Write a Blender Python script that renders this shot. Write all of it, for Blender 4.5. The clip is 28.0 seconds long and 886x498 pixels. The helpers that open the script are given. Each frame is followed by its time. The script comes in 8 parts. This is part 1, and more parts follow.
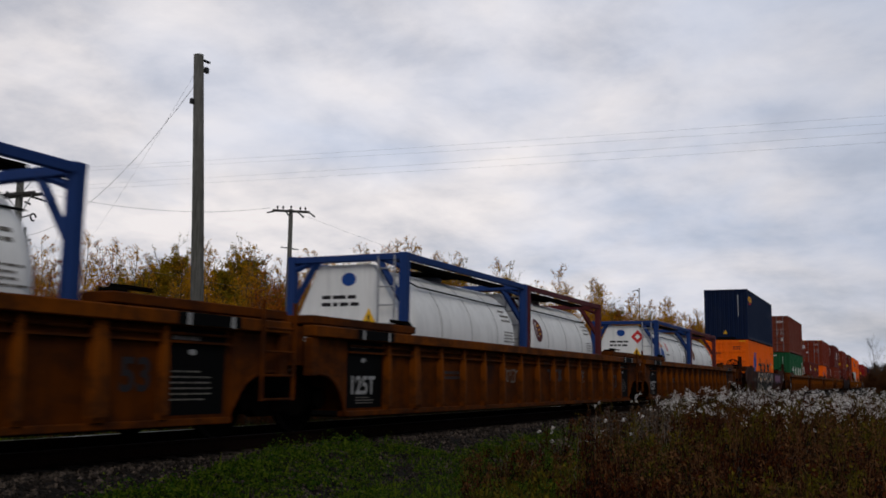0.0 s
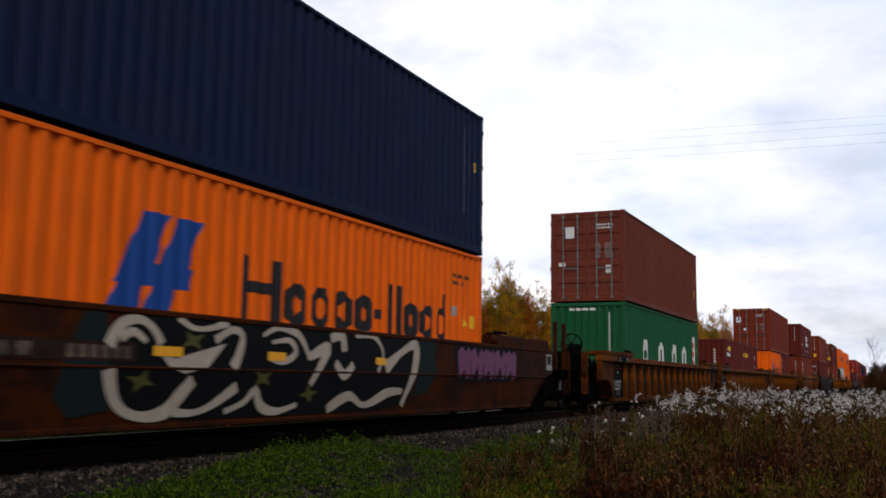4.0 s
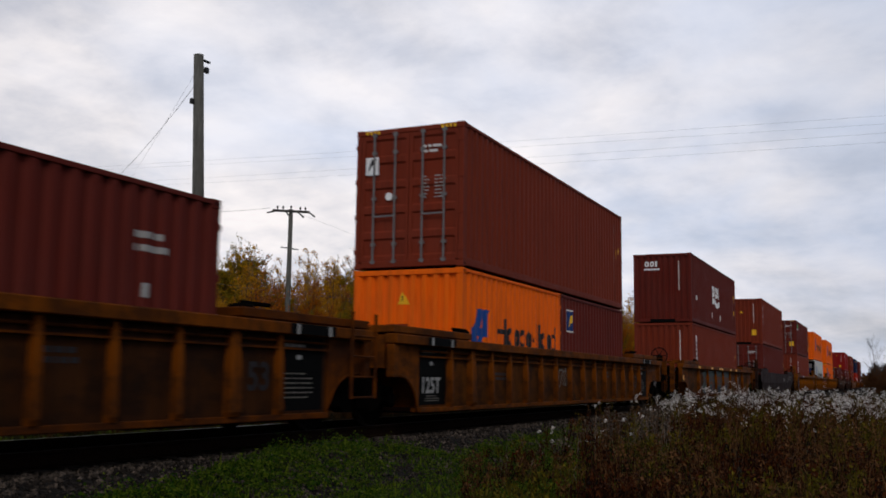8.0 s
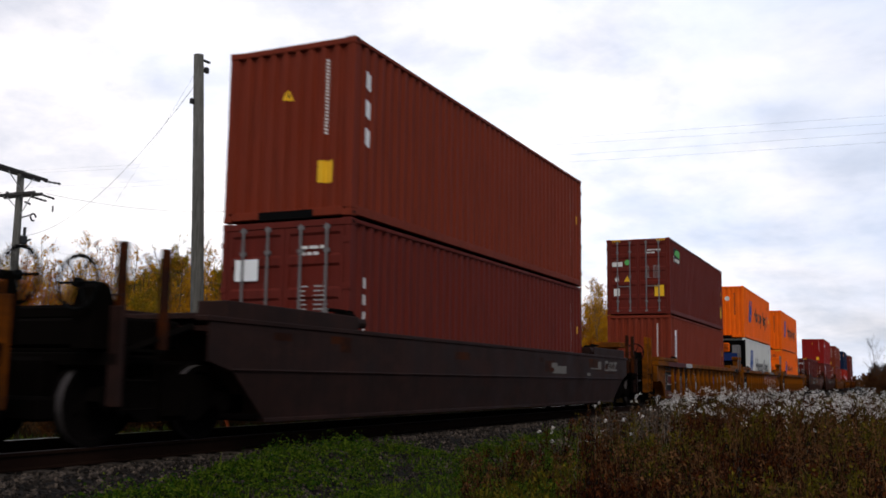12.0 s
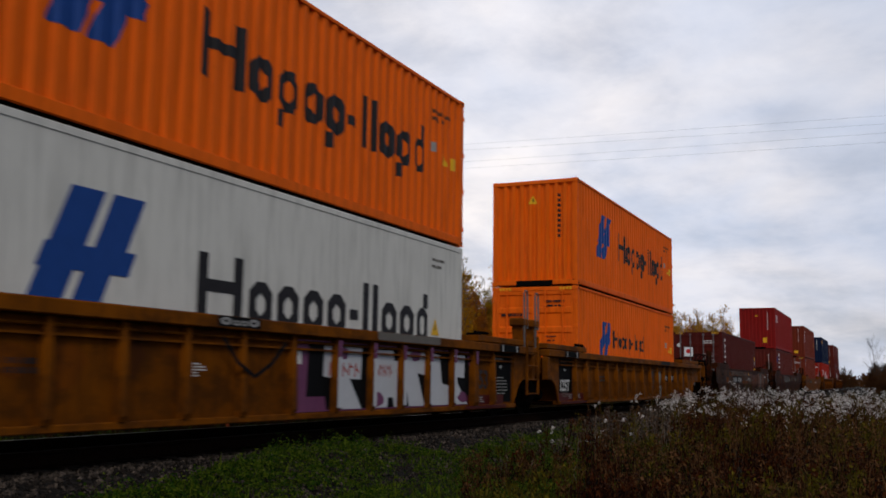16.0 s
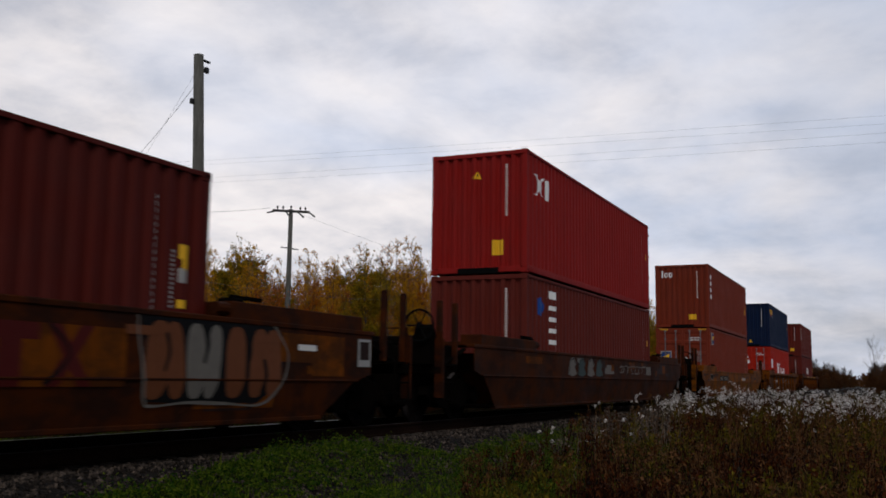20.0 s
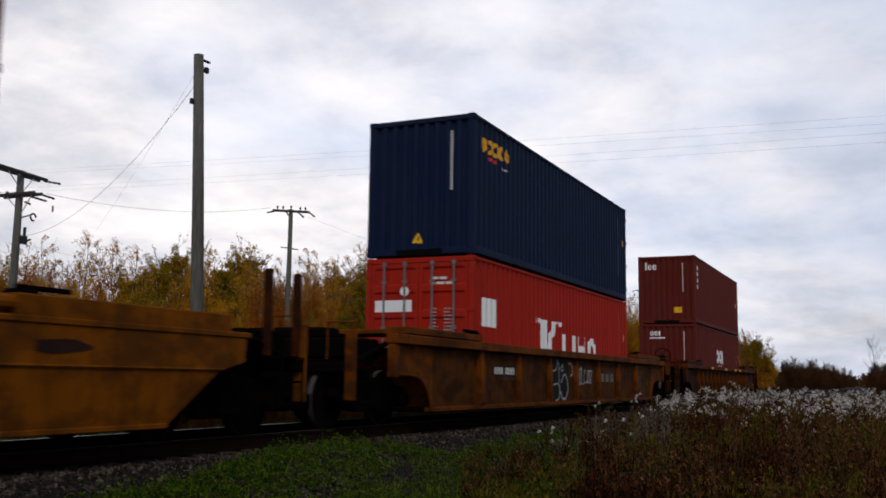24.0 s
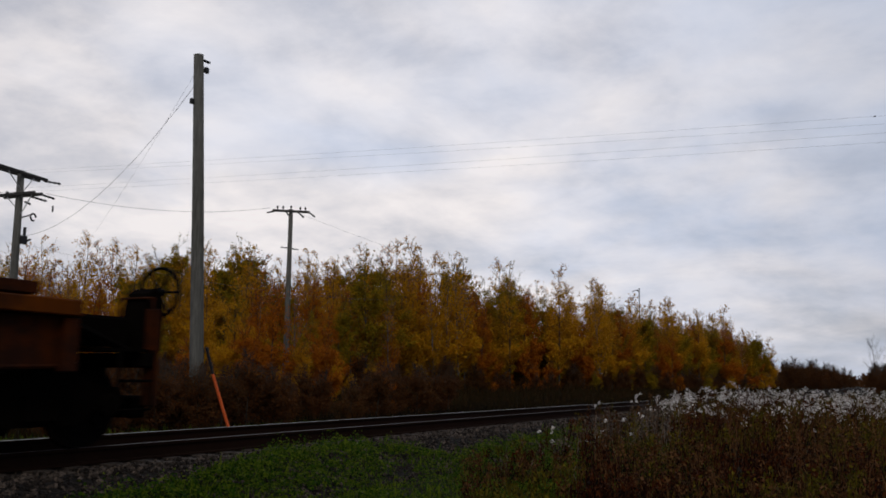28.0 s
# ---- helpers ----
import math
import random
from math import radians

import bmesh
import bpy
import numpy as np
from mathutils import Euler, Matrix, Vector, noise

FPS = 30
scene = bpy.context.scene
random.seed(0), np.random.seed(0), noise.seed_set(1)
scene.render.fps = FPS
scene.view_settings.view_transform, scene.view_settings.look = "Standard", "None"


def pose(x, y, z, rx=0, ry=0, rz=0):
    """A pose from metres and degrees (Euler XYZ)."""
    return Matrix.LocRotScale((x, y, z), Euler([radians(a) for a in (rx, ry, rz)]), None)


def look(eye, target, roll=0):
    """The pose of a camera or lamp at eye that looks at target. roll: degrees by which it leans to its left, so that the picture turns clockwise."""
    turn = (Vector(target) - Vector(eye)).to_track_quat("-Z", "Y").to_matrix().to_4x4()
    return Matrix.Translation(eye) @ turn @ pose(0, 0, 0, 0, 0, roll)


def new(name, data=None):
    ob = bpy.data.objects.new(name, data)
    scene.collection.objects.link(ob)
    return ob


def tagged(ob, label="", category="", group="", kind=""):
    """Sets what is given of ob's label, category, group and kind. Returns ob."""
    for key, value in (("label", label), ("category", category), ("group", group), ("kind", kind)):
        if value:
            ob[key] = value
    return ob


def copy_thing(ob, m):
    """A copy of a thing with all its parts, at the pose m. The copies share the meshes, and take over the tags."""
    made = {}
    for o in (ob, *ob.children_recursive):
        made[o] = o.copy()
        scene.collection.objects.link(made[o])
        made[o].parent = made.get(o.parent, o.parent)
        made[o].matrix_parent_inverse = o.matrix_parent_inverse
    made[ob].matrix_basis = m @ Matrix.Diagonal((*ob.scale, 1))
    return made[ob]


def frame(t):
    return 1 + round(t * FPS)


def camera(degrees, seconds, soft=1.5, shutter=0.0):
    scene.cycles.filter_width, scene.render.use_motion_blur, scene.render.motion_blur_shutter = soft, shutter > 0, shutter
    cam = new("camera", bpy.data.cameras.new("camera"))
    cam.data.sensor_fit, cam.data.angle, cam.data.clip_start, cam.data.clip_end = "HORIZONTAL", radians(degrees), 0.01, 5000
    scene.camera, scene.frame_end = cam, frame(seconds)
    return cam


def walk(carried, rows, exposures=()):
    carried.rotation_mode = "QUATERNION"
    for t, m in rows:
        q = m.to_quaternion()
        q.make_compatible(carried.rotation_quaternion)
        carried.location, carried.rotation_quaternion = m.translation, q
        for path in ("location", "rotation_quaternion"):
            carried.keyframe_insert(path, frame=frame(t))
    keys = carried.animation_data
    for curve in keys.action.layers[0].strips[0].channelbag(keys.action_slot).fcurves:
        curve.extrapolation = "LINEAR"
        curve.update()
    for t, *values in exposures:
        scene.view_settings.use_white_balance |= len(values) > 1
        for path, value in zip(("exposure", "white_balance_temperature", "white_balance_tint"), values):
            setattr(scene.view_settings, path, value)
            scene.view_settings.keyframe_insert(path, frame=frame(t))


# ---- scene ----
TRACK_Y = 8.735            # centre line of the track; the track runs along x, rail heads at z = 0
EYE = Vector((0.0, 0.0, 0.78))

cam = camera(49.4, 28.0, soft=1.7, shutter=0.22)
_yaw, _pitch = radians(25.06), radians(7.707)
_aim = Vector((math.cos(_pitch) * math.cos(_yaw), math.cos(_pitch) * math.sin(_yaw), math.sin(_pitch)))
VIEW = look(EYE, EYE + _aim, 0.772)
EXPOSURES = [(0.0, -0.22), (1.0, -0.22), (2.0, -0.22), (3.0, -0.14), (4.0, 0.42), (5.5, 0.25), (7.0, -0.16), (8.0, -0.05), (9.0, 0.38), (10.0, 0.12), (11.0, 0.4),
             (14.0, 0.25), (15.0, 0.14), (16.0, -0.02), (17.0, -0.03), (18.0, -0.04), (19.0, -0.18), (20.0, -0.14), (23.0, 0.25), (24.0, 0.08), (25.0, 0.38),
             (26.0, 0.12), (27.0, 0.35), (28.0, -0.2)]
walk(cam, [(0.0, VIEW), (28.0, VIEW)], EXPOSURES)


def travelled(t):
    """Metres that the train has moved since the start."""
    return 12.9229 * t - 5.43e-4 * t * t - 1.531e-4 * t ** 3


# ---- world and sun ----
world = bpy.data.worlds.new("overcast_sky")
scene.world = world
world.use_nodes = True
nt = world.node_tree
nt.nodes.clear()


def wn(kind, **kw):
    n = nt.nodes.new(kind)
    for k, v in kw.items():
        n.inputs[k].default_value = v
    return n


def wmath(op, a, b=0.0, clamp=False):
    n = nt.nodes.new("ShaderNodeMath")
    n.operation, n.use_clamp = op, clamp
    for i, v in enumerate((a, b)):
        if hasattr(v, "links"):
            nt.links.new(v, n.inputs[i])
        else:
            n.inputs[i].default_value = v
    return n.outputs[0]


def wmix(fac, a, b):
    n = nt.nodes.new("ShaderNodeMix")
    n.data_type = "RGBA"
    for key, v in (("Factor", fac), (6, a), (7, b)):
        sock = n.inputs[0] if key == "Factor" else n.inputs[key]
        if hasattr(v, "links"):
            nt.links.new(v, sock)
        else:
            sock.default_value = v
    return n.outputs[2]


SKY = 1.08


def build_sky():
    co = nt.nodes.new("ShaderNodeTexCoord").outputs["Generated"]
    sep = nt.nodes.new("ShaderNodeSeparateXYZ")
    nt.links.new(co, sep.inputs[0])
    x, y, z = sep.outputs
    zc = wmath("MAXIMUM", z, 0.0)
    den = wmath("ADD", zc, 0.24)
    comb = nt.nodes.new("ShaderNodeCombineXYZ")
    nt.links.new(wmath("DIVIDE", x, den), comb.inputs[0])
    nt.links.new(wmath("DIVIDE", y, den), comb.inputs[1])
    broad = wn("ShaderNodeTexNoise", Scale=1.15, Detail=3.0, Roughness=0.5, Distortion=0.15)
    fine = wn("ShaderNodeTexNoise", Scale=3.0, Detail=8.0, Roughness=0.58, Distortion=0.15)
    nt.links.new(comb.outputs[0], broad.inputs["Vector"])
    nt.links.new(comb.outputs[0], fine.inputs["Vector"])
    sky = nt.nodes.new("ShaderNodeTexSky")
    sky.sky_type, sky.sun_disc = "NISHITA", False
    sky.sun_elevation, sky.sun_rotation = radians(40.7), radians(231.3)
    gain = nt.nodes.new("ShaderNodeVectorMath")
    gain.operation = "SCALE"
    gain.inputs[3].default_value = 0.07
    nt.links.new(sky.outputs[0], gain.inputs[0])
    # cloud cover: thin to the right of the view (towards +x), thick elsewhere
    side = wmath("SUBTRACT", wmath("MULTIPLY", y, 1.0), wmath("MULTIPLY", x, 0.28))
    lit = wmath("ADD", wmath("MULTIPLY", side, 0.34), wmath("MULTIPLY", broad.outputs[0], 0.8))
    lit = wmath("ADD", lit, wmath("MULTIPLY", fine.outputs[0], 2.5))
    # the cloud is brightest ahead and greyer towards the left
    facing = wmath("ADD", wmath("MULTIPLY", x, 0.905), wmath("MULTIPLY", y, 0.425))
    off_axis = wmath("MULTIPLY", wmath("SUBTRACT", 0.972, facing), 5.0, True)
    leftward = wmath("MULTIPLY", wmath("SUBTRACT", wmath("MULTIPLY", y, 0.905), wmath("MULTIPLY", x, 0.425)), 3.0, True)
    grey = wmath("MULTIPLY", wmath("MULTIPLY", off_axis, leftward), wmath("SUBTRACT", 1.15, wmath("MULTIPLY", zc, 2.0), True))
    lit = wmath("SUBTRACT", lit, wmath("MULTIPLY", grey, 1.35))
    lit = wmath("SUBTRACT", lit, 1.0, True)
    low = wmath("MULTIPLY", wmath("SUBTRACT", 0.17, z), 2.2, True)
    lit = wmath("SUBTRACT", lit, wmath("MULTIPLY", low, 0.55), True)
    cloud = wmix(lit, (0.545, 0.555, 0.625, 1), (0.95, 0.90, 0.90, 1))
    # blue shows through where the cover is thin, more so high up and to the right
    veil = wn("ShaderNodeTexNoise", Scale=1.35, Detail=4.0, Roughness=0.5, Distortion=0.3)
    nt.links.new(comb.outputs[0], veil.inputs["Vector"])
    open_sky = wmath("ADD", wmath("MULTIPLY", veil.outputs[0], 2.4), wmath("MULTIPLY", zc, 1.3))
    open_sky = wmath("SUBTRACT", wmath("SUBTRACT", open_sky, wmath("MULTIPLY", side, 0.8)), 1.15, True)
    cloud = wmix(wmath("MULTIPLY", open_sky, 0.85), cloud, (0.56, 0.675, 0.90, 1))
    thin = wmath("MULTIPLY", wmath("SUBTRACT", 0.62, lit), 0.2, True)
    col = wmix(thin, cloud, gain.outputs[0])
    # unseen sky dimmed overhead and behind to darken train and ground; brighter towards horizon
    up = wmath("MULTIPLY", wmath("SUBTRACT", z, 0.36), 3.0, True)
    behind = wmath("MULTIPLY", wmath("SUBTRACT", 0.25, y), 1.1, True)
    strength = wmath("SUBTRACT", SKY, wmath("MULTIPLY", up, SKY * 0.45))
    strength = wmath("MULTIPLY", strength, wmath("SUBTRACT", 1.0, wmath("MULTIPLY", behind, 0.55)))
    bg = nt.nodes.new("ShaderNodeBackground")
    nt.links.new(col, bg.inputs[0])
    nt.links.new(strength, bg.inputs[1])
    out = nt.nodes.new("ShaderNodeOutputWorld")
    nt.links.new(bg.outputs[0], out.inputs[0])


build_sky()
sun_data = bpy.data.lights.new("sun", "SUN")
sun_data.energy, sun_data.angle, sun_data.color = 1.15, radians(24), (1.0, 0.95, 0.88)
sun = new("sun", sun_data)
sun.matrix_world = look((0, 0, 44), (40, 32, 0))


# ---- materials ----
def material(name, build):
    m = bpy.data.materials.new(name)
    m.use_nodes = True
    t = m.node_tree
    t.nodes.clear()
    out = t.nodes.new("ShaderNodeOutputMaterial")
    b = t.nodes.new("ShaderNodeBsdfPrincipled")
    t.links.new(b.outputs[0], out.inputs[0])
    build(t, b)
    return m


def node(t, kind, links=(), **values):
    n = t.nodes.new(kind)
    for k, v in values.items():
        n.inputs[k.replace("_", " ")].default_value = v
    for k, v in links:
        t.links.new(v, n.inputs[k])
    return n


def mixc(t, fac, a, b, blend="MIX"):
    n = t.nodes.new("ShaderNodeMix")
    n.data_type, n.blend_type = "RGBA", blend
    for i, v in ((0, fac), (6, a), (7, b)):
        if hasattr(v, "links"):
            t.links.new(v, n.inputs[i])
        else:
            n.inputs[i].default_value = v if i == 0 or len(v) == 4 else (*v, 1)
    return n.outputs[2]


def ramp(t, fac, lo, hi):
    n = t.nodes.new("ShaderNodeMapRange")
    n.inputs["From Min"].default_value, n.inputs["From Max"].default_value = lo, hi
    t.links.new(fac, n.inputs[0])
    return n.outputs[0]


def coords(t, scale=(1, 1, 1)):
    tc = t.nodes.new("ShaderNodeTexCoord")
    mp = t.nodes.new("ShaderNodeMapping")
    mp.inputs["Scale"].default_value = scale
    t.links.new(tc.outputs["Object"], mp.inputs[0])
    return mp.outputs[0]


def bump(t, b, height, strength, distance=0.01):
    n = node(t, "ShaderNodeBump", [("Height", height)], Strength=strength, Distance=distance)
    t.links.new(n.outputs[0], b.inputs["Normal"])


def paint(name, color, rough=0.45, dirt=0.35, rust=0.12, metal=0.0, gloss=0.07, soot=0.0):
    """Weathered paint on steel: faded patches, vertical dirt streaks, rust specks."""
    def build(t, b):
        patch = node(t, "ShaderNodeTexNoise", [("Vector", coords(t))], Scale=1.3, Detail=4.0)
        streak = node(t, "ShaderNodeTexNoise", [("Vector", coords(t, (5.0, 5.0, 0.5)))], Scale=1.7, Detail=5.0, Roughness=0.65)
        speck = node(t, "ShaderNodeTexNoise", [("Vector", coords(t))], Scale=9.0, Detail=6.0, Roughness=0.7)
        faded = tuple(min(1.0, c * (1.45 if soot else 0.92) + 0.006 * (not soot)) for c in color)
        c1 = mixc(t, ramp(t, patch.outputs[0], 0.35, 0.7), color, faded)
        if soot:
            broad = node(t, "ShaderNodeTexNoise", [("Vector", coords(t, (1.0, 1.0, 1.6)))], Scale=1.5, Detail=7.0, Roughness=0.66)
            sf = node(t, "ShaderNodeMath", [(0, ramp(t, broad.outputs[0], 0.44, 0.58))])
            sf.operation, sf.inputs[1].default_value = "MULTIPLY", soot
            c1 = mixc(t, sf.outputs[0], c1, tuple(c * 0.22 + 0.004 for c in color))
        grime = tuple(c * 0.35 + 0.003 for c in color)
        fac = node(t, "ShaderNodeMath", [(0, ramp(t, streak.outputs[0], 0.46, 0.72))])
        fac.operation, fac.inputs[1].default_value = "MULTIPLY", dirt
        c2 = mixc(t, fac.outputs[0], c1, grime)
        rf = node(t, "ShaderNodeMath", [(0, ramp(t, speck.outputs[0], 0.62, 0.72))])
        rf.operation, rf.inputs[1].default_value = "MULTIPLY", rust
        c3 = mixc(t, rf.outputs[0], c2, (0.07, 0.022, 0.008))
        t.links.new(c3, b.inputs["Base Color"])
        t.links.new(ramp(t, patch.outputs[0], *((-0.9, 1.2) if gloss < 0.2 else (-0.25, 1.6))), b.inputs["Roughness"])
        b.inputs["Roughness"].default_value = rough
        b.inputs["Metallic"].default_value = metal
        b.inputs["Specular IOR Level"].default_value = gloss
        bump(t, b, speck.outputs[0], 0.12, 0.006)
    return material(name, build)


def plain(name, color, rough=0.5, metal=0.0, vary=0.25, scale=6.0, gloss=0.10):
    def build(t, b):
        n = node(t, "ShaderNodeTexNoise", [("Vector", coords(t))], Scale=scale, Detail=5.0, Roughness=0.6)
        c = mixc(t, n.outputs[0], tuple(c * (1 - vary) for c in color), tuple(min(1, c * (1 + vary)) for c in color))
        t.links.new(c, b.inputs["Base Color"])
        b.inputs["Roughness"].default_value, b.inputs["Metallic"].default_value = rough, metal
        b.inputs["Specular IOR Level"].default_value = gloss
        bump(t, b, n.outputs[0], 0.1, 0.005)
    return material(name, build)


def foliage(name, colors, rough=0.65, through_light=0.45):
    """Leaves: each one takes its own colour between the given ones."""
    def build(t, b):
        g = t.nodes.new("ShaderNodeNewGeometry")
        o = t.nodes.new("ShaderNodeObjectInfo")
        add = t.nodes.new("ShaderNodeMath")
        add.operation = "MULTIPLY_ADD"
        t.links.new(o.outputs["Random"], add.inputs[0])
        add.inputs[1].default_value = 0.30
        half = t.nodes.new("ShaderNodeMath")
        half.operation, half.inputs[1].default_value = "MULTIPLY", 0.70
        t.links.new(g.outputs["Random Per Island"], half.inputs[0])
        t.links.new(half.outputs[0], add.inputs[2])
        r = t.nodes.new("ShaderNodeValToRGB")
        while len(r.color_ramp.elements) < len(colors):
            r.color_ramp.elements.new(0.5)
        for i, c in enumerate(colors):
            r.color_ramp.elements[i].position = i / (len(colors) - 1)
            r.color_ramp.elements[i].color = (*c, 1)
        t.links.new(add.outputs[0], r.inputs[0])
        t.links.new(r.outputs[0], b.inputs["Base Color"])
        b.inputs["Roughness"].default_value = rough
        b.inputs["Specular IOR Level"].default_value = 0.08
        # thin leaves let light through
        tr = t.nodes.new("ShaderNodeBsdfTranslucent")
        t.links.new(r.outputs[0], tr.inputs[0])
        mx = t.nodes.new("ShaderNodeMixShader")
        mx.inputs[0].default_value = through_light
        t.links.new(b.outputs[0], mx.inputs[1])
        t.links.new(tr.outputs[0], mx.inputs[2])
        out = [n for n in t.nodes if n.type == "OUTPUT_MATERIAL"][0]
        t.links.new(mx.outputs[0], out.inputs[0])
    return material(name, build)


def ground_material():
    def build(t, b):
        geo = t.nodes.new("ShaderNodeTexCoord").outputs["Object"]
        n1 = node(t, "ShaderNodeTexNoise", [("Vector", geo)], Scale=0.35, Detail=6.0, Roughness=0.65)
        n2 = node(t, "ShaderNodeTexNoise", [("Vector", geo)], Scale=7.0, Detail=8.0, Roughness=0.75)
        c1 = mixc(t, ramp(t, n1.outputs[0], 0.35, 0.65), (0.014, 0.018, 0.005), (0.026, 0.017, 0.007))
        c2 = mixc(t, ramp(t, n2.outputs[0], 0.3, 0.75), (0.012, 0.011, 0.006), c1)
        t.links.new(c2, b.inputs["Base Color"])
        b.inputs["Roughness"].default_value = 0.95
        b.inputs["Specular IOR Level"].default_value = 0.1
        bump(t, b, n2.outputs[0], 0.8, 0.08)
    return material("soil_and_turf", build)


def stone_material(name, dark, light):
    def build(t, b):
        g = t.nodes.new("ShaderNodeNewGeometry")
        n = node(t, "ShaderNodeTexNoise", [("Vector", coords(t))], Scale=40.0, Detail=6.0, Roughness=0.7)
        tone = t.nodes.new("ShaderNodeMath")
        tone.operation, tone.inputs[1].default_value = "POWER", 2.2
        t.links.new(g.outputs["Random Per Island"], tone.inputs[0])
        c = mixc(t, tone.outputs[0], dark, light)
        c = mixc(t, ramp(t, n.outputs[0], 0.3, 0.8), tuple(v * 0.6 for v in dark), c)
        t.links.new(c, b.inputs["Base Color"])
        b.inputs["Roughness"].default_value = 0.9
        b.inputs["Specular IOR Level"].default_value = 0.15
        bump(t, b, n.outputs[0], 0.5, 0.01)
    return material(name, build)


def bed_material():
    def build(t, b):
        v = node(t, "ShaderNodeTexVoronoi", [("Vector", coords(t))], Scale=18.0)
        n = node(t, "ShaderNodeTexNoise", [("Vector", coords(t))], Scale=1.2, Detail=5.0)
        sep = t.nodes.new("ShaderNodeSeparateColor")
        t.links.new(v.outputs["Color"], sep.inputs[0])
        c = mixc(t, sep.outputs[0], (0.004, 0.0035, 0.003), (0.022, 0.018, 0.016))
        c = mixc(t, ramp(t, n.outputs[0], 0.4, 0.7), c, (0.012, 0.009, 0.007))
        t.links.new(c, b.inputs["Base Color"])
        b.inputs["Roughness"].default_value = 0.95
        b.inputs["Specular IOR Level"].default_value = 0.1
        bump(t, b, v.outputs["Distance"], 1.0, 0.04)
    return material("crushed_stone_bed", build)


def bark_material(name, a, bcol, scale=4.0):
    def build(t, b):
        n = node(t, "ShaderNodeTexNoise", [("Vector", coords(t, (6, 6, 0.6)))], Scale=scale, Detail=7.0, Roughness=0.7)
        t.links.new(mixc(t, ramp(t, n.outputs[0], 0.3, 0.72), a, bcol), b.inputs["Base Color"])
        b.inputs["Roughness"].default_value = 0.85
        b.inputs["Specular IOR Level"].default_value = 0.15
        bump(t, b, n.outputs[0], 0.6, 0.01)
    return material(name, build)


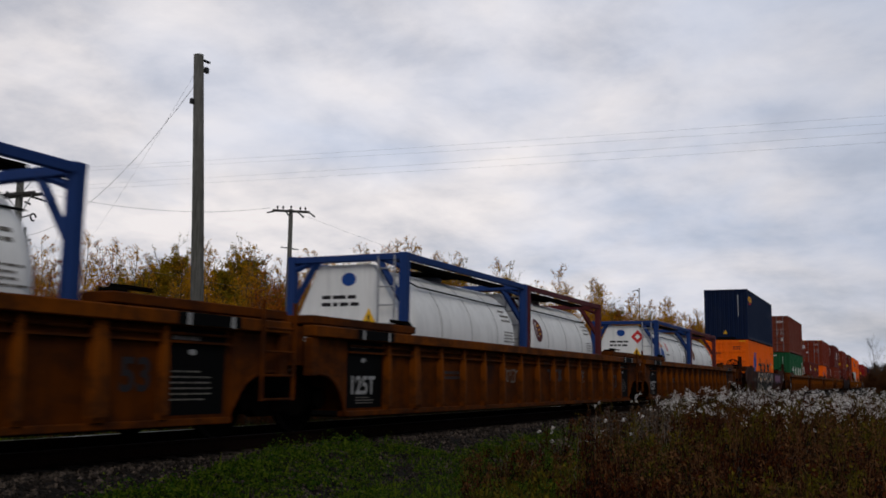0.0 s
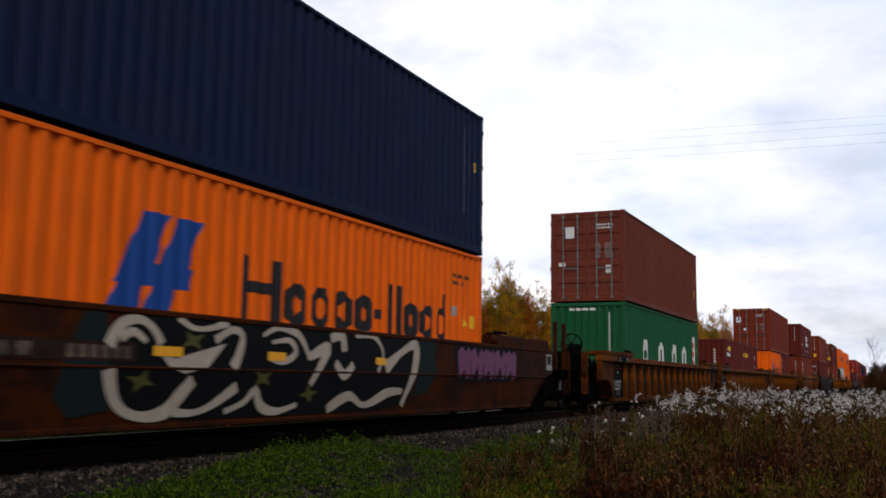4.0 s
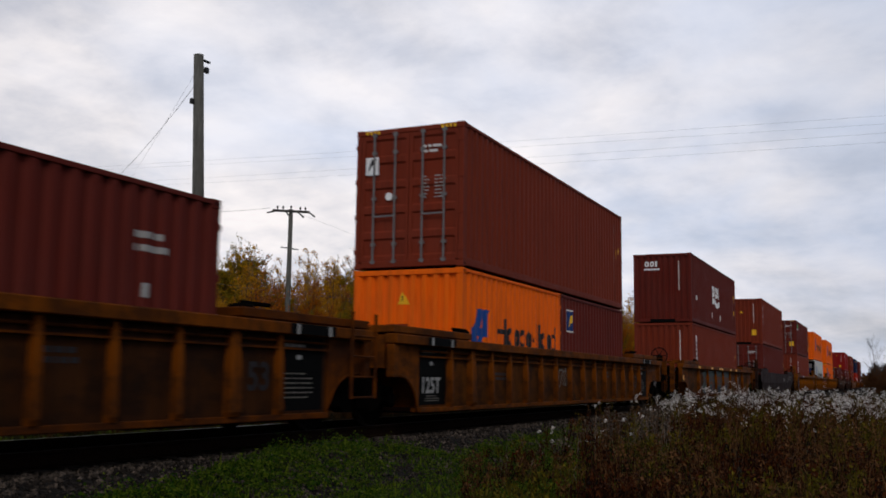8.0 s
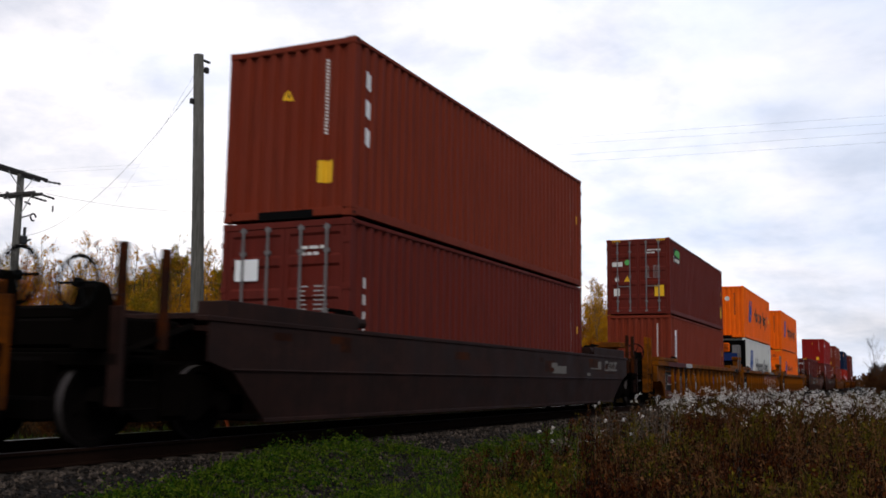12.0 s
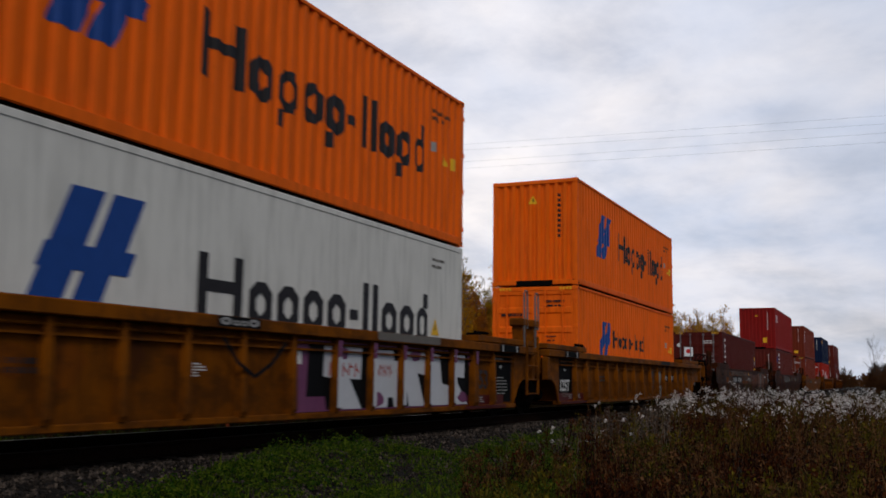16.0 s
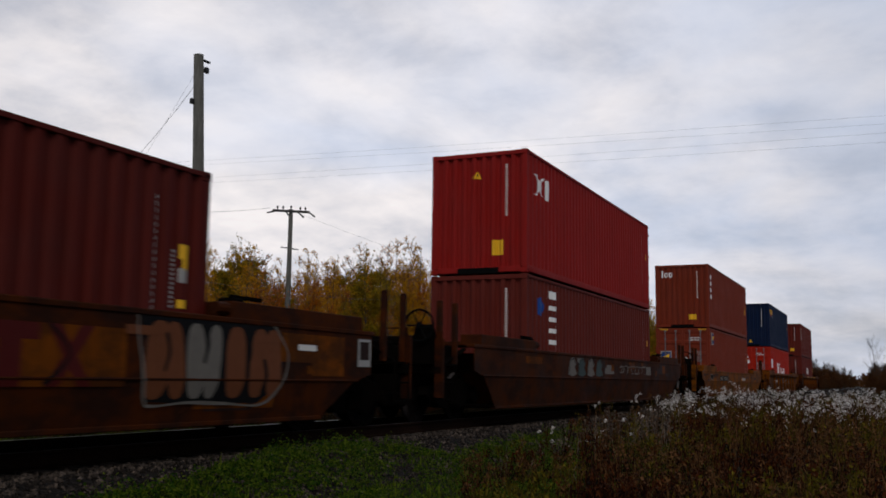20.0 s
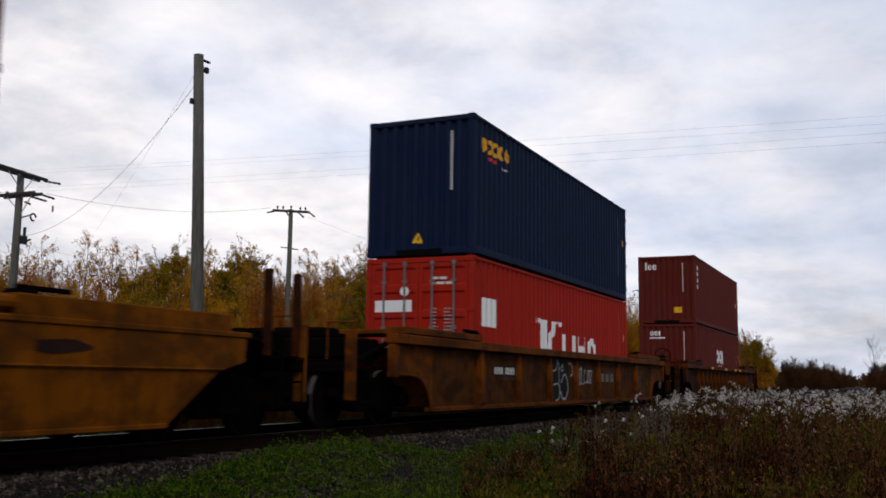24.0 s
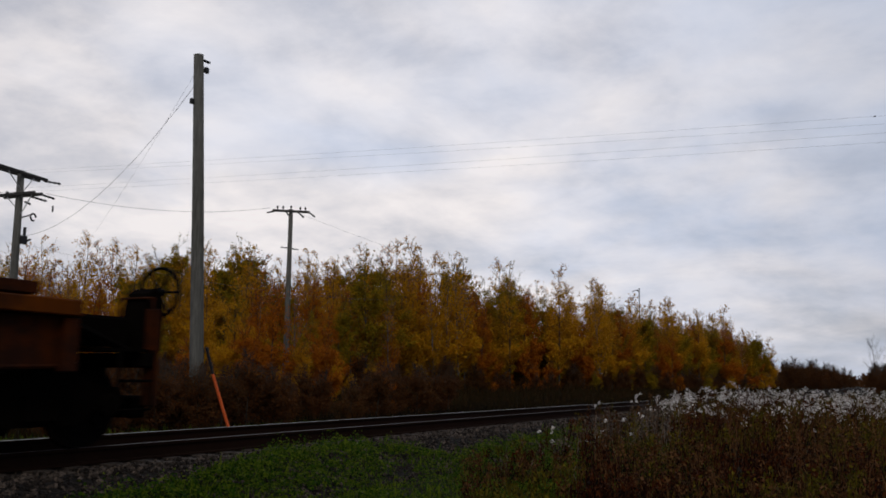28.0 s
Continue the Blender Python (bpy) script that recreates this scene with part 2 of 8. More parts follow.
MAT = {
    "ground": ground_material(),
    "bed": bed_material(),
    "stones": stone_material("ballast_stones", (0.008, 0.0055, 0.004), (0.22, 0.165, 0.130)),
    "tie": bark_material("creosoted_timber", (0.020, 0.014, 0.010), (0.065, 0.05, 0.04)),
    "rail": plain("rusty_rail_steel", (0.012, 0.0055, 0.0035), 0.85, gloss=0.03),
    "dull_head": plain("dull_rail_head", (0.07, 0.06, 0.06), 0.6, 0.3, 0.2),
    "railhead": plain("polished_rail_head", (0.24, 0.23, 0.23), 0.42, 1.0, 0.15),
    "pole": bark_material("weathered_pole_wood", (0.055, 0.052, 0.046), (0.145, 0.14, 0.125), 3.0),
    "arm": bark_material("dark_crossarm_wood", (0.025, 0.024, 0.024), (0.07, 0.065, 0.06), 3.0),
    "wire": plain("grey_cable", (0.16, 0.16, 0.17), 0.6, 0.3),
    "porcelain": plain("dark_insulator", (0.03, 0.03, 0.032), 0.3),
    "bark": bark_material("grey_bark", (0.020, 0.016, 0.013), (0.065, 0.054, 0.045), 2.0),
    "birch": bark_material("pale_birch_bark", (0.05, 0.044, 0.038), (0.17, 0.155, 0.14), 2.0),
    "gold": foliage("golden_leaves", [(0.36, 0.185, 0.006), (0.58, 0.295, 0.009), (0.46, 0.185, 0.005), (0.27, 0.165, 0.006)]),
    "orange_leaf": foliage("orange_brown_leaves", [(0.30, 0.080, 0.004), (0.50, 0.140, 0.005), (0.22, 0.058, 0.004), (0.44, 0.175, 0.006)]),
    "olive": foliage("olive_leaves", [(0.110, 0.110, 0.005), (0.22, 0.160, 0.007), (0.36, 0.190, 0.007), (0.080, 0.085, 0.005)]),
    "rustbush": foliage("russet_twigs", [(0.075, 0.024, 0.008), (0.115, 0.040, 0.009), (0.055, 0.026, 0.011), (0.095, 0.048, 0.011)]),
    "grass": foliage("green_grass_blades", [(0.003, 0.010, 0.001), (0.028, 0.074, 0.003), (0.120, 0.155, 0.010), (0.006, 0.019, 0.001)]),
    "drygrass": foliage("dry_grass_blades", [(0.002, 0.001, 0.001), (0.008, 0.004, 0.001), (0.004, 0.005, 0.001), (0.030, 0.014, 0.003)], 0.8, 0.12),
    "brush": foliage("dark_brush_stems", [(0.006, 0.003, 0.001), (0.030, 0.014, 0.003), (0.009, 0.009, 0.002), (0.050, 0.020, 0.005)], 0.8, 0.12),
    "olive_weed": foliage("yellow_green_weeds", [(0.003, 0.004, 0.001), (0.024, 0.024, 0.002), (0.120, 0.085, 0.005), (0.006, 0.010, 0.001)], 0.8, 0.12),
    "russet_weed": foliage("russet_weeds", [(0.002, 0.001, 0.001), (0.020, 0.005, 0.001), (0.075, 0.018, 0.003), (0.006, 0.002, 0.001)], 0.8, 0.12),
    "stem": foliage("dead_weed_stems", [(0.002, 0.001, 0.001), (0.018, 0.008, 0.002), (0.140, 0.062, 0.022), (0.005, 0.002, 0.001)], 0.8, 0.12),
    "pale_weed": foliage("grey_dead_stalks", [(0.010, 0.007, 0.005), (0.060, 0.044, 0.034), (0.17, 0.13, 0.10), (0.02, 0.014, 0.010)], 0.85, 0.12),
    "fluff": foliage("white_seed_fluff", [(0.68, 0.63, 0.58), (0.90, 0.87, 0.84), (0.42, 0.35, 0.30), (0.80, 0.77, 0.74)], 0.9),
    "stake": plain("faded_orange_stake_paint", (0.75, 0.13, 0.035), 0.6),
    # black, truck and wheel colours hold the shade low on the wagons
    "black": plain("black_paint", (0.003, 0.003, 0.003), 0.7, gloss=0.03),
    "bogie": plain("grimy_shaded_cast_steel", (0.0032, 0.0024, 0.002), 0.95, gloss=0.01),
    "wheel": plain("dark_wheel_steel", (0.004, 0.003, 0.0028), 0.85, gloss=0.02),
    "white": plain("white_marking_paint", (0.62, 0.60, 0.57), 0.6, 0.0, 0.12),
    "brightwhite": plain("fresh_white_paint", (0.75, 0.75, 0.75), 0.5, 0.0, 0.06),
    "yellow": plain("yellow_sticker", (0.75, 0.42, 0.02), 0.5, 0.0, 0.1),
    "darkred": plain("dull_red_paint", (0.060, 0.005, 0.004), 0.6),
    "red": plain("red_sticker", (0.55, 0.03, 0.03), 0.5, 0.0, 0.1),
    "green_sticker": plain("green_sticker", (0.10, 0.38, 0.10), 0.5),
    "blue_mark": plain("blue_marking_paint", (0.012, 0.055, 0.24), 0.5, 0.0, 0.12),
    "ink": plain("dark_marking_paint", (0.020, 0.018, 0.020), 0.55),
    "gold_mark": plain("amber_marking_paint", (0.70, 0.34, 0.02), 0.5, 0.0, 0.1),
    "reflector": plain("amber_reflective_tape", (0.80, 0.36, 0.02), 0.35, 0.0, 0.1),
    "galv": plain("galvanised_steel", (0.33, 0.33, 0.34), 0.45, 0.5),
    "dull_galv": plain("dull_grey_steel", (0.16, 0.15, 0.15), 0.55, 0.4),
    "band": plain("grey_cladding_band", (0.38, 0.37, 0.36), 0.5),
    "rubber": plain("door_gasket", (0.015, 0.015, 0.015), 0.7),
    "feather": plain("dark_feathers", (0.03, 0.03, 0.03), 0.8),
    # containers
    "navy": paint("navy_container_paint", (0.004, 0.011, 0.038), 0.45, 0.12, 0.06, gloss=0.08),
    "orange": paint("orange_container_paint", (0.83, 0.128, 0.003), 0.45, 0.42, 0.14),
    "maroon": paint("maroon_container_paint", (0.108, 0.0145, 0.0090), 0.5, 0.4, 0.15),
    "oxide": paint("red_oxide_container_paint", (0.165, 0.0245, 0.0100), 0.5, 0.4, 0.2),
    "wine": paint("deep_red_container_paint", (0.078, 0.0085, 0.0052), 0.5, 0.4, 0.15),
    "browned": paint("faded_brown_container_paint", (0.145, 0.032, 0.017), 0.55, 0.45, 0.2),
    "crimson": paint("crimson_container_paint", (0.24, 0.010, 0.008), 0.45, 0.3, 0.1),
    "scarlet": paint("scarlet_container_paint", (0.33, 0.014, 0.005), 0.45, 0.3, 0.12),
    "green": paint("green_container_paint", (0.010, 0.085, 0.030), 0.45, 0.35, 0.12),
    "reefer": paint("white_reefer_panel", (0.66, 0.64, 0.59), 0.4, 0.35, 0.06),
    "tank": paint("white_tank_cladding", (0.80, 0.79, 0.77), 0.35, 0.25, 0.04),
    "frame_blue": paint("blue_tank_frame_paint", (0.014, 0.040, 0.150), 0.45, 0.3, 0.2),
    "frame_maroon": paint("maroon_tank_frame_paint", (0.090, 0.018, 0.020), 0.45, 0.3, 0.2),
    "deep_blue": paint("deep_blue_machinery_paint", (0.008, 0.020, 0.085), 0.45, 0.3, 0.1),
    # wagons
    "dark_ochre": paint("grimy_dark_ochre_wagon_paint", (0.082, 0.0200, 0.0014), 0.65, 0.7, 0.4, gloss=0.03, soot=0.75),
    "mustard": paint("mustard_wagon_paint", (0.150, 0.043, 0.002), 0.6, 0.6, 0.3, gloss=0.03, soot=0.65),
    "ochre": paint("dirty_ochre_wagon_paint", (0.120, 0.031, 0.002), 0.65, 0.7, 0.4, gloss=0.03, soot=0.75),
    "rusty": paint("rust_brown_wagon_paint", (0.042, 0.0095, 0.0015), 0.7, 0.65, 0.5, gloss=0.03, soot=0.8),
    "sheen_brown": paint("brown_sheen_wagon_paint", (0.052, 0.018, 0.006), 0.65, 0.6, 0.4, gloss=0.05, soot=0.7),
    "worn": paint("pale_worn_wagon_paint", (0.105, 0.074, 0.054), 0.7, 0.7, 0.3, gloss=0.05, soot=0.9),
    # recess shade is painted into these sheet colours, on top of soot
    "ochre_sheet": paint("sooty_shaded_ochre_sheet", (0.066, 0.021, 0.004), 0.7, 0.7, 0.4, gloss=0.02, soot=0.8),
    "rusty_sheet": paint("sooty_shaded_brown_sheet", (0.034, 0.012, 0.004), 0.7, 0.7, 0.5, gloss=0.02, soot=0.7),
    "dark_ochre_sheet": paint("sooty_shaded_dark_ochre_sheet", (0.064, 0.0155, 0.0012), 0.7, 0.7, 0.4, gloss=0.02, soot=0.6),
    "mustard_sheet": paint("grimy_shaded_mustard_sheet", (0.120, 0.034, 0.002), 0.65, 0.65, 0.3, gloss=0.02, soot=0.6),
    "slate": paint("dark_slate_wagon_paint", (0.022, 0.010, 0.008), 0.65, 0.5, 0.4, gloss=0.05, soot=0.4),
    "spray_dim": plain("faded_grey_spray_paint", (0.13, 0.115, 0.10), 0.6),
    "spray_white": plain("white_spray_paint", (0.50, 0.50, 0.52), 0.5, 0.0, 0.1),
    "spray_rust": plain("brown_spray_paint", (0.12, 0.038, 0.014), 0.6),
    "spray_blue": plain("deep_blue_spray_paint", (0.010, 0.019, 0.034), 0.6),
    "spray_grey": plain("pale_grey_spray_paint", (0.30, 0.29, 0.28), 0.5),
    "spray_teal": plain("teal_spray_paint", (0.016, 0.034, 0.031), 0.5),
    "spray_pink": plain("mauve_spray_paint", (0.15, 0.045, 0.105), 0.5),
    "spray_ash": plain("ash_grey_spray_paint", (0.17, 0.175, 0.155), 0.55),
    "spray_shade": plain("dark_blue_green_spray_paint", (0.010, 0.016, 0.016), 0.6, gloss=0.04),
    "spray_cream": plain("cream_spray_paint", (0.40, 0.33, 0.26), 0.5),
    "spray_red": plain("red_spray_paint", (0.36, 0.05, 0.035), 0.5),
    "spray_moss": plain("moss_green_spray_paint", (0.075, 0.070, 0.018), 0.5),
    "spray_black": plain("black_spray_paint", (0.006, 0.006, 0.0065), 0.6, gloss=0.04),
    "spray_orange": plain("orange_spray_paint", (0.45, 0.12, 0.02), 0.5),
}


# ---- mesh helpers ----
class Shape:
    """Collects the faces of one mesh."""

    def __init__(self):
        self.v, self.f = [], []

    def face(self, *pts):
        n = len(self.v)
        self.v += [tuple(p) for p in pts]
        self.f.append(tuple(range(n, n + len(pts))))
        return self

    def box(self, x0, x1, y0, y1, z0, z1, c=0.0):
        """A box with edges chamfered by c."""
        n = len(self.v)
        if c <= 0:
            self.v += [(x, y, z) for x in (x0, x1) for y in (y0, y1) for z in (z0, z1)]
            self.f += [tuple(n + i for i in q) for q in ((0, 1, 3, 2), (4, 6, 7, 5), (0, 4, 5, 1), (2, 3, 7, 6), (0, 2, 6, 4), (1, 5, 7, 3))]
            return self
        ring = [(x0 + c, y0), (x1 - c, y0), (x1, y0 + c), (x1, y1 - c), (x1 - c, y1), (x0 + c, y1), (x0, y1 - c), (x0, y0 + c)]
        inner = [(min(max(x, x0 + c), x1 - c), min(max(y, y0 + c), y1 - c)) for x, y in ring]
        for z, loop in ((z0, inner), (z0 + c, ring), (z1 - c, ring), (z1, inner)):
            self.v += [(x, y, z) for x, y in loop]
        for k in range(3):
            for i in range(8):
                a, b = n + 8 * k + i, n + 8 * k + (i + 1) % 8
                self.f.append((a, b, b + 8, a + 8))
        self.f.append(tuple(n + 7 - i for i in range(8)))
        self.f.append(tuple(n + 24 + i for i in range(8)))
        return self

    def prism(self, outline, axis, a, b):
        """An outline of 2D points pushed along an axis from a to b. y: points are (x, z); x: (y, z); z: (x, y)."""
        n, k = len(self.v), len(outline)
        place = {"y": lambda p, d: (p[0], d, p[1]), "x": lambda p, d: (d, p[0], p[1]), "z": lambda p, d: (p[0], p[1], d)}[axis]
        for d in (a, b):
            self.v += [place(p, d) for p in outline]
        self.f.append(tuple(range(n, n + k)))
        self.f.append(tuple(range(n + 2 * k - 1, n + k - 1, -1)))
        for i in range(k):
            j = (i + 1) % k
            self.f.append((n + i, n + k + i, n + k + j, n + j))
        return self

    def tube(self, path, r, sides=6, caps=True):
        """A round bar along a path; r is a radius or one for each point."""
        pts = [Vector(p) for p in path]
        rs = r if isinstance(r, (list, tuple)) else [r] * len(pts)
        n0 = len(self.v)
        for i, p in enumerate(pts):
            d = (pts[min(i + 1, len(pts) - 1)] - pts[max(i - 1, 0)]).normalized()
            up = Vector((0, 0, 1)) if abs(d.z) < 0.9 else Vector((1, 0, 0))
            a = d.cross(up).normalized()
            b = d.cross(a)
            for s in range(sides):
                w = 2 * math.pi * s / sides
                self.v.append(tuple(p + rs[i] * (math.cos(w) * a + math.sin(w) * b)))
        for i in range(len(pts) - 1):
            for s in range(sides):
                q = n0 + i * sides
                self.f.append((q + s, q + (s + 1) % sides, q + sides + (s + 1) % sides, q + sides + s))
        if caps:
            self.f.append(tuple(n0 + s for s in range(sides)))
            self.f.append(tuple(n0 + (len(pts) - 1) * sides + sides - 1 - s for s in range(sides)))
        return self

    def lathe(self, profile, centre, axis="y", sides=24):
        """A profile of (distance along the axis, radius) turned round the axis."""
        n0, c = len(self.v), Vector(centre)
        for d, r in profile:
            for s in range(sides):
                w = 2 * math.pi * s / sides
                a, b = r * math.cos(w), r * math.sin(w)
                self.v.append(tuple(c + Vector({"y": (a, d, b), "x": (d, a, b), "z": (a, b, d)}[axis])))
        for i in range(len(profile) - 1):
            for s in range(sides):
                q = n0 + i * sides
                self.f.append((q + s, q + (s + 1) % sides, q + sides + (s + 1) % sides, q + sides + s))
        self.f.append(tuple(n0 + s for s in range(sides)))
        self.f.append(tuple(n0 + (len(profile) - 1) * sides + sides - 1 - s for s in range(sides)))
        return self

    def mesh(self, name, mat, smooth=False):
        me = bpy.data.meshes.new(name)
        me.from_pydata(self.v, [], self.f)
        bm = bmesh.new()
        bm.from_mesh(me)
        bmesh.ops.recalc_face_normals(bm, faces=bm.faces)
        bm.to_mesh(me)
        bm.free()
        me.materials.append(mat)
        if smooth:
            me.polygons.foreach_set("use_smooth", [True] * len(me.polygons))
        return me


STORE = {}


def stored(key, make):
    """Meshes that look alike are made once and shared."""
    if key not in STORE:
        STORE[key] = make()
    return STORE[key]


def part(name, shape, mat, parent, label="", at=None, smooth=False, key=None):
    """One mesh object under a thing or a part."""
    build = lambda: shape().mesh(name, mat, smooth) if callable(shape) else shape.mesh(name, mat, smooth)
    me = stored((name, key, mat.name), build) if key is not None else build()
    ob = new(name, me)
    ob.parent = parent
    if at is not None:
        ob.matrix_basis = at
    if label:
        ob["label"] = label
    return ob


def thing(name, m, label, category, group="", kind=""):
    ob = new(name)
    ob.empty_display_size = 0.2
    ob.matrix_basis = m
    return tagged(ob, label, category, group, kind)


# ---- flat markings that lie on a face ----
class Marks:
    """Flat shapes in (right, up) metres on a face, folded over its corrugation."""

    def __init__(self):
        self.polys = []

    def rect(self, a0, b0, a1, b1):
        self.polys.append([(a0, b0), (a1, b0), (a1, b1), (a0, b1)])
        return self

    def poly(self, *pts):
        self.polys.append(list(pts))
        return self

    def disc(self, a, b, r, sides=20, rb=None):
        rb = rb or r
        return self.poly(*[(a + r * math.cos(2 * math.pi * i / sides), b + rb * math.sin(2 * math.pi * i / sides)) for i in range(sides)])

    def ring(self, a0, b0, a1, b1, s):
        return self.rect(a0, b0, a0 + s, b1).rect(a1 - s, b0, a1, b1).rect(a0 + s, b1 - s, a1 - s, b1).rect(a0 + s, b0, a1 - s, b0 + s)

    def loop(self, a0, b0, a1, b1, s):
        """A closed loop of width s with its corners cut."""
        s = min(s, 0.30 * min(a1 - a0, b1 - b0))
        def ring_points(i):
            c = (0.30 * min(a1 - a0, b1 - b0)) * (1.0 if i == 0 else 0.72)
            p, q, r, t = a0 + i, b0 + i, a1 - i, b1 - i
            return [(p + c, q), (r - c, q), (r, q + c), (r, t - c), (r - c, t), (p + c, t), (p, t - c), (p, q + c)]
        out, inn = ring_points(0), ring_points(s)
        for k in range(8):
            m = (k + 1) % 8
            self.poly(out[k], out[m], inn[m], inn[k])
        return self

    def stroke(self, pts, w):
        """A brush stroke of width w along points."""
        edge = []
        for i, (px, py) in enumerate(pts):
            (ax, ay), (bx, by) = pts[max(i - 1, 0)], pts[min(i + 1, len(pts) - 1)]
            dx, dy = bx - ax, by - ay
            l = math.hypot(dx, dy) or 1e-6
            h = w / 2 * (0.85 + 0.25 * math.sin(i * 0.35 + pts[0][0]))
            edge.append(((px - dy / l * h, py + dx / l * h), (px + dy / l * h, py - dx / l * h)))
        for (a, b), (c, d) in zip(edge[:-1], edge[1:]):
            self.poly(a, b, d, c)
        return self

    def bars(self, a, b, width, height, rows, seed=1, fill=0.62):
        """Rows of small print that cannot be read."""
        rnd = random.Random(seed)
        pitch = height / rows
        for i in range(rows):
            left, top = a, b + height - i * pitch
            w = width * rnd.uniform(0.6, 1.0)
            while left < a + w - pitch * 0.3:
                l = min(pitch * rnd.uniform(0.5, 2.2), a + w - left)
                self.rect(left, top - pitch * fill, left + l, top)
                left += l + pitch * 0.3
        return self

    def row(self, a, b, width, height, count):
        """Upright bars side by side in place of a number."""
        pitch = width / count
        for i in range(count):
            self.rect(a + i * pitch, b, a + i * pitch + pitch * 0.66, b + height)
        return self

    def column(self, a, b, width, height, count):
        """Small signs one under another."""
        pitch = height / count
        for i in range(count):
            self.rect(a, b + i * pitch, a + width, b + i * pitch + pitch * 0.60)
        return self

    def word(self, pattern, a, b, height, stroke=0.17, fit=0.0):
        """A brand name as plain blocks: T tall, x low, p hanging, - dash. fit: its whole length."""
        first = len(self.polys)
        left, s, x_h = a, height * stroke, height * 0.70
        for ch in pattern:
            w = height * (0.42 if ch in "Tl" else 0.52)
            if ch == " ":
                left += height * 0.35
                continue
            if ch == "-":
                self.rect(left, b + x_h * 0.42, left + height * 0.26, b + x_h * 0.42 + s)
                left += height * 0.40
                continue
            if ch == "l":
                self.rect(left, b, left + s, b + height)
                left += s + height * 0.13
                continue
            if ch == "I":
                self.rect(left, b, left + s * 1.3, b + height)
                left += s * 1.3 + height * 0.14
                continue
            if ch == "H":
                self.rect(left, b, left + s, b + height).rect(left + w + s, b, left + w + 2 * s, b + height).rect(left + s, b + height * 0.45, left + w + s, b + height * 0.45 + s)
                left += w + 2 * s + height * 0.14
                continue
            if ch == "W":
                self.loop(left, b, left + height * 0.8, b + height, s * 1.35)
                left += height * 0.94
                continue
            self.loop(left, b, left + w, b + x_h, s)
            if ch == "T":
                self.rect(left + w - s, b + x_h, left + w, b + height)
            if ch == "p":
                self.rect(left, b - height * 0.28, left + s, b)
            left += w + height * 0.12
        if fit:
            own = self.polys[first:]
            hi = max(p[0] for q in own for p in q)
            k = fit / (hi - a)
            self.polys[first:] = [[(a + (p - a) * k, r) for p, r in q] for q in own]
        return self

    def text(self, body, a, b, height):
        """Readable figures in the built-in font."""
        cu = bpy.data.curves.new("figures", "FONT")
        cu.body, cu.size, cu.offset = body, height * 1.38, height * 0.035
        ob = bpy.data.objects.new("figures", cu)
        me = bpy.data.meshes.new_from_object(ob)
        for p in me.polygons:
            self.polys.append([(a + me.vertices[i].co.x, b + me.vertices[i].co.y) for i in p.vertices])
        bpy.data.objects.remove(ob)
        bpy.data.meshes.remove(me)
        bpy.data.curves.remove(cu)
        return self

    def put(self, name, mat, parent, face, label=""):
        """face: (place, profile): place(right, up, depth) gives the 3D point; profile is (breaks, depth at right) or None."""
        place, profile = face
        bm = bmesh.new()
        for poly in self.polys:
            try:
                bm.faces.new([bm.verts.new((p[0], p[1], 0)) for p in poly])
            except ValueError:
                pass
        bmesh.ops.remove_doubles(bm, verts=bm.verts[:], dist=0.0004)
        if profile:
            lo, hi = min(v.co.x for v in bm.verts), max(v.co.x for v in bm.verts)
            for cut in profile[0]:
                if lo < cut < hi:
                    bmesh.ops.bisect_plane(bm, geom=bm.verts[:] + bm.edges[:] + bm.faces[:], plane_co=(cut, 0, 0), plane_no=(1, 0, 0))
        for v in bm.verts:
            depth = profile[1](v.co.x) if profile else 0.0
            v.co = place(v.co.x, v.co.y, depth - 0.004)
        me = bpy.data.meshes.new(name)
        bm.to_mesh(me)
        bm.free()
        me.materials.append(mat)
        ob = new(name, me)
        ob.parent = parent
        if label:
            ob["label"] = label
        if len(self.polys) > 4:
            ob["kind"] = "stuff"
        return ob


def side_face(y, profile=None):
    """The long side that looks to -y."""
    return (lambda a, b, d: Vector((a, y + d, b)), profile)


def end_face(x, profile=None):
    """The end that looks to -x; right is -y."""
    return (lambda a, b, d: Vector((x + d, -a, b)), profile)


# ---- corrugated sheet ----
def corrugation(a0, a1, count, depth, share=0.27):
    """Break points of a trapezoid profile between a0 and a1, and the depth at any place."""
    pitch = (a1 - a0) / count
    pts = [(a0, 0.0)]
    for i in range(count):
        s = a0 + i * pitch
        pts += [(s + pitch * share * 0.5, 0.0), (s + pitch * 0.5 - pitch * share * 0.5, depth), (s + pitch * 0.5 + pitch * share * 0.5, depth), (s + pitch - pitch * share * 0.5, 0.0)]
    pts.append((a1, 0.0))
    xs, ds = [p[0] for p in pts], [p[1] for p in pts]
    return pts, (xs, lambda a: float(np.interp(a, xs, ds)))


def sheet(pts, b0, b1, place):
    s = Shape()
    for a, d in pts:
        s.v += [tuple(place(a, b0, d)), tuple(place(a, b1, d))]
    for i in range(len(pts) - 1):
        s.f.append((2 * i, 2 * i + 2, 2 * i + 3, 2 * i + 1))
    # the sheet's back, so that it has thickness
    n = len(s.v)
    for a, d in pts:
        s.v += [tuple(place(a, b0, d + 0.004)), tuple(place(a, b1, d + 0.004))]
    for i in range(len(pts) - 1):
        s.f.append((n + 2 * i, n + 2 * i + 1, n + 2 * i + 3, n + 2 * i + 2))
    return s


HALF_W = 1.219


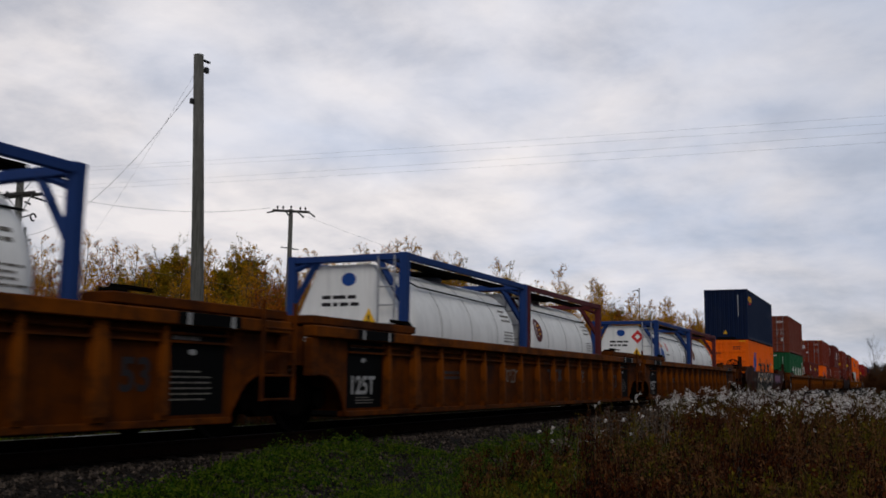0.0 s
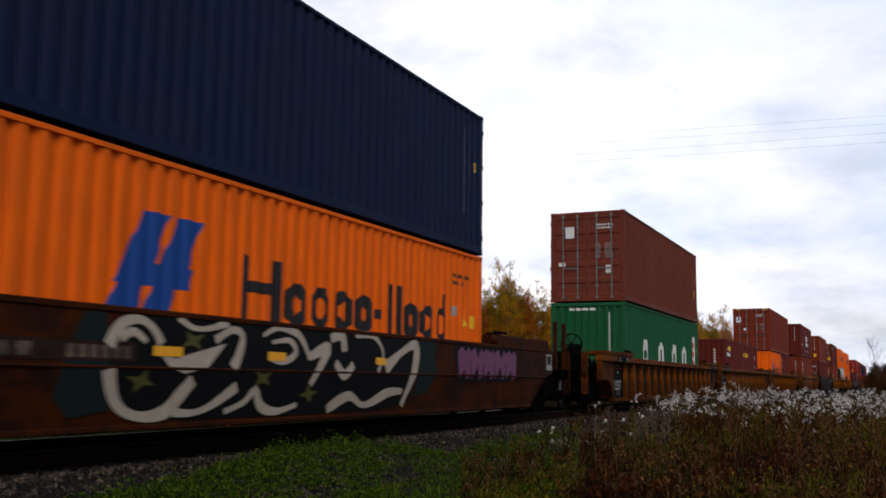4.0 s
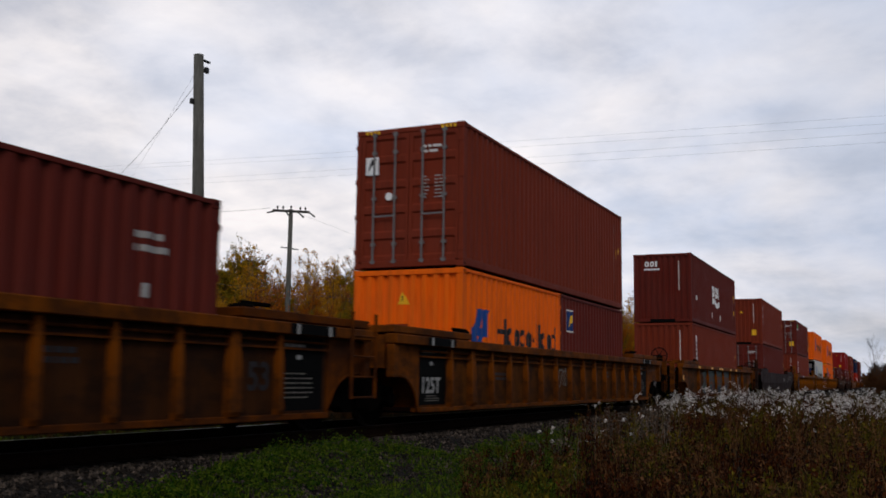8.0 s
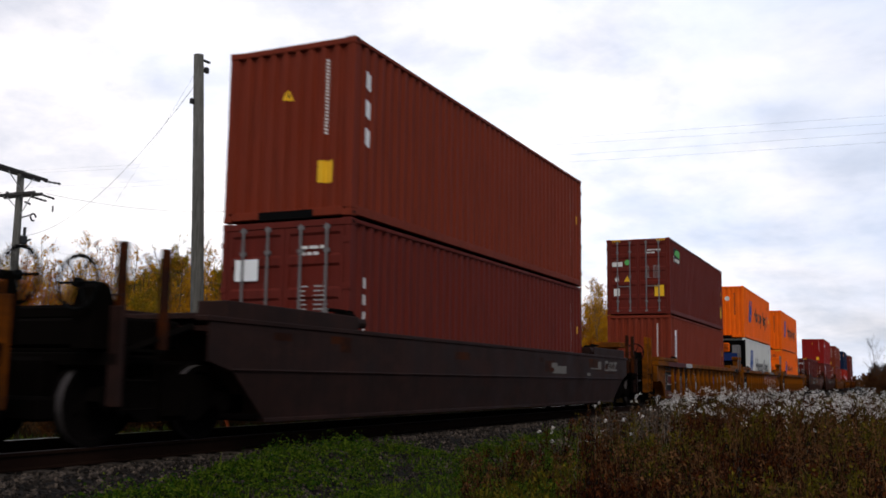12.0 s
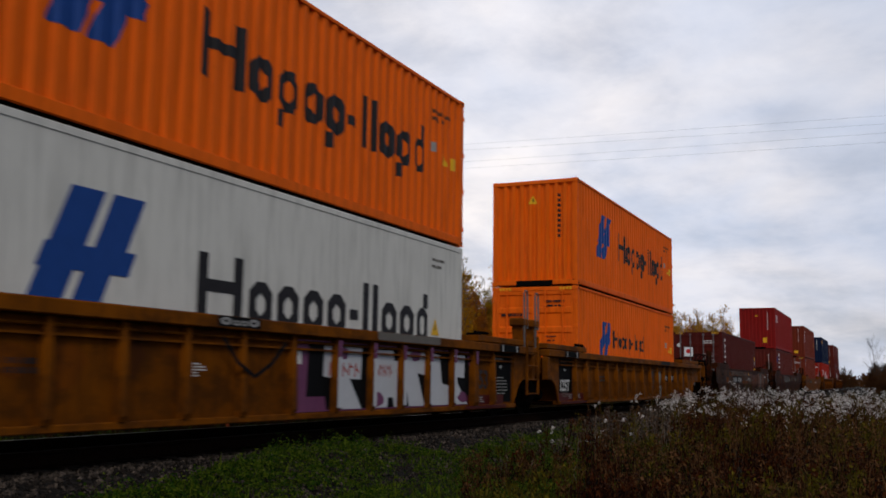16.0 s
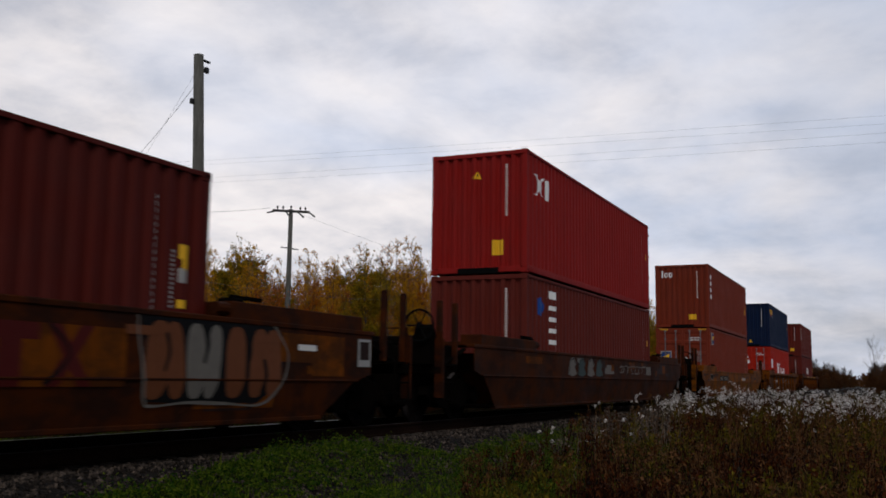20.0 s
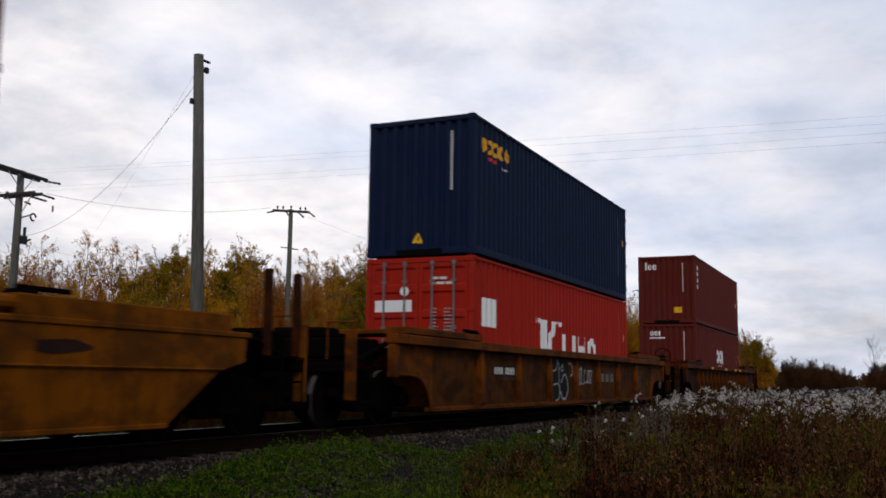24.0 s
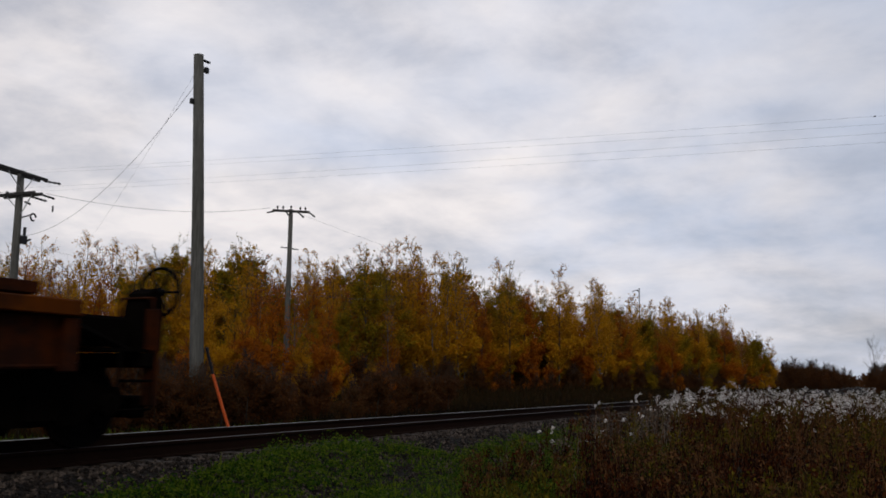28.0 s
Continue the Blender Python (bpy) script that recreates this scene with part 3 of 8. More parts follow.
def container(m, length, height, mat, label, doors_near=False, group="shipping containers"):
    """A dry freight container; origin at the middle of its underside, length along x."""
    L, H, W = length / 2, height, HALF_W
    c = thing("shipping_container", m, label, "shipping container", group)
    size = (length, height)
    n_side = round((length - 0.3) / 0.278)
    pts, prof = corrugation(-L + 0.15, L - 0.15, n_side, 0.048, 0.34)
    c_side = side_face(-W + 0.012, prof)
    for sgn in (-1, 1):
        y = sgn * (W - 0.012)
        part("side_panel", lambda: sheet(pts, 0.16, H - 0.06, lambda a, b, d: (a, y - sgn * d, b)), mat, c, key=(size, sgn))
        part("top_side_rail", lambda: Shape().box(-L + 0.16, L - 0.16, y - 0.05 if sgn > 0 else y - 0.012, y + 0.012 if sgn > 0 else y + 0.05, H - 0.075, H - 0.012, 0.006), mat, c, key=(size, sgn))
        part("bottom_side_rail", lambda: Shape().box(-L + 0.16, L - 0.16, y - 0.05 if sgn > 0 else y - 0.012, y + 0.012 if sgn > 0 else y + 0.05, 0.03, 0.175, 0.006), mat, c, key=(size, sgn))
    for sx in (-1, 1):
        for sy in (-1, 1):
            part("corner_post", lambda: Shape().box(*sorted((sx * L - sx * 0.004, sx * (L - 0.165))), *sorted((sy * W - sy * 0.004, sy * (W - 0.11))), 0.118, H - 0.118, 0.012), mat, c, key=(size, sx, sy))
            for top in (0, 1):
                z0 = H - 0.118 if top else 0.0
                def casting():
                    s = Shape().box(*sorted((sx * L, sx * (L - 0.178))), *sorted((sy * W, sy * (W - 0.162))), z0, z0 + 0.118, 0.008)
                    return s
                part("corner_casting", casting, mat, c, key=(size, sx, sy, top))
                hole = Marks().disc(sx * (L - 0.09), z0 + 0.059, 0.035, 12, 0.028)
                if sy < 0:
                    hole.put("casting_slot", MAT["black"], c, side_face(-W))
    for sx in (-1, 1):
        x = sx * L
        part("end_top_rail", lambda: Shape().box(*sorted((x - sx * 0.006, x - sx * 0.10)), -W + 0.162, W - 0.162, H - 0.115, H - 0.01, 0.008), mat, c, key=(size, sx))
        part("end_sill", lambda: Shape().box(*sorted((x - sx * 0.006, x - sx * 0.12)), -W + 0.162, W - 0.162, 0.02, 0.15, 0.008), mat, c, key=(size, sx))
    door_side = -1 if doors_near else 1
    # plain end
    epts, eprof = corrugation(-W + 0.11, W - 0.11, 9, 0.060, 0.34)
    ex = -door_side * L
    part("end_panel", lambda: sheet(epts, 0.15, H - 0.115, lambda a, b, d: (ex + door_side * (0.02 + d), a, b)), mat, c, key=(size, door_side))
    # doors
    dx = door_side * L
    inward = -door_side
    for leaf in (-1, 1):
        y0, y1 = (-W + 0.12, -0.008) if leaf < 0 else (0.008, W - 0.12)
        def leafshape():
            """One pressed sheet in a flat frame: rounded horizontal ridges between two stiles."""
            s = Shape()
            rows, edge, lo, hi = 5, 0.07, 0.155, H - 0.12
            rings = [(lo, 0.02), (lo + 0.09, 0.02), (lo + 0.13, 0.05)]
            for k in range(1, rows):
                zc = lo + (hi - lo) * k / rows
                rings += [(zc - 0.10, 0.05), (zc - 0.06, 0.02), (zc + 0.06, 0.02), (zc + 0.10, 0.05)]
            rings += [(hi - 0.13, 0.05), (hi - 0.09, 0.02), (hi, 0.02)]
            for z, d in rings:
                for y, e in ((y0, 0.02), (y0 + edge, 0.02), (y0 + edge + 0.012, d), (y1 - edge - 0.012, d), (y1 - edge, 0.02), (y1, 0.02), (y1, 0.085), (y0, 0.085)):
                    s.v.append((dx + inward * e, y, z))
            for k in range(len(rings) - 1):
                for i in range(8):
                    a, b = 8 * k + i, 8 * k + (i + 1) % 8
                    s.f.append((a, b, b + 8, a + 8))
            s.f += [tuple(range(7, -1, -1)), tuple(8 * (len(rings) - 1) + i for i in range(8))]
            return s
        door = part("door", leafshape, mat, c, key=(size, door_side, leaf))
        for k, yy in enumerate((y0 + (y1 - y0) * 0.28, y0 + (y1 - y0) * 0.72)):
            xr = dx + inward * 0.0
            def rod():
                s = Shape().tube([(xr, yy, 0.10), (xr, yy, H - 0.08)], 0.022, 8)
                for zz in (0.14, 0.5, H * 0.5, H - 0.5, H - 0.13):
                    s.box(*sorted((xr - inward * 0.012, xr + inward * 0.03)), yy - 0.05, yy + 0.05, zz - 0.03, zz + 0.03)
                return s
            part("lock_rod", rod, mat if mat.name.startswith("orange") else MAT["dull_galv"], door, key=(size, door_side, leaf, k))
            hz = 1.05
            part("door_handle", lambda: Shape().box(*sorted((xr - inward * 0.035, xr - inward * 0.018)), *sorted((yy, yy + (0.40 if k == 0 else -0.40))), hz, hz + 0.035), MAT["dull_galv"], door, key=(size, door_side, leaf, k))
        for k in range(4):
            zz = 0.35 + k * (H - 0.7) / 3
            ye = y0 if leaf < 0 else y1
            part("hinge", lambda: Shape().box(*sorted((dx - inward * 0.006, dx + inward * 0.04)), *sorted((ye, ye - (0.13 if leaf < 0 else -0.13))), zz - 0.045, zz + 0.045, 0.006), mat, door, key=(size, door_side, leaf, k))
    part("roof_panel", lambda: sheet(corrugation(-L + 0.12, L - 0.12, round(length / 0.21), 0.02)[0], -W + 0.05, W - 0.05, lambda a, b, d: (a, b, H - 0.02 - d)), mat, c, key=size)
    if not doors_near:
        # shade inside the gooseneck tunnel, painted flat on the end sill
        Marks().rect(-0.52, 0.0, 0.52, 0.135).put("tunnel_recess", MAT["black"], c, end_face(-L + 0.004))
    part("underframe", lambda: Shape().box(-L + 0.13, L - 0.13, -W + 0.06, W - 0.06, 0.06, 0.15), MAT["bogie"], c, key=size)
    c_end = end_face(-L + (0.02 if not doors_near else 0.018), eprof if not doors_near else None)
    return c, c_side, c_end


def id_marks(c, side, end, L, H, seed, doors, mat=None):
    """The small print that every container carries: numbers on the end and at the far end of the side."""
    ink = mat or MAT["white"]
    faint = mat or MAT["spray_grey"]
    Marks().column(L - 0.95, 0.75, 0.065, H - 1.15, 22).put("serial_marking", faint, c, side)
    Marks().column(L - 0.60, 1.2, 0.05, 0.7, 13).put("size_marking", faint, c, side)
    if L > 5:
        Marks().rect(L - 0.46, H - 1.25, L - 0.34, H - 1.05).put("yellow_plate", MAT["yellow"], c, side)
    if doors:
        Marks().bars(0.28, H - 0.62, 0.60, 0.20, 2, seed, 0.5).put("serial_marking", ink, c, end)
        Marks().bars(0.28, H - 1.55, 0.20, 0.50, 7, seed + 3, 0.35).bars(0.58, H - 1.55, 0.26, 0.50, 7, seed + 5, 0.35).put("weight_table", faint, c, end)
    else:
        Marks().column(0.67, H - 1.55, 0.045, 1.25, 22).put("serial_marking", ink, c, end)


# ---- containers with their markings ----
def box40(m, height, mat, label, doors=False):
    return container(m, 12.192, height, MAT[mat], label, doors)


def box20(m, height, mat, label, doors=False):
    return container(m, 6.058, height, MAT[mat], label, doors)


def warning_triangle(c, face, a, b, size=0.22):
    Marks().poly((a - size, b - size * 0.8), (a + size, b - size * 0.8), (a, b + size)).put("warning_triangle", MAT["yellow"], c, face, "yellow triangular warning sticker")
    Marks().rect(a - size * 0.08, b - size * 0.35, a + size * 0.08, b + size * 0.4).put("warning_stroke", MAT["ink"], c, (lambda p, q, d: face[0](p, q, d - 0.003), face[1]))


def liner_emblem(a, b, h):
    """A slanted two-part emblem."""
    e = Marks()

    def block(p0, p1, q0, q1):
        e.poly(*[(a + (p + 0.44 * q) / 1.44 * 1.36 * h, b + q * h) for p, q in ((p0, q0), (p1, q0), (p1, q1), (p0, q1))])
    block(0.02, 0.40, 0.54, 1.0)
    block(0.50, 0.88, 0.54, 1.0)
    block(-0.02, 1.0, 0.34, 0.54)
    block(0.02, 0.38, 0.0, 0.34)
    block(0.48, 0.80, 0.0, 0.34)
    return e


def liner_marks(c, side, end, H, doors, mark="blue_mark", x=-4.24, z=0.98, h=1.28, at=-1.84, run=6.25, base=1.12, cap=0.86, ink="ink"):
    liner_emblem(x, z, h).put("emblem", MAT[mark], c, side, "dark blue slanted emblem")
    Marks().word("Hxpxp-llxpT", at, base, cap, 0.18, run).put("brand_marking", MAT[ink], c, side, "dark painted block lettering shapes")
    if doors:
        Marks().bars(0.28, H - 0.62, 0.66, 0.24, 2, 5, 0.40).put("serial_marking", MAT["ink"], c, end)
        Marks().bars(-0.95, H - 0.82, 0.75, 0.09, 1, 6, 0.7).put("brand_marking", MAT["ink"], c, end)
        Marks().bars(0.32, H - 1.75, 0.40, 0.42, 4, 7, 0.3).put("weight_table", MAT["ink"], c, end)
        warning_triangle(c, end, -0.35, 1.22, 0.14)
        Marks().disc(-0.85, 1.25, 0.08).put("round_sticker", MAT["green_sticker"], c, end)
    else:
        Marks().column(0.66, H - 1.6, 0.07, 1.25, 9).put("serial_marking", MAT["ink"], c, end)
        warning_triangle(c, end, -0.05, H - 0.55, 0.13)
    Marks().bars(4.75, H - 0.75, 0.80, 0.28, 2, 15, 0.5).put("serial_marking", MAT["spray_rust"], c, side)
    Marks().rect(4.72, 1.62, 4.86, 1.80).put("label_plate", MAT["spray_grey"], c, side)
    warning_triangle(c, side, 5.25, 1.55, 0.13)
    Marks().rect(5.58, 1.42, 5.74, 1.66).put("yellow_plate", MAT["yellow"], c, side)


def tank_container(m, frame_mat, label, ladder=True, emblem=0):
    """A 20 ft tank container: a white clad barrel in an open steel frame."""
    L, W, H = 6.058 / 2, HALF_W, 2.591
    c = thing("tank_container", m, label, "tank container", "tank containers")
    fm = MAT[frame_mat]
    R, zc = 1.13, 1.30
    prof = [(-L + 0.30, 0.25), (-L + 0.28, 0.55), (-L + 0.33, 0.85), (-L + 0.45, 1.04), (-L + 0.54, 1.10), (-L + 0.62, R), (-L + 0.70, R), (-0.8, R), (0.8, R), (L - 0.70, R), (L - 0.62, R), (L - 0.54, 1.10), (L - 0.45, 1.04), (L - 0.33, 0.85), (L - 0.28, 0.55), (L - 0.30, 0.25)]
    part("barrel", lambda: Shape().lathe(prof, (0, 0, zc), "x", 56), MAT["tank"], c, smooth=True, key="tank")
    for x in (-1.36, 0.05, 1.42):
        part("seam_band", lambda: Shape().lathe([(-0.016, R - 0.004), (-0.014, R + 0.006), (0.014, R + 0.006), (0.016, R - 0.004)], (0, 0, zc), "x", 56), MAT["band"], c, at=pose(x, 0, 0), key="t")
    for sx in (-1, 1):
        x = sx * (L - 0.08)
        for sy in (-1, 1):
            part("corner_post", lambda: Shape().box(x - 0.08, x + 0.08, *sorted((sy * W, sy * (W - 0.15))), 0.1, H - 0.1, 0.015), fm, c, key=("t", sx, sy))
            for z in (0.0, H - 0.118):
                part("corner_casting", lambda: Shape().box(*sorted((sx * L, sx * (L - 0.178))), *sorted((sy * W, sy * (W - 0.162))), z, z + 0.118, 0.01), fm, c, key=("t", sx, sy, z))
            # slanted struts from the post to the barrel
            part("end_strut", lambda: Shape().tube([(x, sy * (W - 0.12), H - 0.25), (x, sy * 0.55, H - 0.04)], 0.05, 6).tube([(x, sy * (W - 0.12), 1.75), (x, sy * 0.62, H - 0.09)], 0.065, 4), fm, c, key=("t", sx, sy))
            part("lower_strut", lambda: Shape().tube([(x, sy * (W - 0.12), 0.95), (x, sy * 0.40, 0.1)], 0.065, 4), fm, c, key=("t", sx, sy))
        part("end_top_rail", lambda: Shape().box(x - 0.07, x + 0.07, -W + 0.16, W - 0.16, H - 0.13, H - 0.01, 0.012), fm, c, key=("t", sx))
        part("end_sill", lambda: Shape().box(x - 0.07, x + 0.07, -W + 0.16, W - 0.16, 0.02, 0.15, 0.012), fm, c, key=("t", sx))
    for sy in (-1, 1):
        part("top_side_rail", lambda: Shape().box(-L + 0.178, L - 0.178, *sorted((sy * W - sy * 0.01, sy * (W - 0.09))), H - 0.13, H - 0.01, 0.012), fm, c, key=("t", sy))
        part("bottom_side_rail", lambda: Shape().box(-L + 0.178, L - 0.178, *sorted((sy * W - sy * 0.01, sy * (W - 0.09))), 0.01, 0.14, 0.012), fm, c, key=("t", sy))
    part("walkway", lambda: Shape().box(-L + 0.25, L - 0.4, -0.80, -0.45, H - 0.09, H - 0.05).box(-0.7, 0.7, -0.45, 0.5, H - 0.10, H - 0.06), MAT["bogie"], c, key="t")
    part("manlid", lambda: Shape().lathe([(H - 0.25, 0.30), (H - 0.10, 0.30), (H - 0.08, 0.26)], (0.3, 0, 0), "z", 18), MAT["galv"], c, key="t")
    pipe = Shape().tube([(-L + 0.5, -0.86, 2.20), (-2.0, -0.92, 2.08), (1.5, -0.92, 2.03), (L - 0.45, -0.86, 2.05)], 0.016, 5)
    part("drain_pipe", lambda: pipe, MAT["rubber"], c, key="t")
    if ladder:
        s = Shape()
        for y in (-0.98, -0.66):
            s.tube([(-L + 0.02, y, 0.2), (-L + 0.02, y, H - 0.05)], 0.02, 6)
        for k in range(7):
            s.tube([(-L + 0.02, -0.98, 0.4 + 0.32 * k), (-L + 0.02, -0.66, 0.4 + 0.32 * k)], 0.014, 6)
        part("ladder", lambda: s, MAT["galv"], c, key="t")
    # the flat clad end in front of the barrel's dished head
    ring = [(0.62 * 1.0, 2.42), (-0.45, 2.42), (-1.02, 1.55), (-1.02, 0.9), (-0.6, 0.25), (0.6, 0.25), (1.02, 0.9), (1.02, 1.55)]
    part("end_cladding", lambda: Shape().prism([(y, z) for y, z in ring], "x", -L + 0.14, -L + 0.40), MAT["tank"], c, key="t")
    end = end_face(-L + 0.14)
    def around(a, b, d):
        w = math.asin(max(-1, min(1, (b - zc) / R)))
        return Vector((a, -(R + 0.008) * math.cos(w), zc + (R + 0.008) * math.sin(w)))
    barrel = (around, None)
    Marks().bars(-0.55, 1.62, 0.95, 0.26, 2, emblem + 11, 0.5).put("serial_marking", MAT["ink"], c, end)
    warning_triangle(c, end, 0.42, 1.45, 0.19)
    Marks().disc(-0.15 if emblem else 0.0, 2.16, 0.15, 16, 0.12).put("emblem", MAT["blue_mark"], c, end)
    Marks().bars(1.80, 1.62, 0.62, 0.30, 3, emblem + 21, 0.42).bars(1.80, 1.20, 0.78, 0.26, 4, emblem + 25, 0.35).put("tank_data", MAT["spray_dim"], c, barrel)
    def sticker(a, b, r, mat, name):
        s = Marks()
        for i in range(18):
            s.rect(a - r, b - r * math.cos(math.pi * i / 18), a + r, b - r * math.cos(math.pi * (i + 1) / 18))
        s.polys = [[(a + (p - a) * math.sqrt(max(0.0004, 1 - ((q - b) / r) ** 2)), q) for p, q in poly] for poly in s.polys]
        s.put(name, MAT[mat], c, barrel)
    if emblem == 1:
        sticker(-2.02, 1.60, 0.27, "frame_maroon", "emblem")
        over = (lambda p, q, d: around(p, q, d) + Vector((0, -0.005, 0.001)), None)
        Marks().stroke([(-2.05, 1.78), (-2.17, 1.70), (-2.17, 1.52), (-2.06, 1.44)], 0.05).put("emblem", MAT["white"], c, over)
        Marks().stroke([(-2.03, 1.70), (-1.90, 1.73)], 0.05).stroke([(-2.03, 1.60), (-1.90, 1.63)], 0.05).stroke([(-2.03, 1.50), (-1.90, 1.53)], 0.05).put("emblem", MAT["gold_mark"], c, over)
    if emblem == 2:
        def laid(poly, mat, name, out=0.0):
            m = Marks()
            lo, hi = min(p[1] for p in poly), max(p[1] for p in poly)
            n = int((hi - lo) / 0.035) + 1
            for k in range(n):
                strip = clipped(clipped(list(poly), lo + (hi - lo) * k / n, True), lo + (hi - lo) * (k + 1) / n, False)
                if len(strip) > 2:
                    m.poly(*strip)
            m.put(name, mat, c, (lambda p, q, d: around(p, q, d) + Vector((0, -out, out * 0.5)), None))
        laid([(-2.42, 1.66), (-2.36, 1.84), (-2.05, 1.95), (-1.75, 1.86), (-1.62, 1.68), (-1.80, 1.72), (-2.05, 1.80), (-2.28, 1.74)], MAT["spray_orange"], "emblem")
        laid([(-2.50, 1.22), (-2.52, 1.50), (-2.40, 1.64), (-2.22, 1.62), (-2.28, 1.40), (-2.20, 1.22)], MAT["frame_blue"], "emblem")
        laid([(-2.16, 1.40), (-2.05, 1.66), (-1.82, 1.68), (-1.62, 1.55), (-1.46, 1.22), (-1.62, 1.14), (-1.80, 1.40)], MAT["blue_mark"], "emblem")
        laid([(-1.12, 1.72), (-0.92, 1.92), (-0.72, 1.72), (-0.92, 1.52)], MAT["red"], "hazard_diamond")
        laid([(-1.02, 1.72), (-0.92, 1.82), (-0.82, 1.72), (-0.92, 1.62)], MAT["brightwhite"], "hazard_centre", 0.005)
        Marks().bars(-1.18, 1.40, 0.52, 0.07, 1, 33, 0.8).put("small_print", MAT["spray_dim"], c, barrel)
        Marks().poly((0.22, 2.02), (0.46, 2.26), (0.70, 2.02), (0.46, 1.78)).put("hazard_diamond", MAT["red"], c, end)
        Marks().poly((0.36, 2.02), (0.46, 2.12), (0.56, 2.02), (0.46, 1.92)).put("hazard_centre", MAT["brightwhite"], c, end_face(-L + 0.136))
        Marks().bars(-0.55, 1.15, 0.6, 0.42, 4, 31, 0.4).put("serial_marking", MAT["ink"], c, end)
    return c


def reefer(m, label):
    """A 40 ft refrigerated container: flat white sides and the cooling machinery in its end."""
    L, W, H = 6.096, HALF_W, 2.896
    c = thing("refrigerated_container", m, label, "shipping container", "shipping containers")
    wm = MAT["reefer"]
    part("insulated_body", Shape().box(-L + 0.42, L - 0.10, -W + 0.012, W - 0.012, 0.12, H - 0.02, 0.01), wm, c)
    for sy in (-1, 1):
        part("bottom_side_rail", Shape().box(-L + 0.18, L - 0.18, *sorted((sy * W, sy * (W - 0.06))), 0.03, 0.17, 0.008), wm, c)
        part("top_side_rail", Shape().box(-L + 0.18, L - 0.18, *sorted((sy * W, sy * (W - 0.06))), H - 0.10, H - 0.008, 0.008), wm, c)
    for sx in (-1, 1):
        for sy in (-1, 1):
            part("corner_post", Shape().box(*sorted((sx * L - sx * 0.004, sx * (L - 0.17))), *sorted((sy * W - sy * 0.004, sy * (W - 0.12))), 0.118, H - 0.118, 0.012), MAT["black"] if sx < 0 else wm, c)
            for z in (0.0, H - 0.118):
                part("corner_casting", Shape().box(*sorted((sx * L, sx * (L - 0.178))), *sorted((sy * W, sy * (W - 0.162))), z, z + 0.118, 0.008), wm, c)
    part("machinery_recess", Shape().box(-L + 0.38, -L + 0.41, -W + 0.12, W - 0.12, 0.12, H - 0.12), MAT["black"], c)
    part("machinery_cabinet", Shape().box(-L + 0.04, -L + 0.36, -0.80, W - 0.2, 1.62, 2.08, 0.02), MAT["deep_blue"], c, "deep blue compressor cabinet")
    unit_w = part("grille", Shape().box(-L + 0.0, -L + 0.10, 0.42, 0.98, 2.10, 2.64, 0.02), MAT["brightwhite"], c, "white slatted grille")
    unit_o = part("grille", Shape().box(-L + 0.0, -L + 0.10, -0.36, 0.34, 2.14, 2.62, 0.02), MAT["orange"], c, "orange slatted grille")
    for k in range(5):
        part("slat", Shape().box(-L - 0.012, -L + 0.0, 0.48, 0.92, 2.18 + k * 0.09, 2.22 + k * 0.09), MAT["black"], unit_w)
        part("slat", Shape().box(-L - 0.012, -L + 0.0, -0.30, 0.28, 2.20 + k * 0.08, 2.24 + k * 0.08), MAT["black"], unit_o)
    part("control_box", Shape().box(-L + 0.03, -L + 0.3, -0.92, -0.5, 2.05, 2.5, 0.02), MAT["dull_galv"], c)
    part("fan_guard", Shape().lathe([(-L + 0.05, 0.36), (-L + 0.09, 0.36), (-L + 0.1, 0.30), (-L + 0.06, 0.28)], (0, 0.1, 1.05), "x", 24), MAT["black"], c)
    part("condenser", Shape().box(-L + 0.1, -L + 0.36, -0.95, 0.95, 0.2, 1.5, 0.03), MAT["black"], c)
    s = side_face(-W + 0.008)
    liner_emblem(-4.32, 0.98, 1.32).put("emblem", MAT["blue_mark"], c, s, "dark blue slanted emblem")
    Marks().word("Hxpxp-llxpT", -1.72, 1.02, 0.85, 0.18, 6.3).put("brand_marking", MAT["ink"], c, s)
    Marks().bars(4.75, 2.32, 0.65, 0.24, 2, 9, 0.4).put("serial_marking", MAT["spray_dim"], c, s)
    warning_triangle(c, s, 4.9, 1.3, 0.17)
    return c


# ---- well wagons ----
def wheelset_shape():
    s = Shape()
    for sy in (-1, 1):
        p = [(0.66, 0.10), (0.66, 0.46), (0.68, 0.485), (0.70, 0.485), (0.72, 0.460), (0.80, 0.455), (0.80, 0.38), (0.775, 0.36), (0.765, 0.17), (0.80, 0.13), (0.80, 0.09)]
        s.lathe([(sy * d, r) for d, r in p], (0, 0, 0), "y", 28)
    s.tube([(0, -1.05, 0), (0, 1.05, 0)], 0.08, 10)
    # plate holes, so that the turning can be seen
    for sy in (-1, 1):
        for k in range(4):
            w = math.pi / 2 * k
            s.box(0.25 * math.cos(w) - 0.04, 0.25 * math.cos(w) + 0.04, *sorted((sy * 0.76, sy * 0.79)), 0.25 * math.sin(w) - 0.04, 0.25 * math.sin(w) + 0.04)
    return s


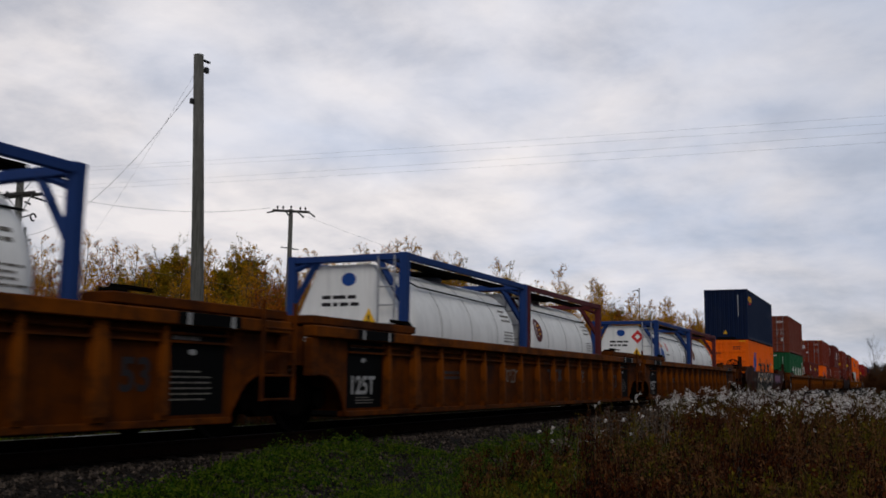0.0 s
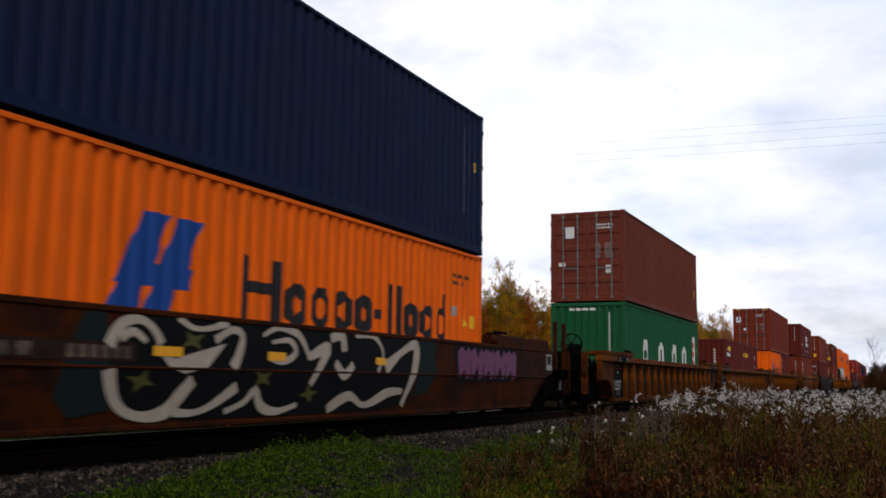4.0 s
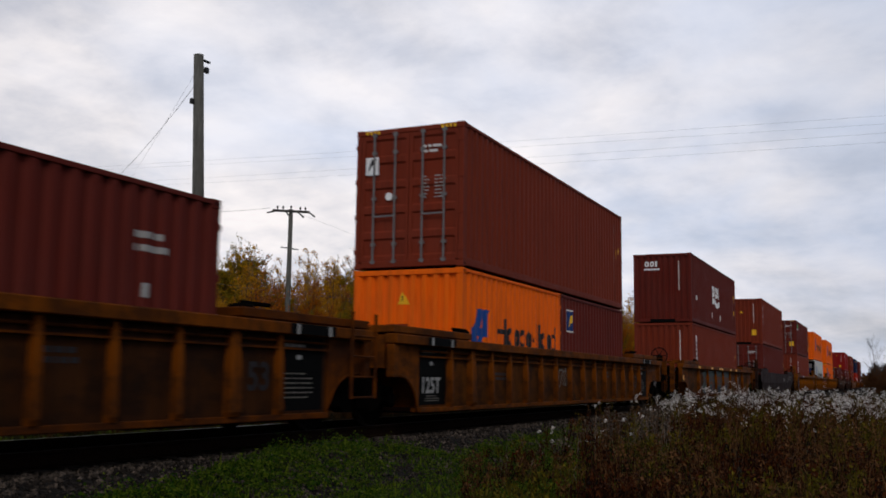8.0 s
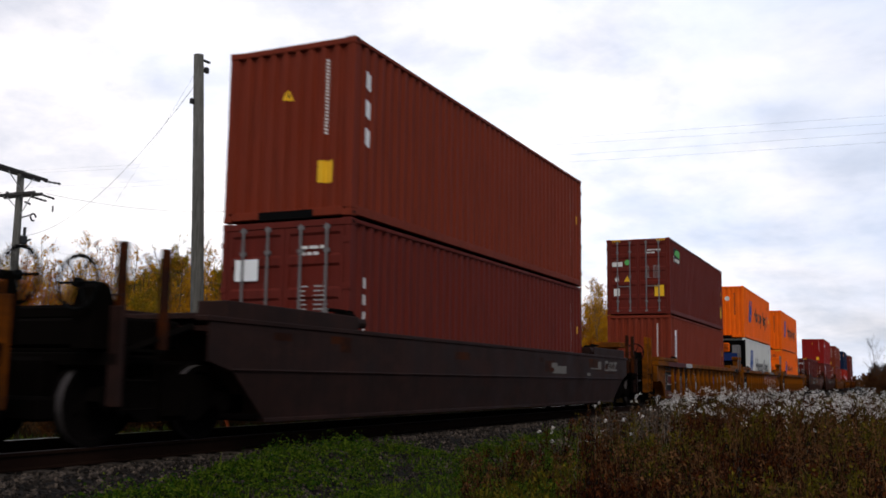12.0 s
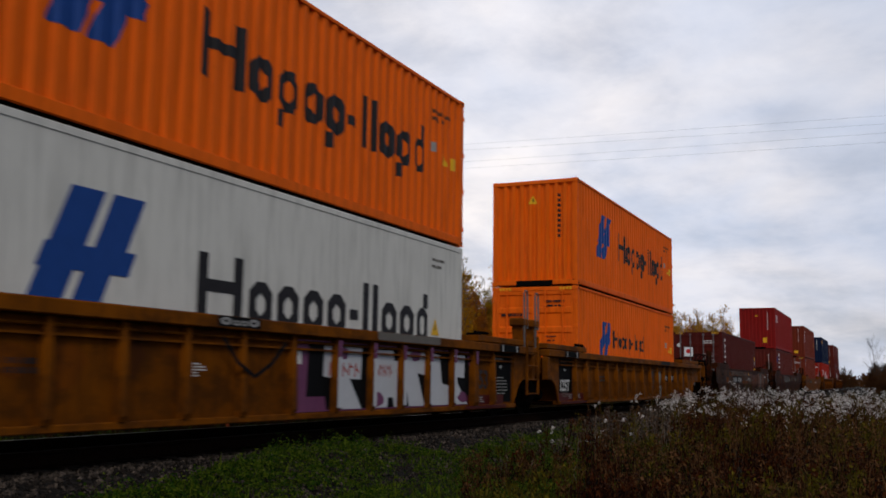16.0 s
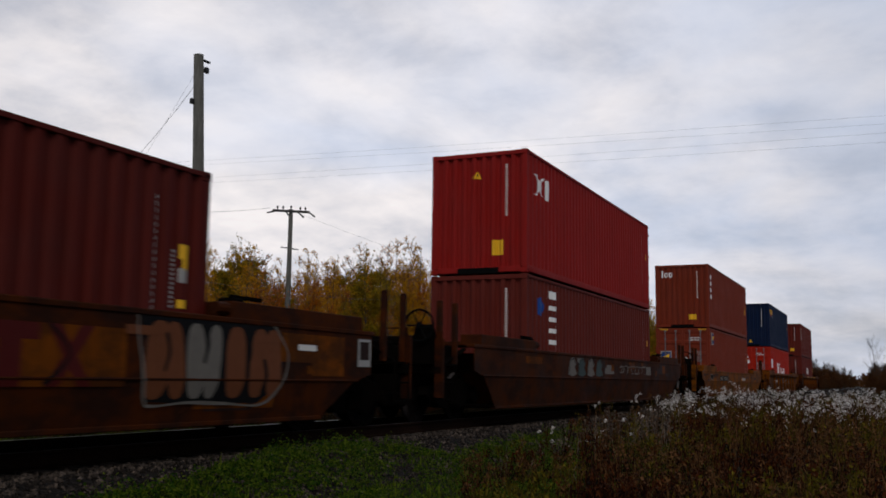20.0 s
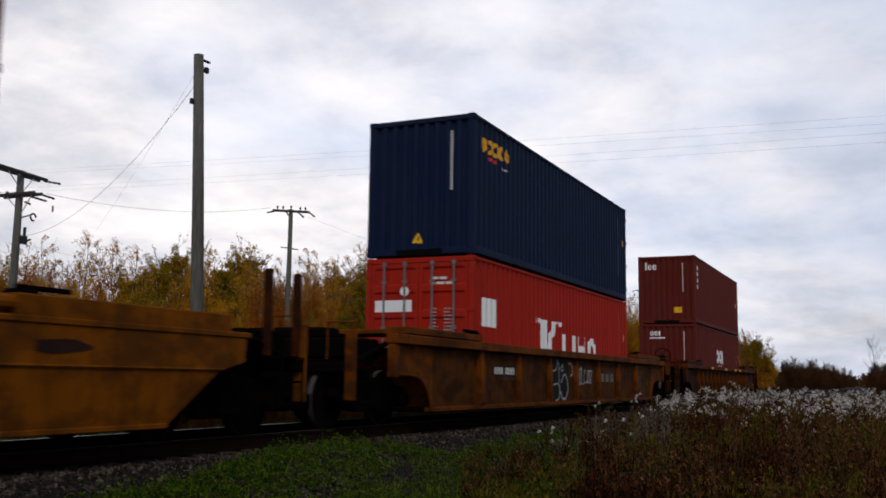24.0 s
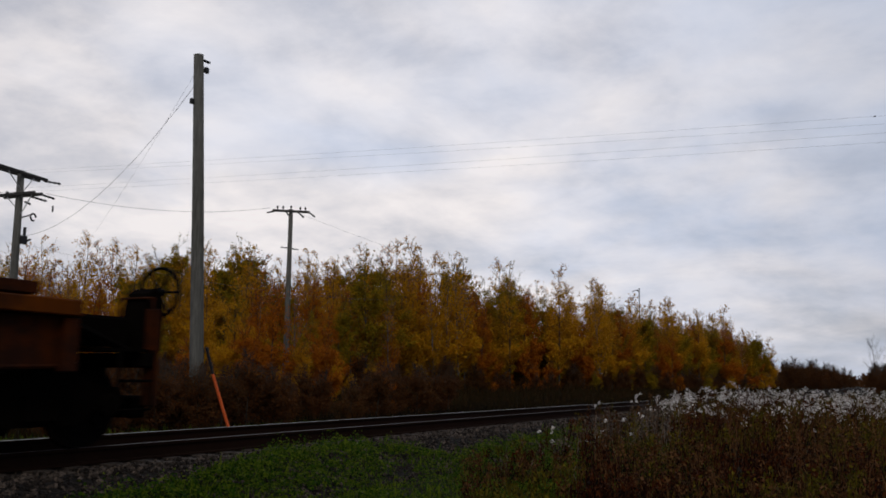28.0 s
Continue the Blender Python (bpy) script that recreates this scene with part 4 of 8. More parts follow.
def frame_shape():
    s = Shape()
    for sy in (-1, 1):
        y0, y1 = sorted((sy * 0.93, sy * 1.10))
        outline = [(-1.15, 0.50), (-1.10, 0.64), (-0.75, 0.68), (-0.42, 0.80), (0.42, 0.80), (0.75, 0.68), (1.10, 0.64), (1.15, 0.50), (1.02, 0.40), (0.74, 0.42), (0.50, 0.26), (-0.50, 0.26), (-0.74, 0.42), (-1.02, 0.40)]
        s.prism(outline, "y", y0, y1)
        for x in (-0.16, -0.05, 0.06, 0.17):
            s.tube([(x, sy * 1.13, 0.32), (x, sy * 1.13, 0.58)], 0.045, 8)
        for x in (-0.89, 0.89):
            s.lathe([(sy * 1.08, 0.13), (sy * 1.18, 0.13), (sy * 1.20, 0.10)], (x, 0, 0.46), "y", 14)
    s.box(-0.20, 0.20, -1.05, 1.05, 0.42, 0.72, 0.04)
    # brake beams, rigging and the sill above
    s.box(-1.45, 1.45, -0.58, 0.58, 0.30, 0.96, 0.04).box(-1.75, -1.5, -0.9, 0.9, 0.30, 0.55, 0.03).box(1.5, 1.75, -0.9, 0.9, 0.30, 0.55, 0.03)
    return s


WHEELSETS = []


def truck(car, x):
    b = part("truck", frame_shape, MAT["bogie"], car, "grimy cast steel truck with shade put into its colour", pose(x, 0, 0), key=1)
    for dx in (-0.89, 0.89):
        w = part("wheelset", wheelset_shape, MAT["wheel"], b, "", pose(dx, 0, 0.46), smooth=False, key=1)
        if len(w.data.materials) < 2:
            w.data.materials.append(MAT["dull_head"])
            for f in w.data.polygons:
                if math.hypot(f.center.x, f.center.z) > 0.44 and abs(f.normal.y) < 0.5 and abs(f.center.y) > 0.7:
                    f.material_index = 1
        WHEELSETS.append((w, dx))
    return b


def brake_wheel(car, x, y, z, m):
    ringpts = [(x, y + 0.28 * math.cos(2 * math.pi * i / 20), z + 0.28 * math.sin(2 * math.pi * i / 20)) for i in range(21)]
    wheel = part("brake_wheel", Shape().tube(ringpts, 0.022, 6, False), m, car, "dark spoked hand brake wheel")
    for k in range(6):
        w = math.pi / 3 * k
        part("spoke", Shape().tube([(x, y, z), (x, y + 0.27 * math.cos(w), z + 0.27 * math.sin(w))], 0.014, 5), m, wheel)
    part("hub", Shape().lathe([(-0.05, 0.05), (0.05, 0.05)], (x, y, z), "x", 10), m, wheel)


def coupler(car, end):
    s = Shape().box(*sorted((end * 10.4, end * 11.35)), -0.09, 0.09, 0.76, 0.94, 0.02)
    s.box(*sorted((end * 11.3, end * 11.62)), -0.20, 0.10, 0.72, 0.98, 0.05).box(*sorted((end * 11.55, end * 11.75)), 0.02, 0.18, 0.74, 0.96, 0.03)
    part("coupler", s, MAT["bogie"], car)
    part("air_hose", Shape().tube([(end * 11.1, 0.45, 0.75), (end * 11.35, 0.45, 0.50), (end * 11.6, 0.35, 0.38), (end * 11.75, 0.2, 0.45)], 0.025, 6), MAT["rubber"], car)


def single_end(car, end, mat, brake, posts=False):
    """The open end of a wagon that stands alone: draft sill, steps, grab irons and hand brake."""
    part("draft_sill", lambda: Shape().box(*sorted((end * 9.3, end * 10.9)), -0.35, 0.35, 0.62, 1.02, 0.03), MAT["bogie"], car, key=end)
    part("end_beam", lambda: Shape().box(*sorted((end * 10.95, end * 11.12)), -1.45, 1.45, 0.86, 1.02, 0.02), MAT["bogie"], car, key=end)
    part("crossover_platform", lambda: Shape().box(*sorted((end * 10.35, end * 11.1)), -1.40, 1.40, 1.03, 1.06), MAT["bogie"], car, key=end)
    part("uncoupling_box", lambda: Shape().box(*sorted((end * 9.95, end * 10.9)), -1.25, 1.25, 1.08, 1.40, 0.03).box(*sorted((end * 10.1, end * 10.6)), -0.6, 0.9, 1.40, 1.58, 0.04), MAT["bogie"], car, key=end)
    if posts:
        for px in (10.35, 11.02):
            part("guide_post", lambda: Shape().box(*sorted((end * px - 0.045, end * px + 0.045)), -1.40, -1.30, 1.05, 2.19, 0.012), MAT["rusty"], car, key=(end, px))
    for sy in (-1, 1):
        part("platform_brace", lambda: Shape().tube([(end * 9.8, sy * 1.3, 1.35), (end * 11.0, sy * 1.3, 0.98)], 0.05, 4), MAT["bogie"], car, key=(end, sy))
        part("sill_step", lambda: Shape().tube([(end * 10.55, sy * 1.46, 1.05), (end * 10.55, sy * 1.46, 0.42), (end * 11.05, sy * 1.46, 0.42), (end * 11.05, sy * 1.46, 1.05)], 0.022, 6).tube([(end * 10.55, sy * 1.46, 0.72), (end * 11.05, sy * 1.46, 0.72)], 0.018, 6), MAT["bogie"], car, key=(end, sy))
        part("grab_iron", lambda: Shape().tube([(end * 11.05, sy * 1.42, 1.05), (end * 11.05, sy * 1.42, 1.62), (end * 11.05, sy * 0.95, 1.62), (end * 11.05, sy * 0.95, 1.05)], 0.02, 6), mat, car, key=(end, sy))
    part("corner_post_plate", lambda: Shape().box(*sorted((end * 11.06, end * 11.12)), -1.48, -1.30, 0.45, 1.5, 0.01), mat, car, key=end)
    if brake:
        part("brake_stand", Shape().prism([(end * 11.02, 1.05), (end * 11.34, 1.05), (end * 11.36, 1.50), (end * 11.30, 1.68), (end * 11.20, 1.74), (end * 11.10, 1.68), (end * 11.04, 1.50)], "y", -1.30, -1.0), MAT["bogie"], car)
        brake_wheel(car, end * 11.44, -1.15, 1.72, MAT["black"])
    coupler(car, end)


def rib_side(car, mat, chord, sheet, sy, rib_gap, lo=-9.92, hi=9.92, pipes=True):
    """One ribbed side of a well: sheet, chord, sill, pipes and posts."""
    ys = sorted((sy * 1.385, sy * 1.40))
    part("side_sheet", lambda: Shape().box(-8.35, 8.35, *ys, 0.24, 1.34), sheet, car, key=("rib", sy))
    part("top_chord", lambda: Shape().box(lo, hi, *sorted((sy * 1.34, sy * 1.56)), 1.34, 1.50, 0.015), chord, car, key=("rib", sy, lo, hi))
    part("bottom_sill", lambda: Shape().box(-8.35, 8.35, *sorted((sy * 1.28, sy * 1.47)), 0.22, 0.30, 0.01), mat, car, key=("rib", sy))
    if pipes:
        part("stiffener", lambda: Shape().box(-8.3, 8.3, *sorted((sy * 1.395, sy * 1.46)), 1.15, 1.175), mat, car, key=("rib", sy))
        part("air_pipe", lambda: Shape().tube([(-8.3, sy * 1.44, 1.255), (8.3, sy * 1.44, 1.255)], 0.018, 6), mat, car, key=("rib", sy))
    places = (0.0, 1.1, 2.15, 3.15, 4.15, 5.15, 6.15, 7.12) if rib_gap < 1.3 else (0.0, 2.05, 4.1, 6.2)
    for x in [-p for p in places[:0:-1]] + list(places):
        wide = 0.12 if abs(x) > 6.1 and abs(x) < 6.5 else 0.055
        def post():
            o, w = (1.53 if wide > 0.1 else 1.525), wide
            s = Shape()
            # wider and deeper towards the sill
            for z, q, y in ((0.30, 0.85, o - 0.03), (0.36, 1.0, o), (0.90, 0.92, o - 0.015), (1.335, 0.72, o - 0.045)):
                s.v += [(-w * q, sy * 1.398, z), (w * q, sy * 1.398, z), (w * q, sy * (y - 0.008), z), (w * q * 0.8, sy * y, z), (-w * q * 0.8, sy * y, z), (-w * q, sy * (y - 0.008), z)]
            for k in range(3):
                for i in range(6):
                    a, b = 6 * k + i, 6 * k + (i + 1) % 6
                    s.f.append((a, b, b + 6, a + 6))
            s.f += [(5, 4, 3, 2, 1, 0), (18, 19, 20, 21, 22, 23)]
            return s
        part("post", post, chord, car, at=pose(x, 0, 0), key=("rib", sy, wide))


def end_shell(car, mat, end, sy, reach=9.92):
    """The side plate over the wheels, with its arch."""
    arch = [(8.35, 0.24), (8.42, 0.42), (8.52, 0.58), (8.66, 0.71), (8.85, 0.80), (9.1, 0.84), (reach, 0.86), (reach, 1.335), (8.35, 1.335)]
    part("wheel_arch_plate", lambda: Shape().prism([(end * a, b) for a, b in arch], "y", *sorted((sy * 1.40, sy * 1.425))), mat, car, key=(end, sy, reach))
    part("arch_lip", lambda: Shape().tube([(end * a, sy * 1.42, b) for a, b in arch[:7]], 0.025, 6), mat, car, key=(end, sy, reach))
    part("end_post", lambda: Shape().box(*sorted((end * (reach - 0.16), end * (reach + 0.01))), *sorted((sy * 1.38, sy * 1.52)), 0.80, 1.33, 0.012), mat, car, key=(end, sy, reach))


def well_common(car, mat, rear_truck, front_truck, low=1.50, rise=0.14):
    """Floor members, end platforms, bulkheads and trucks."""
    for k in range(9):
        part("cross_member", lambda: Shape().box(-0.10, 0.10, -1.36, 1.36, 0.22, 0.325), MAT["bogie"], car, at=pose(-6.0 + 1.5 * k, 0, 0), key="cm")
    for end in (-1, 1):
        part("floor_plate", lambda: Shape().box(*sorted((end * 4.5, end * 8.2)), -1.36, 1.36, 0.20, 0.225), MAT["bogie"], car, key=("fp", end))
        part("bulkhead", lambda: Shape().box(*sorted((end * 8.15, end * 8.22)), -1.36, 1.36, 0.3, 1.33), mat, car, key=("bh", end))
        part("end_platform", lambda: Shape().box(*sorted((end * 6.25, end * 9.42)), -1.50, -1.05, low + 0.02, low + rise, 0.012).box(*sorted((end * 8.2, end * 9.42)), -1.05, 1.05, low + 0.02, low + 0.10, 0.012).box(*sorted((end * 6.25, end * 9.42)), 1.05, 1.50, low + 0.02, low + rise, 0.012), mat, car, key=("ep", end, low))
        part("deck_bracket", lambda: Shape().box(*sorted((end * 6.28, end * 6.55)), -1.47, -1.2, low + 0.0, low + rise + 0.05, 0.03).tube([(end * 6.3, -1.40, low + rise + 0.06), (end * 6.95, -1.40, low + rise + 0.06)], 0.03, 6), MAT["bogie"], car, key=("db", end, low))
    if rear_truck:
        truck(car, 9.87)
    if front_truck:
        truck(car, -9.87)


def ribbed_car(mat_name, label, kind, rib_gap=1.05, sheet=None):
    """kind: 'single', or 'first', 'mid', 'last' of an articulated set. Trucks between units belong to the unit in front."""
    mat = MAT[mat_name]
    car = thing("well_car", Matrix(), label, "freight wagon", "well cars of the train")
    is_free = {e: kind == "single" or (kind == "first" and e < 0) or (kind == "last" and e > 0) for e in (-1, 1)}
    reach = {e: 9.92 if is_free[e] else 9.43 for e in (-1, 1)}
    for sy in (-1, 1):
        # chord and posts get a brighter paint, standing for light they catch
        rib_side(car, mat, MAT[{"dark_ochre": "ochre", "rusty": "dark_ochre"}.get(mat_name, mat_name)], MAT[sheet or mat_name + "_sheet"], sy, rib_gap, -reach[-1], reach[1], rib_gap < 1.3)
        for end in (-1, 1):
            end_shell(car, mat, end, sy, reach[end])
    well_common(car, mat, True, kind in ("single", "first"))
    for end in (-1, 1):
        if is_free[end]:
            single_end(car, end, mat, kind == "single" and end > 0 or kind in ("first", "last"))
        else:
            part("articulation_casting", lambda: Shape().box(*sorted((end * 8.25, end * 9.80)), -0.45, 0.45, 0.60, 1.0, 0.04), MAT["bogie"], car, key=("ac", end))
            part("end_bulkhead_plate", lambda: Shape().box(*sorted((end * 9.36, end * 9.42)), -1.33, 1.33, 0.95, 1.48), mat, car, key=("ebp", end))
            if end > 0:
                for x in (8.80, 9.50):
                    part("ladder_rail", lambda: Shape().tube([(x, -1.56, 0.48), (x, -1.56, 1.75)], 0.03, 6), mat, car, key=("lr", x))
                for z in (0.50, 0.80, 1.10, 1.40):
                    part("ladder_rung", lambda: Shape().tube([(8.80, -1.56, z), (9.50, -1.56, z)], 0.018, 6), mat, car, key=("lg", z))
    return car


def smooth_car(mat_name, label, top=1.45, fold=0.86):
    """A well car with plain folded sides."""
    mat = MAT[mat_name]
    car = thing("well_car", Matrix(), label, "freight wagon", "well cars of the train")
    for sy in (-1, 1):
        part("upper_side", lambda: Shape().prism([(-9.72, fold + 0.1), (-9.3, fold), (9.3, fold), (9.72, fold + 0.1), (9.72, top), (-9.72, top)], "y", *sorted((sy * 1.47, sy * 1.49))), mat, car, key=("sm", sy, top, fold))
        def low():
            s = Shape()
            o, i = 1.485, 1.40
            outer = [(-9.25, sy * o, fold), (9.25, sy * o, fold), (8.45, sy * i, 0.24), (-8.45, sy * i, 0.24)]
            inner = [(x, y - sy * 0.02, z) for x, y, z in outer]
            s.face(*outer).face(*inner[::-1])
            for k in range(4):
                s.face(outer[k], inner[k], inner[(k + 1) % 4], outer[(k + 1) % 4])
            return s
        part("lower_side", low, mat, car, key=("sm", sy, fold))
        part("fold_lip", lambda: Shape().tube([(-9.3, sy * 1.49, fold), (9.3, sy * 1.49, fold)], 0.018, 6), mat, car, key=("sm", sy, fold))
        part("top_chord", lambda: Shape().box(-9.8, 9.8, *sorted((sy * 1.34, sy * 1.51)), top - 0.03, top + 0.04, 0.012), mat, car, key=("sm", sy, top))
        part("bottom_sill", lambda: Shape().box(-8.45, 8.45, *sorted((sy * 1.28, sy * 1.42)), 0.20, 0.26, 0.01), mat, car, key=("sm", sy))
        for end in (-1, 1):
            part("round_stop", lambda: Shape().tube([(end * 6.0, sy * 1.42, top + 0.15), (end * 8.4, sy * 1.42, top + 0.15)], 0.075, 10), mat, car, key=("sm", sy, end, top))
    well_common(car, mat, True, True, top, 0.24)
    for end in (-1, 1):
        single_end(car, end, mat, end < 0, True)
    return car


class Strokes(list):
    """Brush strokes, each to become a part of its own."""

    def put(self, name, mat, parent, face, label=""):
        for m in self:
            m.put(name, mat, parent, face, label)


def scribble(seed, a0, a1, b0, b1, loops, w):
    """Graffiti: broad looping strokes."""
    rnd = random.Random(seed)
    out = Strokes()
    for k in range(loops):
        ca = a0 + (a1 - a0) * (k + 0.5) / loops
        ra, rb = (a1 - a0) / loops * rnd.uniform(0.45, 0.62), (b1 - b0) / 2 * rnd.uniform(0.75, 1.0)
        cb, ph, turns = (b0 + b1) / 2, rnd.uniform(0, 6.28), rnd.uniform(0.6, 0.95)
        pts = []
        m = Marks()
        out.append(m)
        for i in range(18):
            q = ph + turns * 2 * math.pi * i / 17
            pts.append((ca + ra * math.cos(q) + 0.12 * ra * math.sin(3 * q), cb + rb * math.sin(q) * (0.75 + 0.25 * math.cos(2 * q))))
        m.stroke(pts, w * rnd.uniform(0.7, 1.2))
        if rnd.random() < 0.6:
            m = Marks()
            out.append(m)
            m.stroke([(ca - ra * 0.5, cb - rb * 0.6), (ca + rnd.uniform(-0.2, 0.2) * ra, cb), (ca + ra * 0.6, cb + rb * rnd.uniform(0.3, 0.8))], w)
    for m in out:
        m.polys = [[(min(max(p, a0), a1), min(max(q, b0), b1)) for p, q in poly] for poly in m.polys]
    return out


def patches(car, seed, count, a0, a1, b0, b1, mats, face):
    """Rectangles of touched-up paint."""
    rnd = random.Random(seed)
    for _ in range(count):
        w, h = rnd.uniform(0.25, 1.1), rnd.uniform(0.08, 0.26)
        a, b = rnd.uniform(a0, a1 - w), rnd.uniform(b0, b1 - h)
        over = rnd.uniform(0.0, 0.002)
        Marks().rect(a, b, a + w, b + h).put("paint_patch", MAT[rnd.choice(mats)], car, (lambda p, q, d, o=over: face[0](p, q, d - o), None))


def blob(seed, a, b, ra, rb):
    rnd = random.Random(seed)
    ph = [rnd.uniform(0, 6.28) for _ in range(3)]
    return Marks().poly(*[(a + ra * (1 + 0.13 * math.sin(3 * w + ph[0]) + 0.08 * math.sin(5 * w + ph[1])) * math.cos(w), b + rb * (1 + 0.13 * math.sin(2 * w + ph[2])) * math.sin(w)) for w in [2 * math.pi * i / 28 for i in range(28)]])


def sweep(pts, step=0.07):
    """Points of a smooth curve through the given ones."""
    out = []
    for i in range(len(pts) - 1):
        p0, p1, p2, p3 = pts[max(i - 1, 0)], pts[i], pts[i + 1], pts[min(i + 2, len(pts) - 1)]
        n = max(2, int(math.hypot(p2[0] - p1[0], p2[1] - p1[1]) / step))
        for k in range(n):
            u = k / n
            out.append(tuple(0.5 * (2 * b + (c - a) * u + (2 * a - 5 * b + 4 * c - d) * u * u + (3 * b - a - 3 * c + d) * u ** 3) for a, b, c, d in zip(p0, p1, p2, p3)))
    return out + [pts[-1]]


def clipped(poly, level, above):
    """The share of a polygon over or under a level."""
    keep = lambda p: (p[1] >= level) == above
    out = []
    for p, q in zip(poly, poly[1:] + poly[:1]):
        if keep(p):
            out.append(p)
        if keep(p) != keep(q):
            u = (level - p[1]) / (q[1] - p[1])
            out.append((p[0] + (q[0] - p[0]) * u, level))
    return out


def folded(poly, name, mat, car, out, fold, label=""):
    """A painted field on a folded side, bent with the sheet."""
    for above, face in ((True, side_face(-1.49 - out)), (False, LEAN(out + 0.004, fold))):
        half = clipped(list(poly), fold, above)
        if len(half) > 2:
            Marks().poly(*half).put(name, mat, car, face, label)


def rounded(a, b, ra, rb, power=2.6, lean=0.0):
    """The outline of a rounded block."""
    pts = []
    for i in range(24):
        w = 2 * math.pi * i / 24
        c, q = math.cos(w), math.sin(w)
        dy = rb * math.copysign(abs(q) ** (2 / power), q)
        pts.append((a + ra * math.copysign(abs(c) ** (2 / power), c) + lean * dy, b + dy))
    return pts


SHEET = side_face(-1.40)      # between the ribs
FLAT = side_face(-1.49)       # upper side of a folded well
LEAN = lambda out, fold=0.86: (lambda a, b, d: Vector((a, -1.40 - 0.085 * (b - 0.24) / (fold - 0.24) + d - out, b)), None)
LOW, LOW_OVER = LEAN(0.002), LEAN(0.006)     # its leaning lower side
WRAP = lambda out, fold=0.86: (lambda a, b, d: Vector((a, -1.49 + d - out, b)) if b >= fold else LEAN(out + 0.006, fold)[0](a, b, d), None)


def wagon_stencils(car, black_ends=(-8.33, 7.15), digits="125T", red_tabs=False):
    """Black number panels by the wheels, load figures and small print."""
    top = side_face(-1.404)
    if black_ends:
        for x in black_ends:
            Marks().rect(x, 0.34, x + 1.10, 1.32).put("stencil_panel", MAT["black"], car, SHEET, "black painted stencil panel")
        for x in black_ends:
            Marks().disc(x + 0.5, 1.05, 0.07, 14, 0.035).put("load_mark", MAT["spray_grey"], car, top)
        if -8.33 in black_ends:
            Marks().text(digits, -8.24, 0.55, 0.27).put("load_stencil", MAT["white" if red_tabs else "spray_grey"], car, top, "white stencilled load figures")
            Marks().bars(-8.05, 0.38, 0.6, 0.12, 3, 4, 0.4).put("small_print", MAT["spray_dim"], car, top)
            Marks().bars(-8.2, 1.2, 0.7, 0.07, 1, 8).put("small_print", MAT["spray_dim"], car, top)
        if 7.15 in black_ends:
            Marks().bars(7.3, 0.46, 0.75, 0.38, 6, 4, 0.3).put("small_print", MAT["spray_grey" if red_tabs else "spray_dim"], car, top)
            Marks().bars(7.3, 1.16, 0.75, 0.07, 1, 14).put("small_print", MAT["spray_dim"], car, top)
        for x in [q + 0.2 for q in black_ends]:
            for q in (x, x + 0.8):
                Marks().rect(q, 1.35, q + 0.07, 1.49).put("chord_stripe", MAT["spray_grey"], car, side_face(-1.563))
            Marks().rect(x - 0.15, 1.355, x + 1.0, 1.495).put("chord_panel", MAT["black"], car, side_face(-1.5605))
    Marks().text("53", 6.5, 0.62, 0.36).put("length_stencil", MAT["ink"], car, SHEET, "dark stencilled length figures")
    Marks().bars(-4.9, 0.75, 0.8, 0.18, 2, 6).bars(3.1, 0.85, 0.8, 0.2, 2, 16).put("small_print", MAT["ink"], car, SHEET)
    if red_tabs:
        for x in (-8.3, 5.7):
            Marks().rect(x, 0.235, x + 2.1, 0.295).put("red_panel", MAT["darkred"], car, side_face(-1.4725))
            Marks().rect(x, 0.30, x + 2.1, 0.49).put("red_panel", MAT["darkred"], car, side_face(-1.403))
            for q in (x + 0.75, x + 1.45):
                Marks().bars(q, 0.33, 0.4, 0.12, 3, 3, 0.4).put("small_print", MAT["spray_grey"], car, side_face(-1.407))


# ---- ground ----
def lie(x, y):
    """Height of the ground: a low bank under the track, shallow ditches, gentle unevenness."""
    d = abs(y - TRACK_Y)
    z = float(np.interp(d, [0.0, 1.7, 3.4, 9.0, 30.0, 90.0], [-0.45, -0.45, -0.62, -0.66, -0.60, -0.45]))
    near = min(1.0, max(0.0, (d - 3.0) / 3.0))
    return z + near * 0.10 * noise.noise(Vector((x * 0.12, y * 0.12, 0.3))) + near * 0.04 * noise.noise(Vector((x * 0.6, y * 0.6, 7.1)))


def graded(lo, hi, dense_lo, dense_hi, step, growth=1.35):
    vals, s, v = [], step, dense_hi
    n = int((dense_hi - dense_lo) / step)
    vals = [dense_lo + step * i for i in range(n + 1)]
    v = vals[-1]
    while v < hi:
        s *= growth
        v = min(hi, v + s)
        vals.append(v)
    s, v = step, dense_lo
    while v > lo:
        s *= growth
        v = max(lo, v - s)
        vals.insert(0, v)
    return vals


def build_ground():
    xs, ys = graded(-2500, 3500, -6, 60, 0.8), graded(-2500, 2500, -8, 26, 0.55)
    s = Shape()
    s.v = [(x, y, lie(x, y)) for x in xs for y in ys]
    k = len(ys)
    s.f = [(i * k + j, (i + 1) * k + j, (i + 1) * k + j + 1, i * k + j + 1) for i in range(len(xs) - 1) for j in range(k - 1)]
    me = bpy.data.meshes.new("ground")
    me.from_pydata(s.v, [], s.f)
    me.materials.append(MAT["ground"])
    me.polygons.foreach_set("use_smooth", [True] * len(me.polygons))
    tagged(new("ground", me), "dark turf and soil beside the railway line", "ground", kind="structure")


build_ground()

X_LO, X_HI = -70.0, 620.0


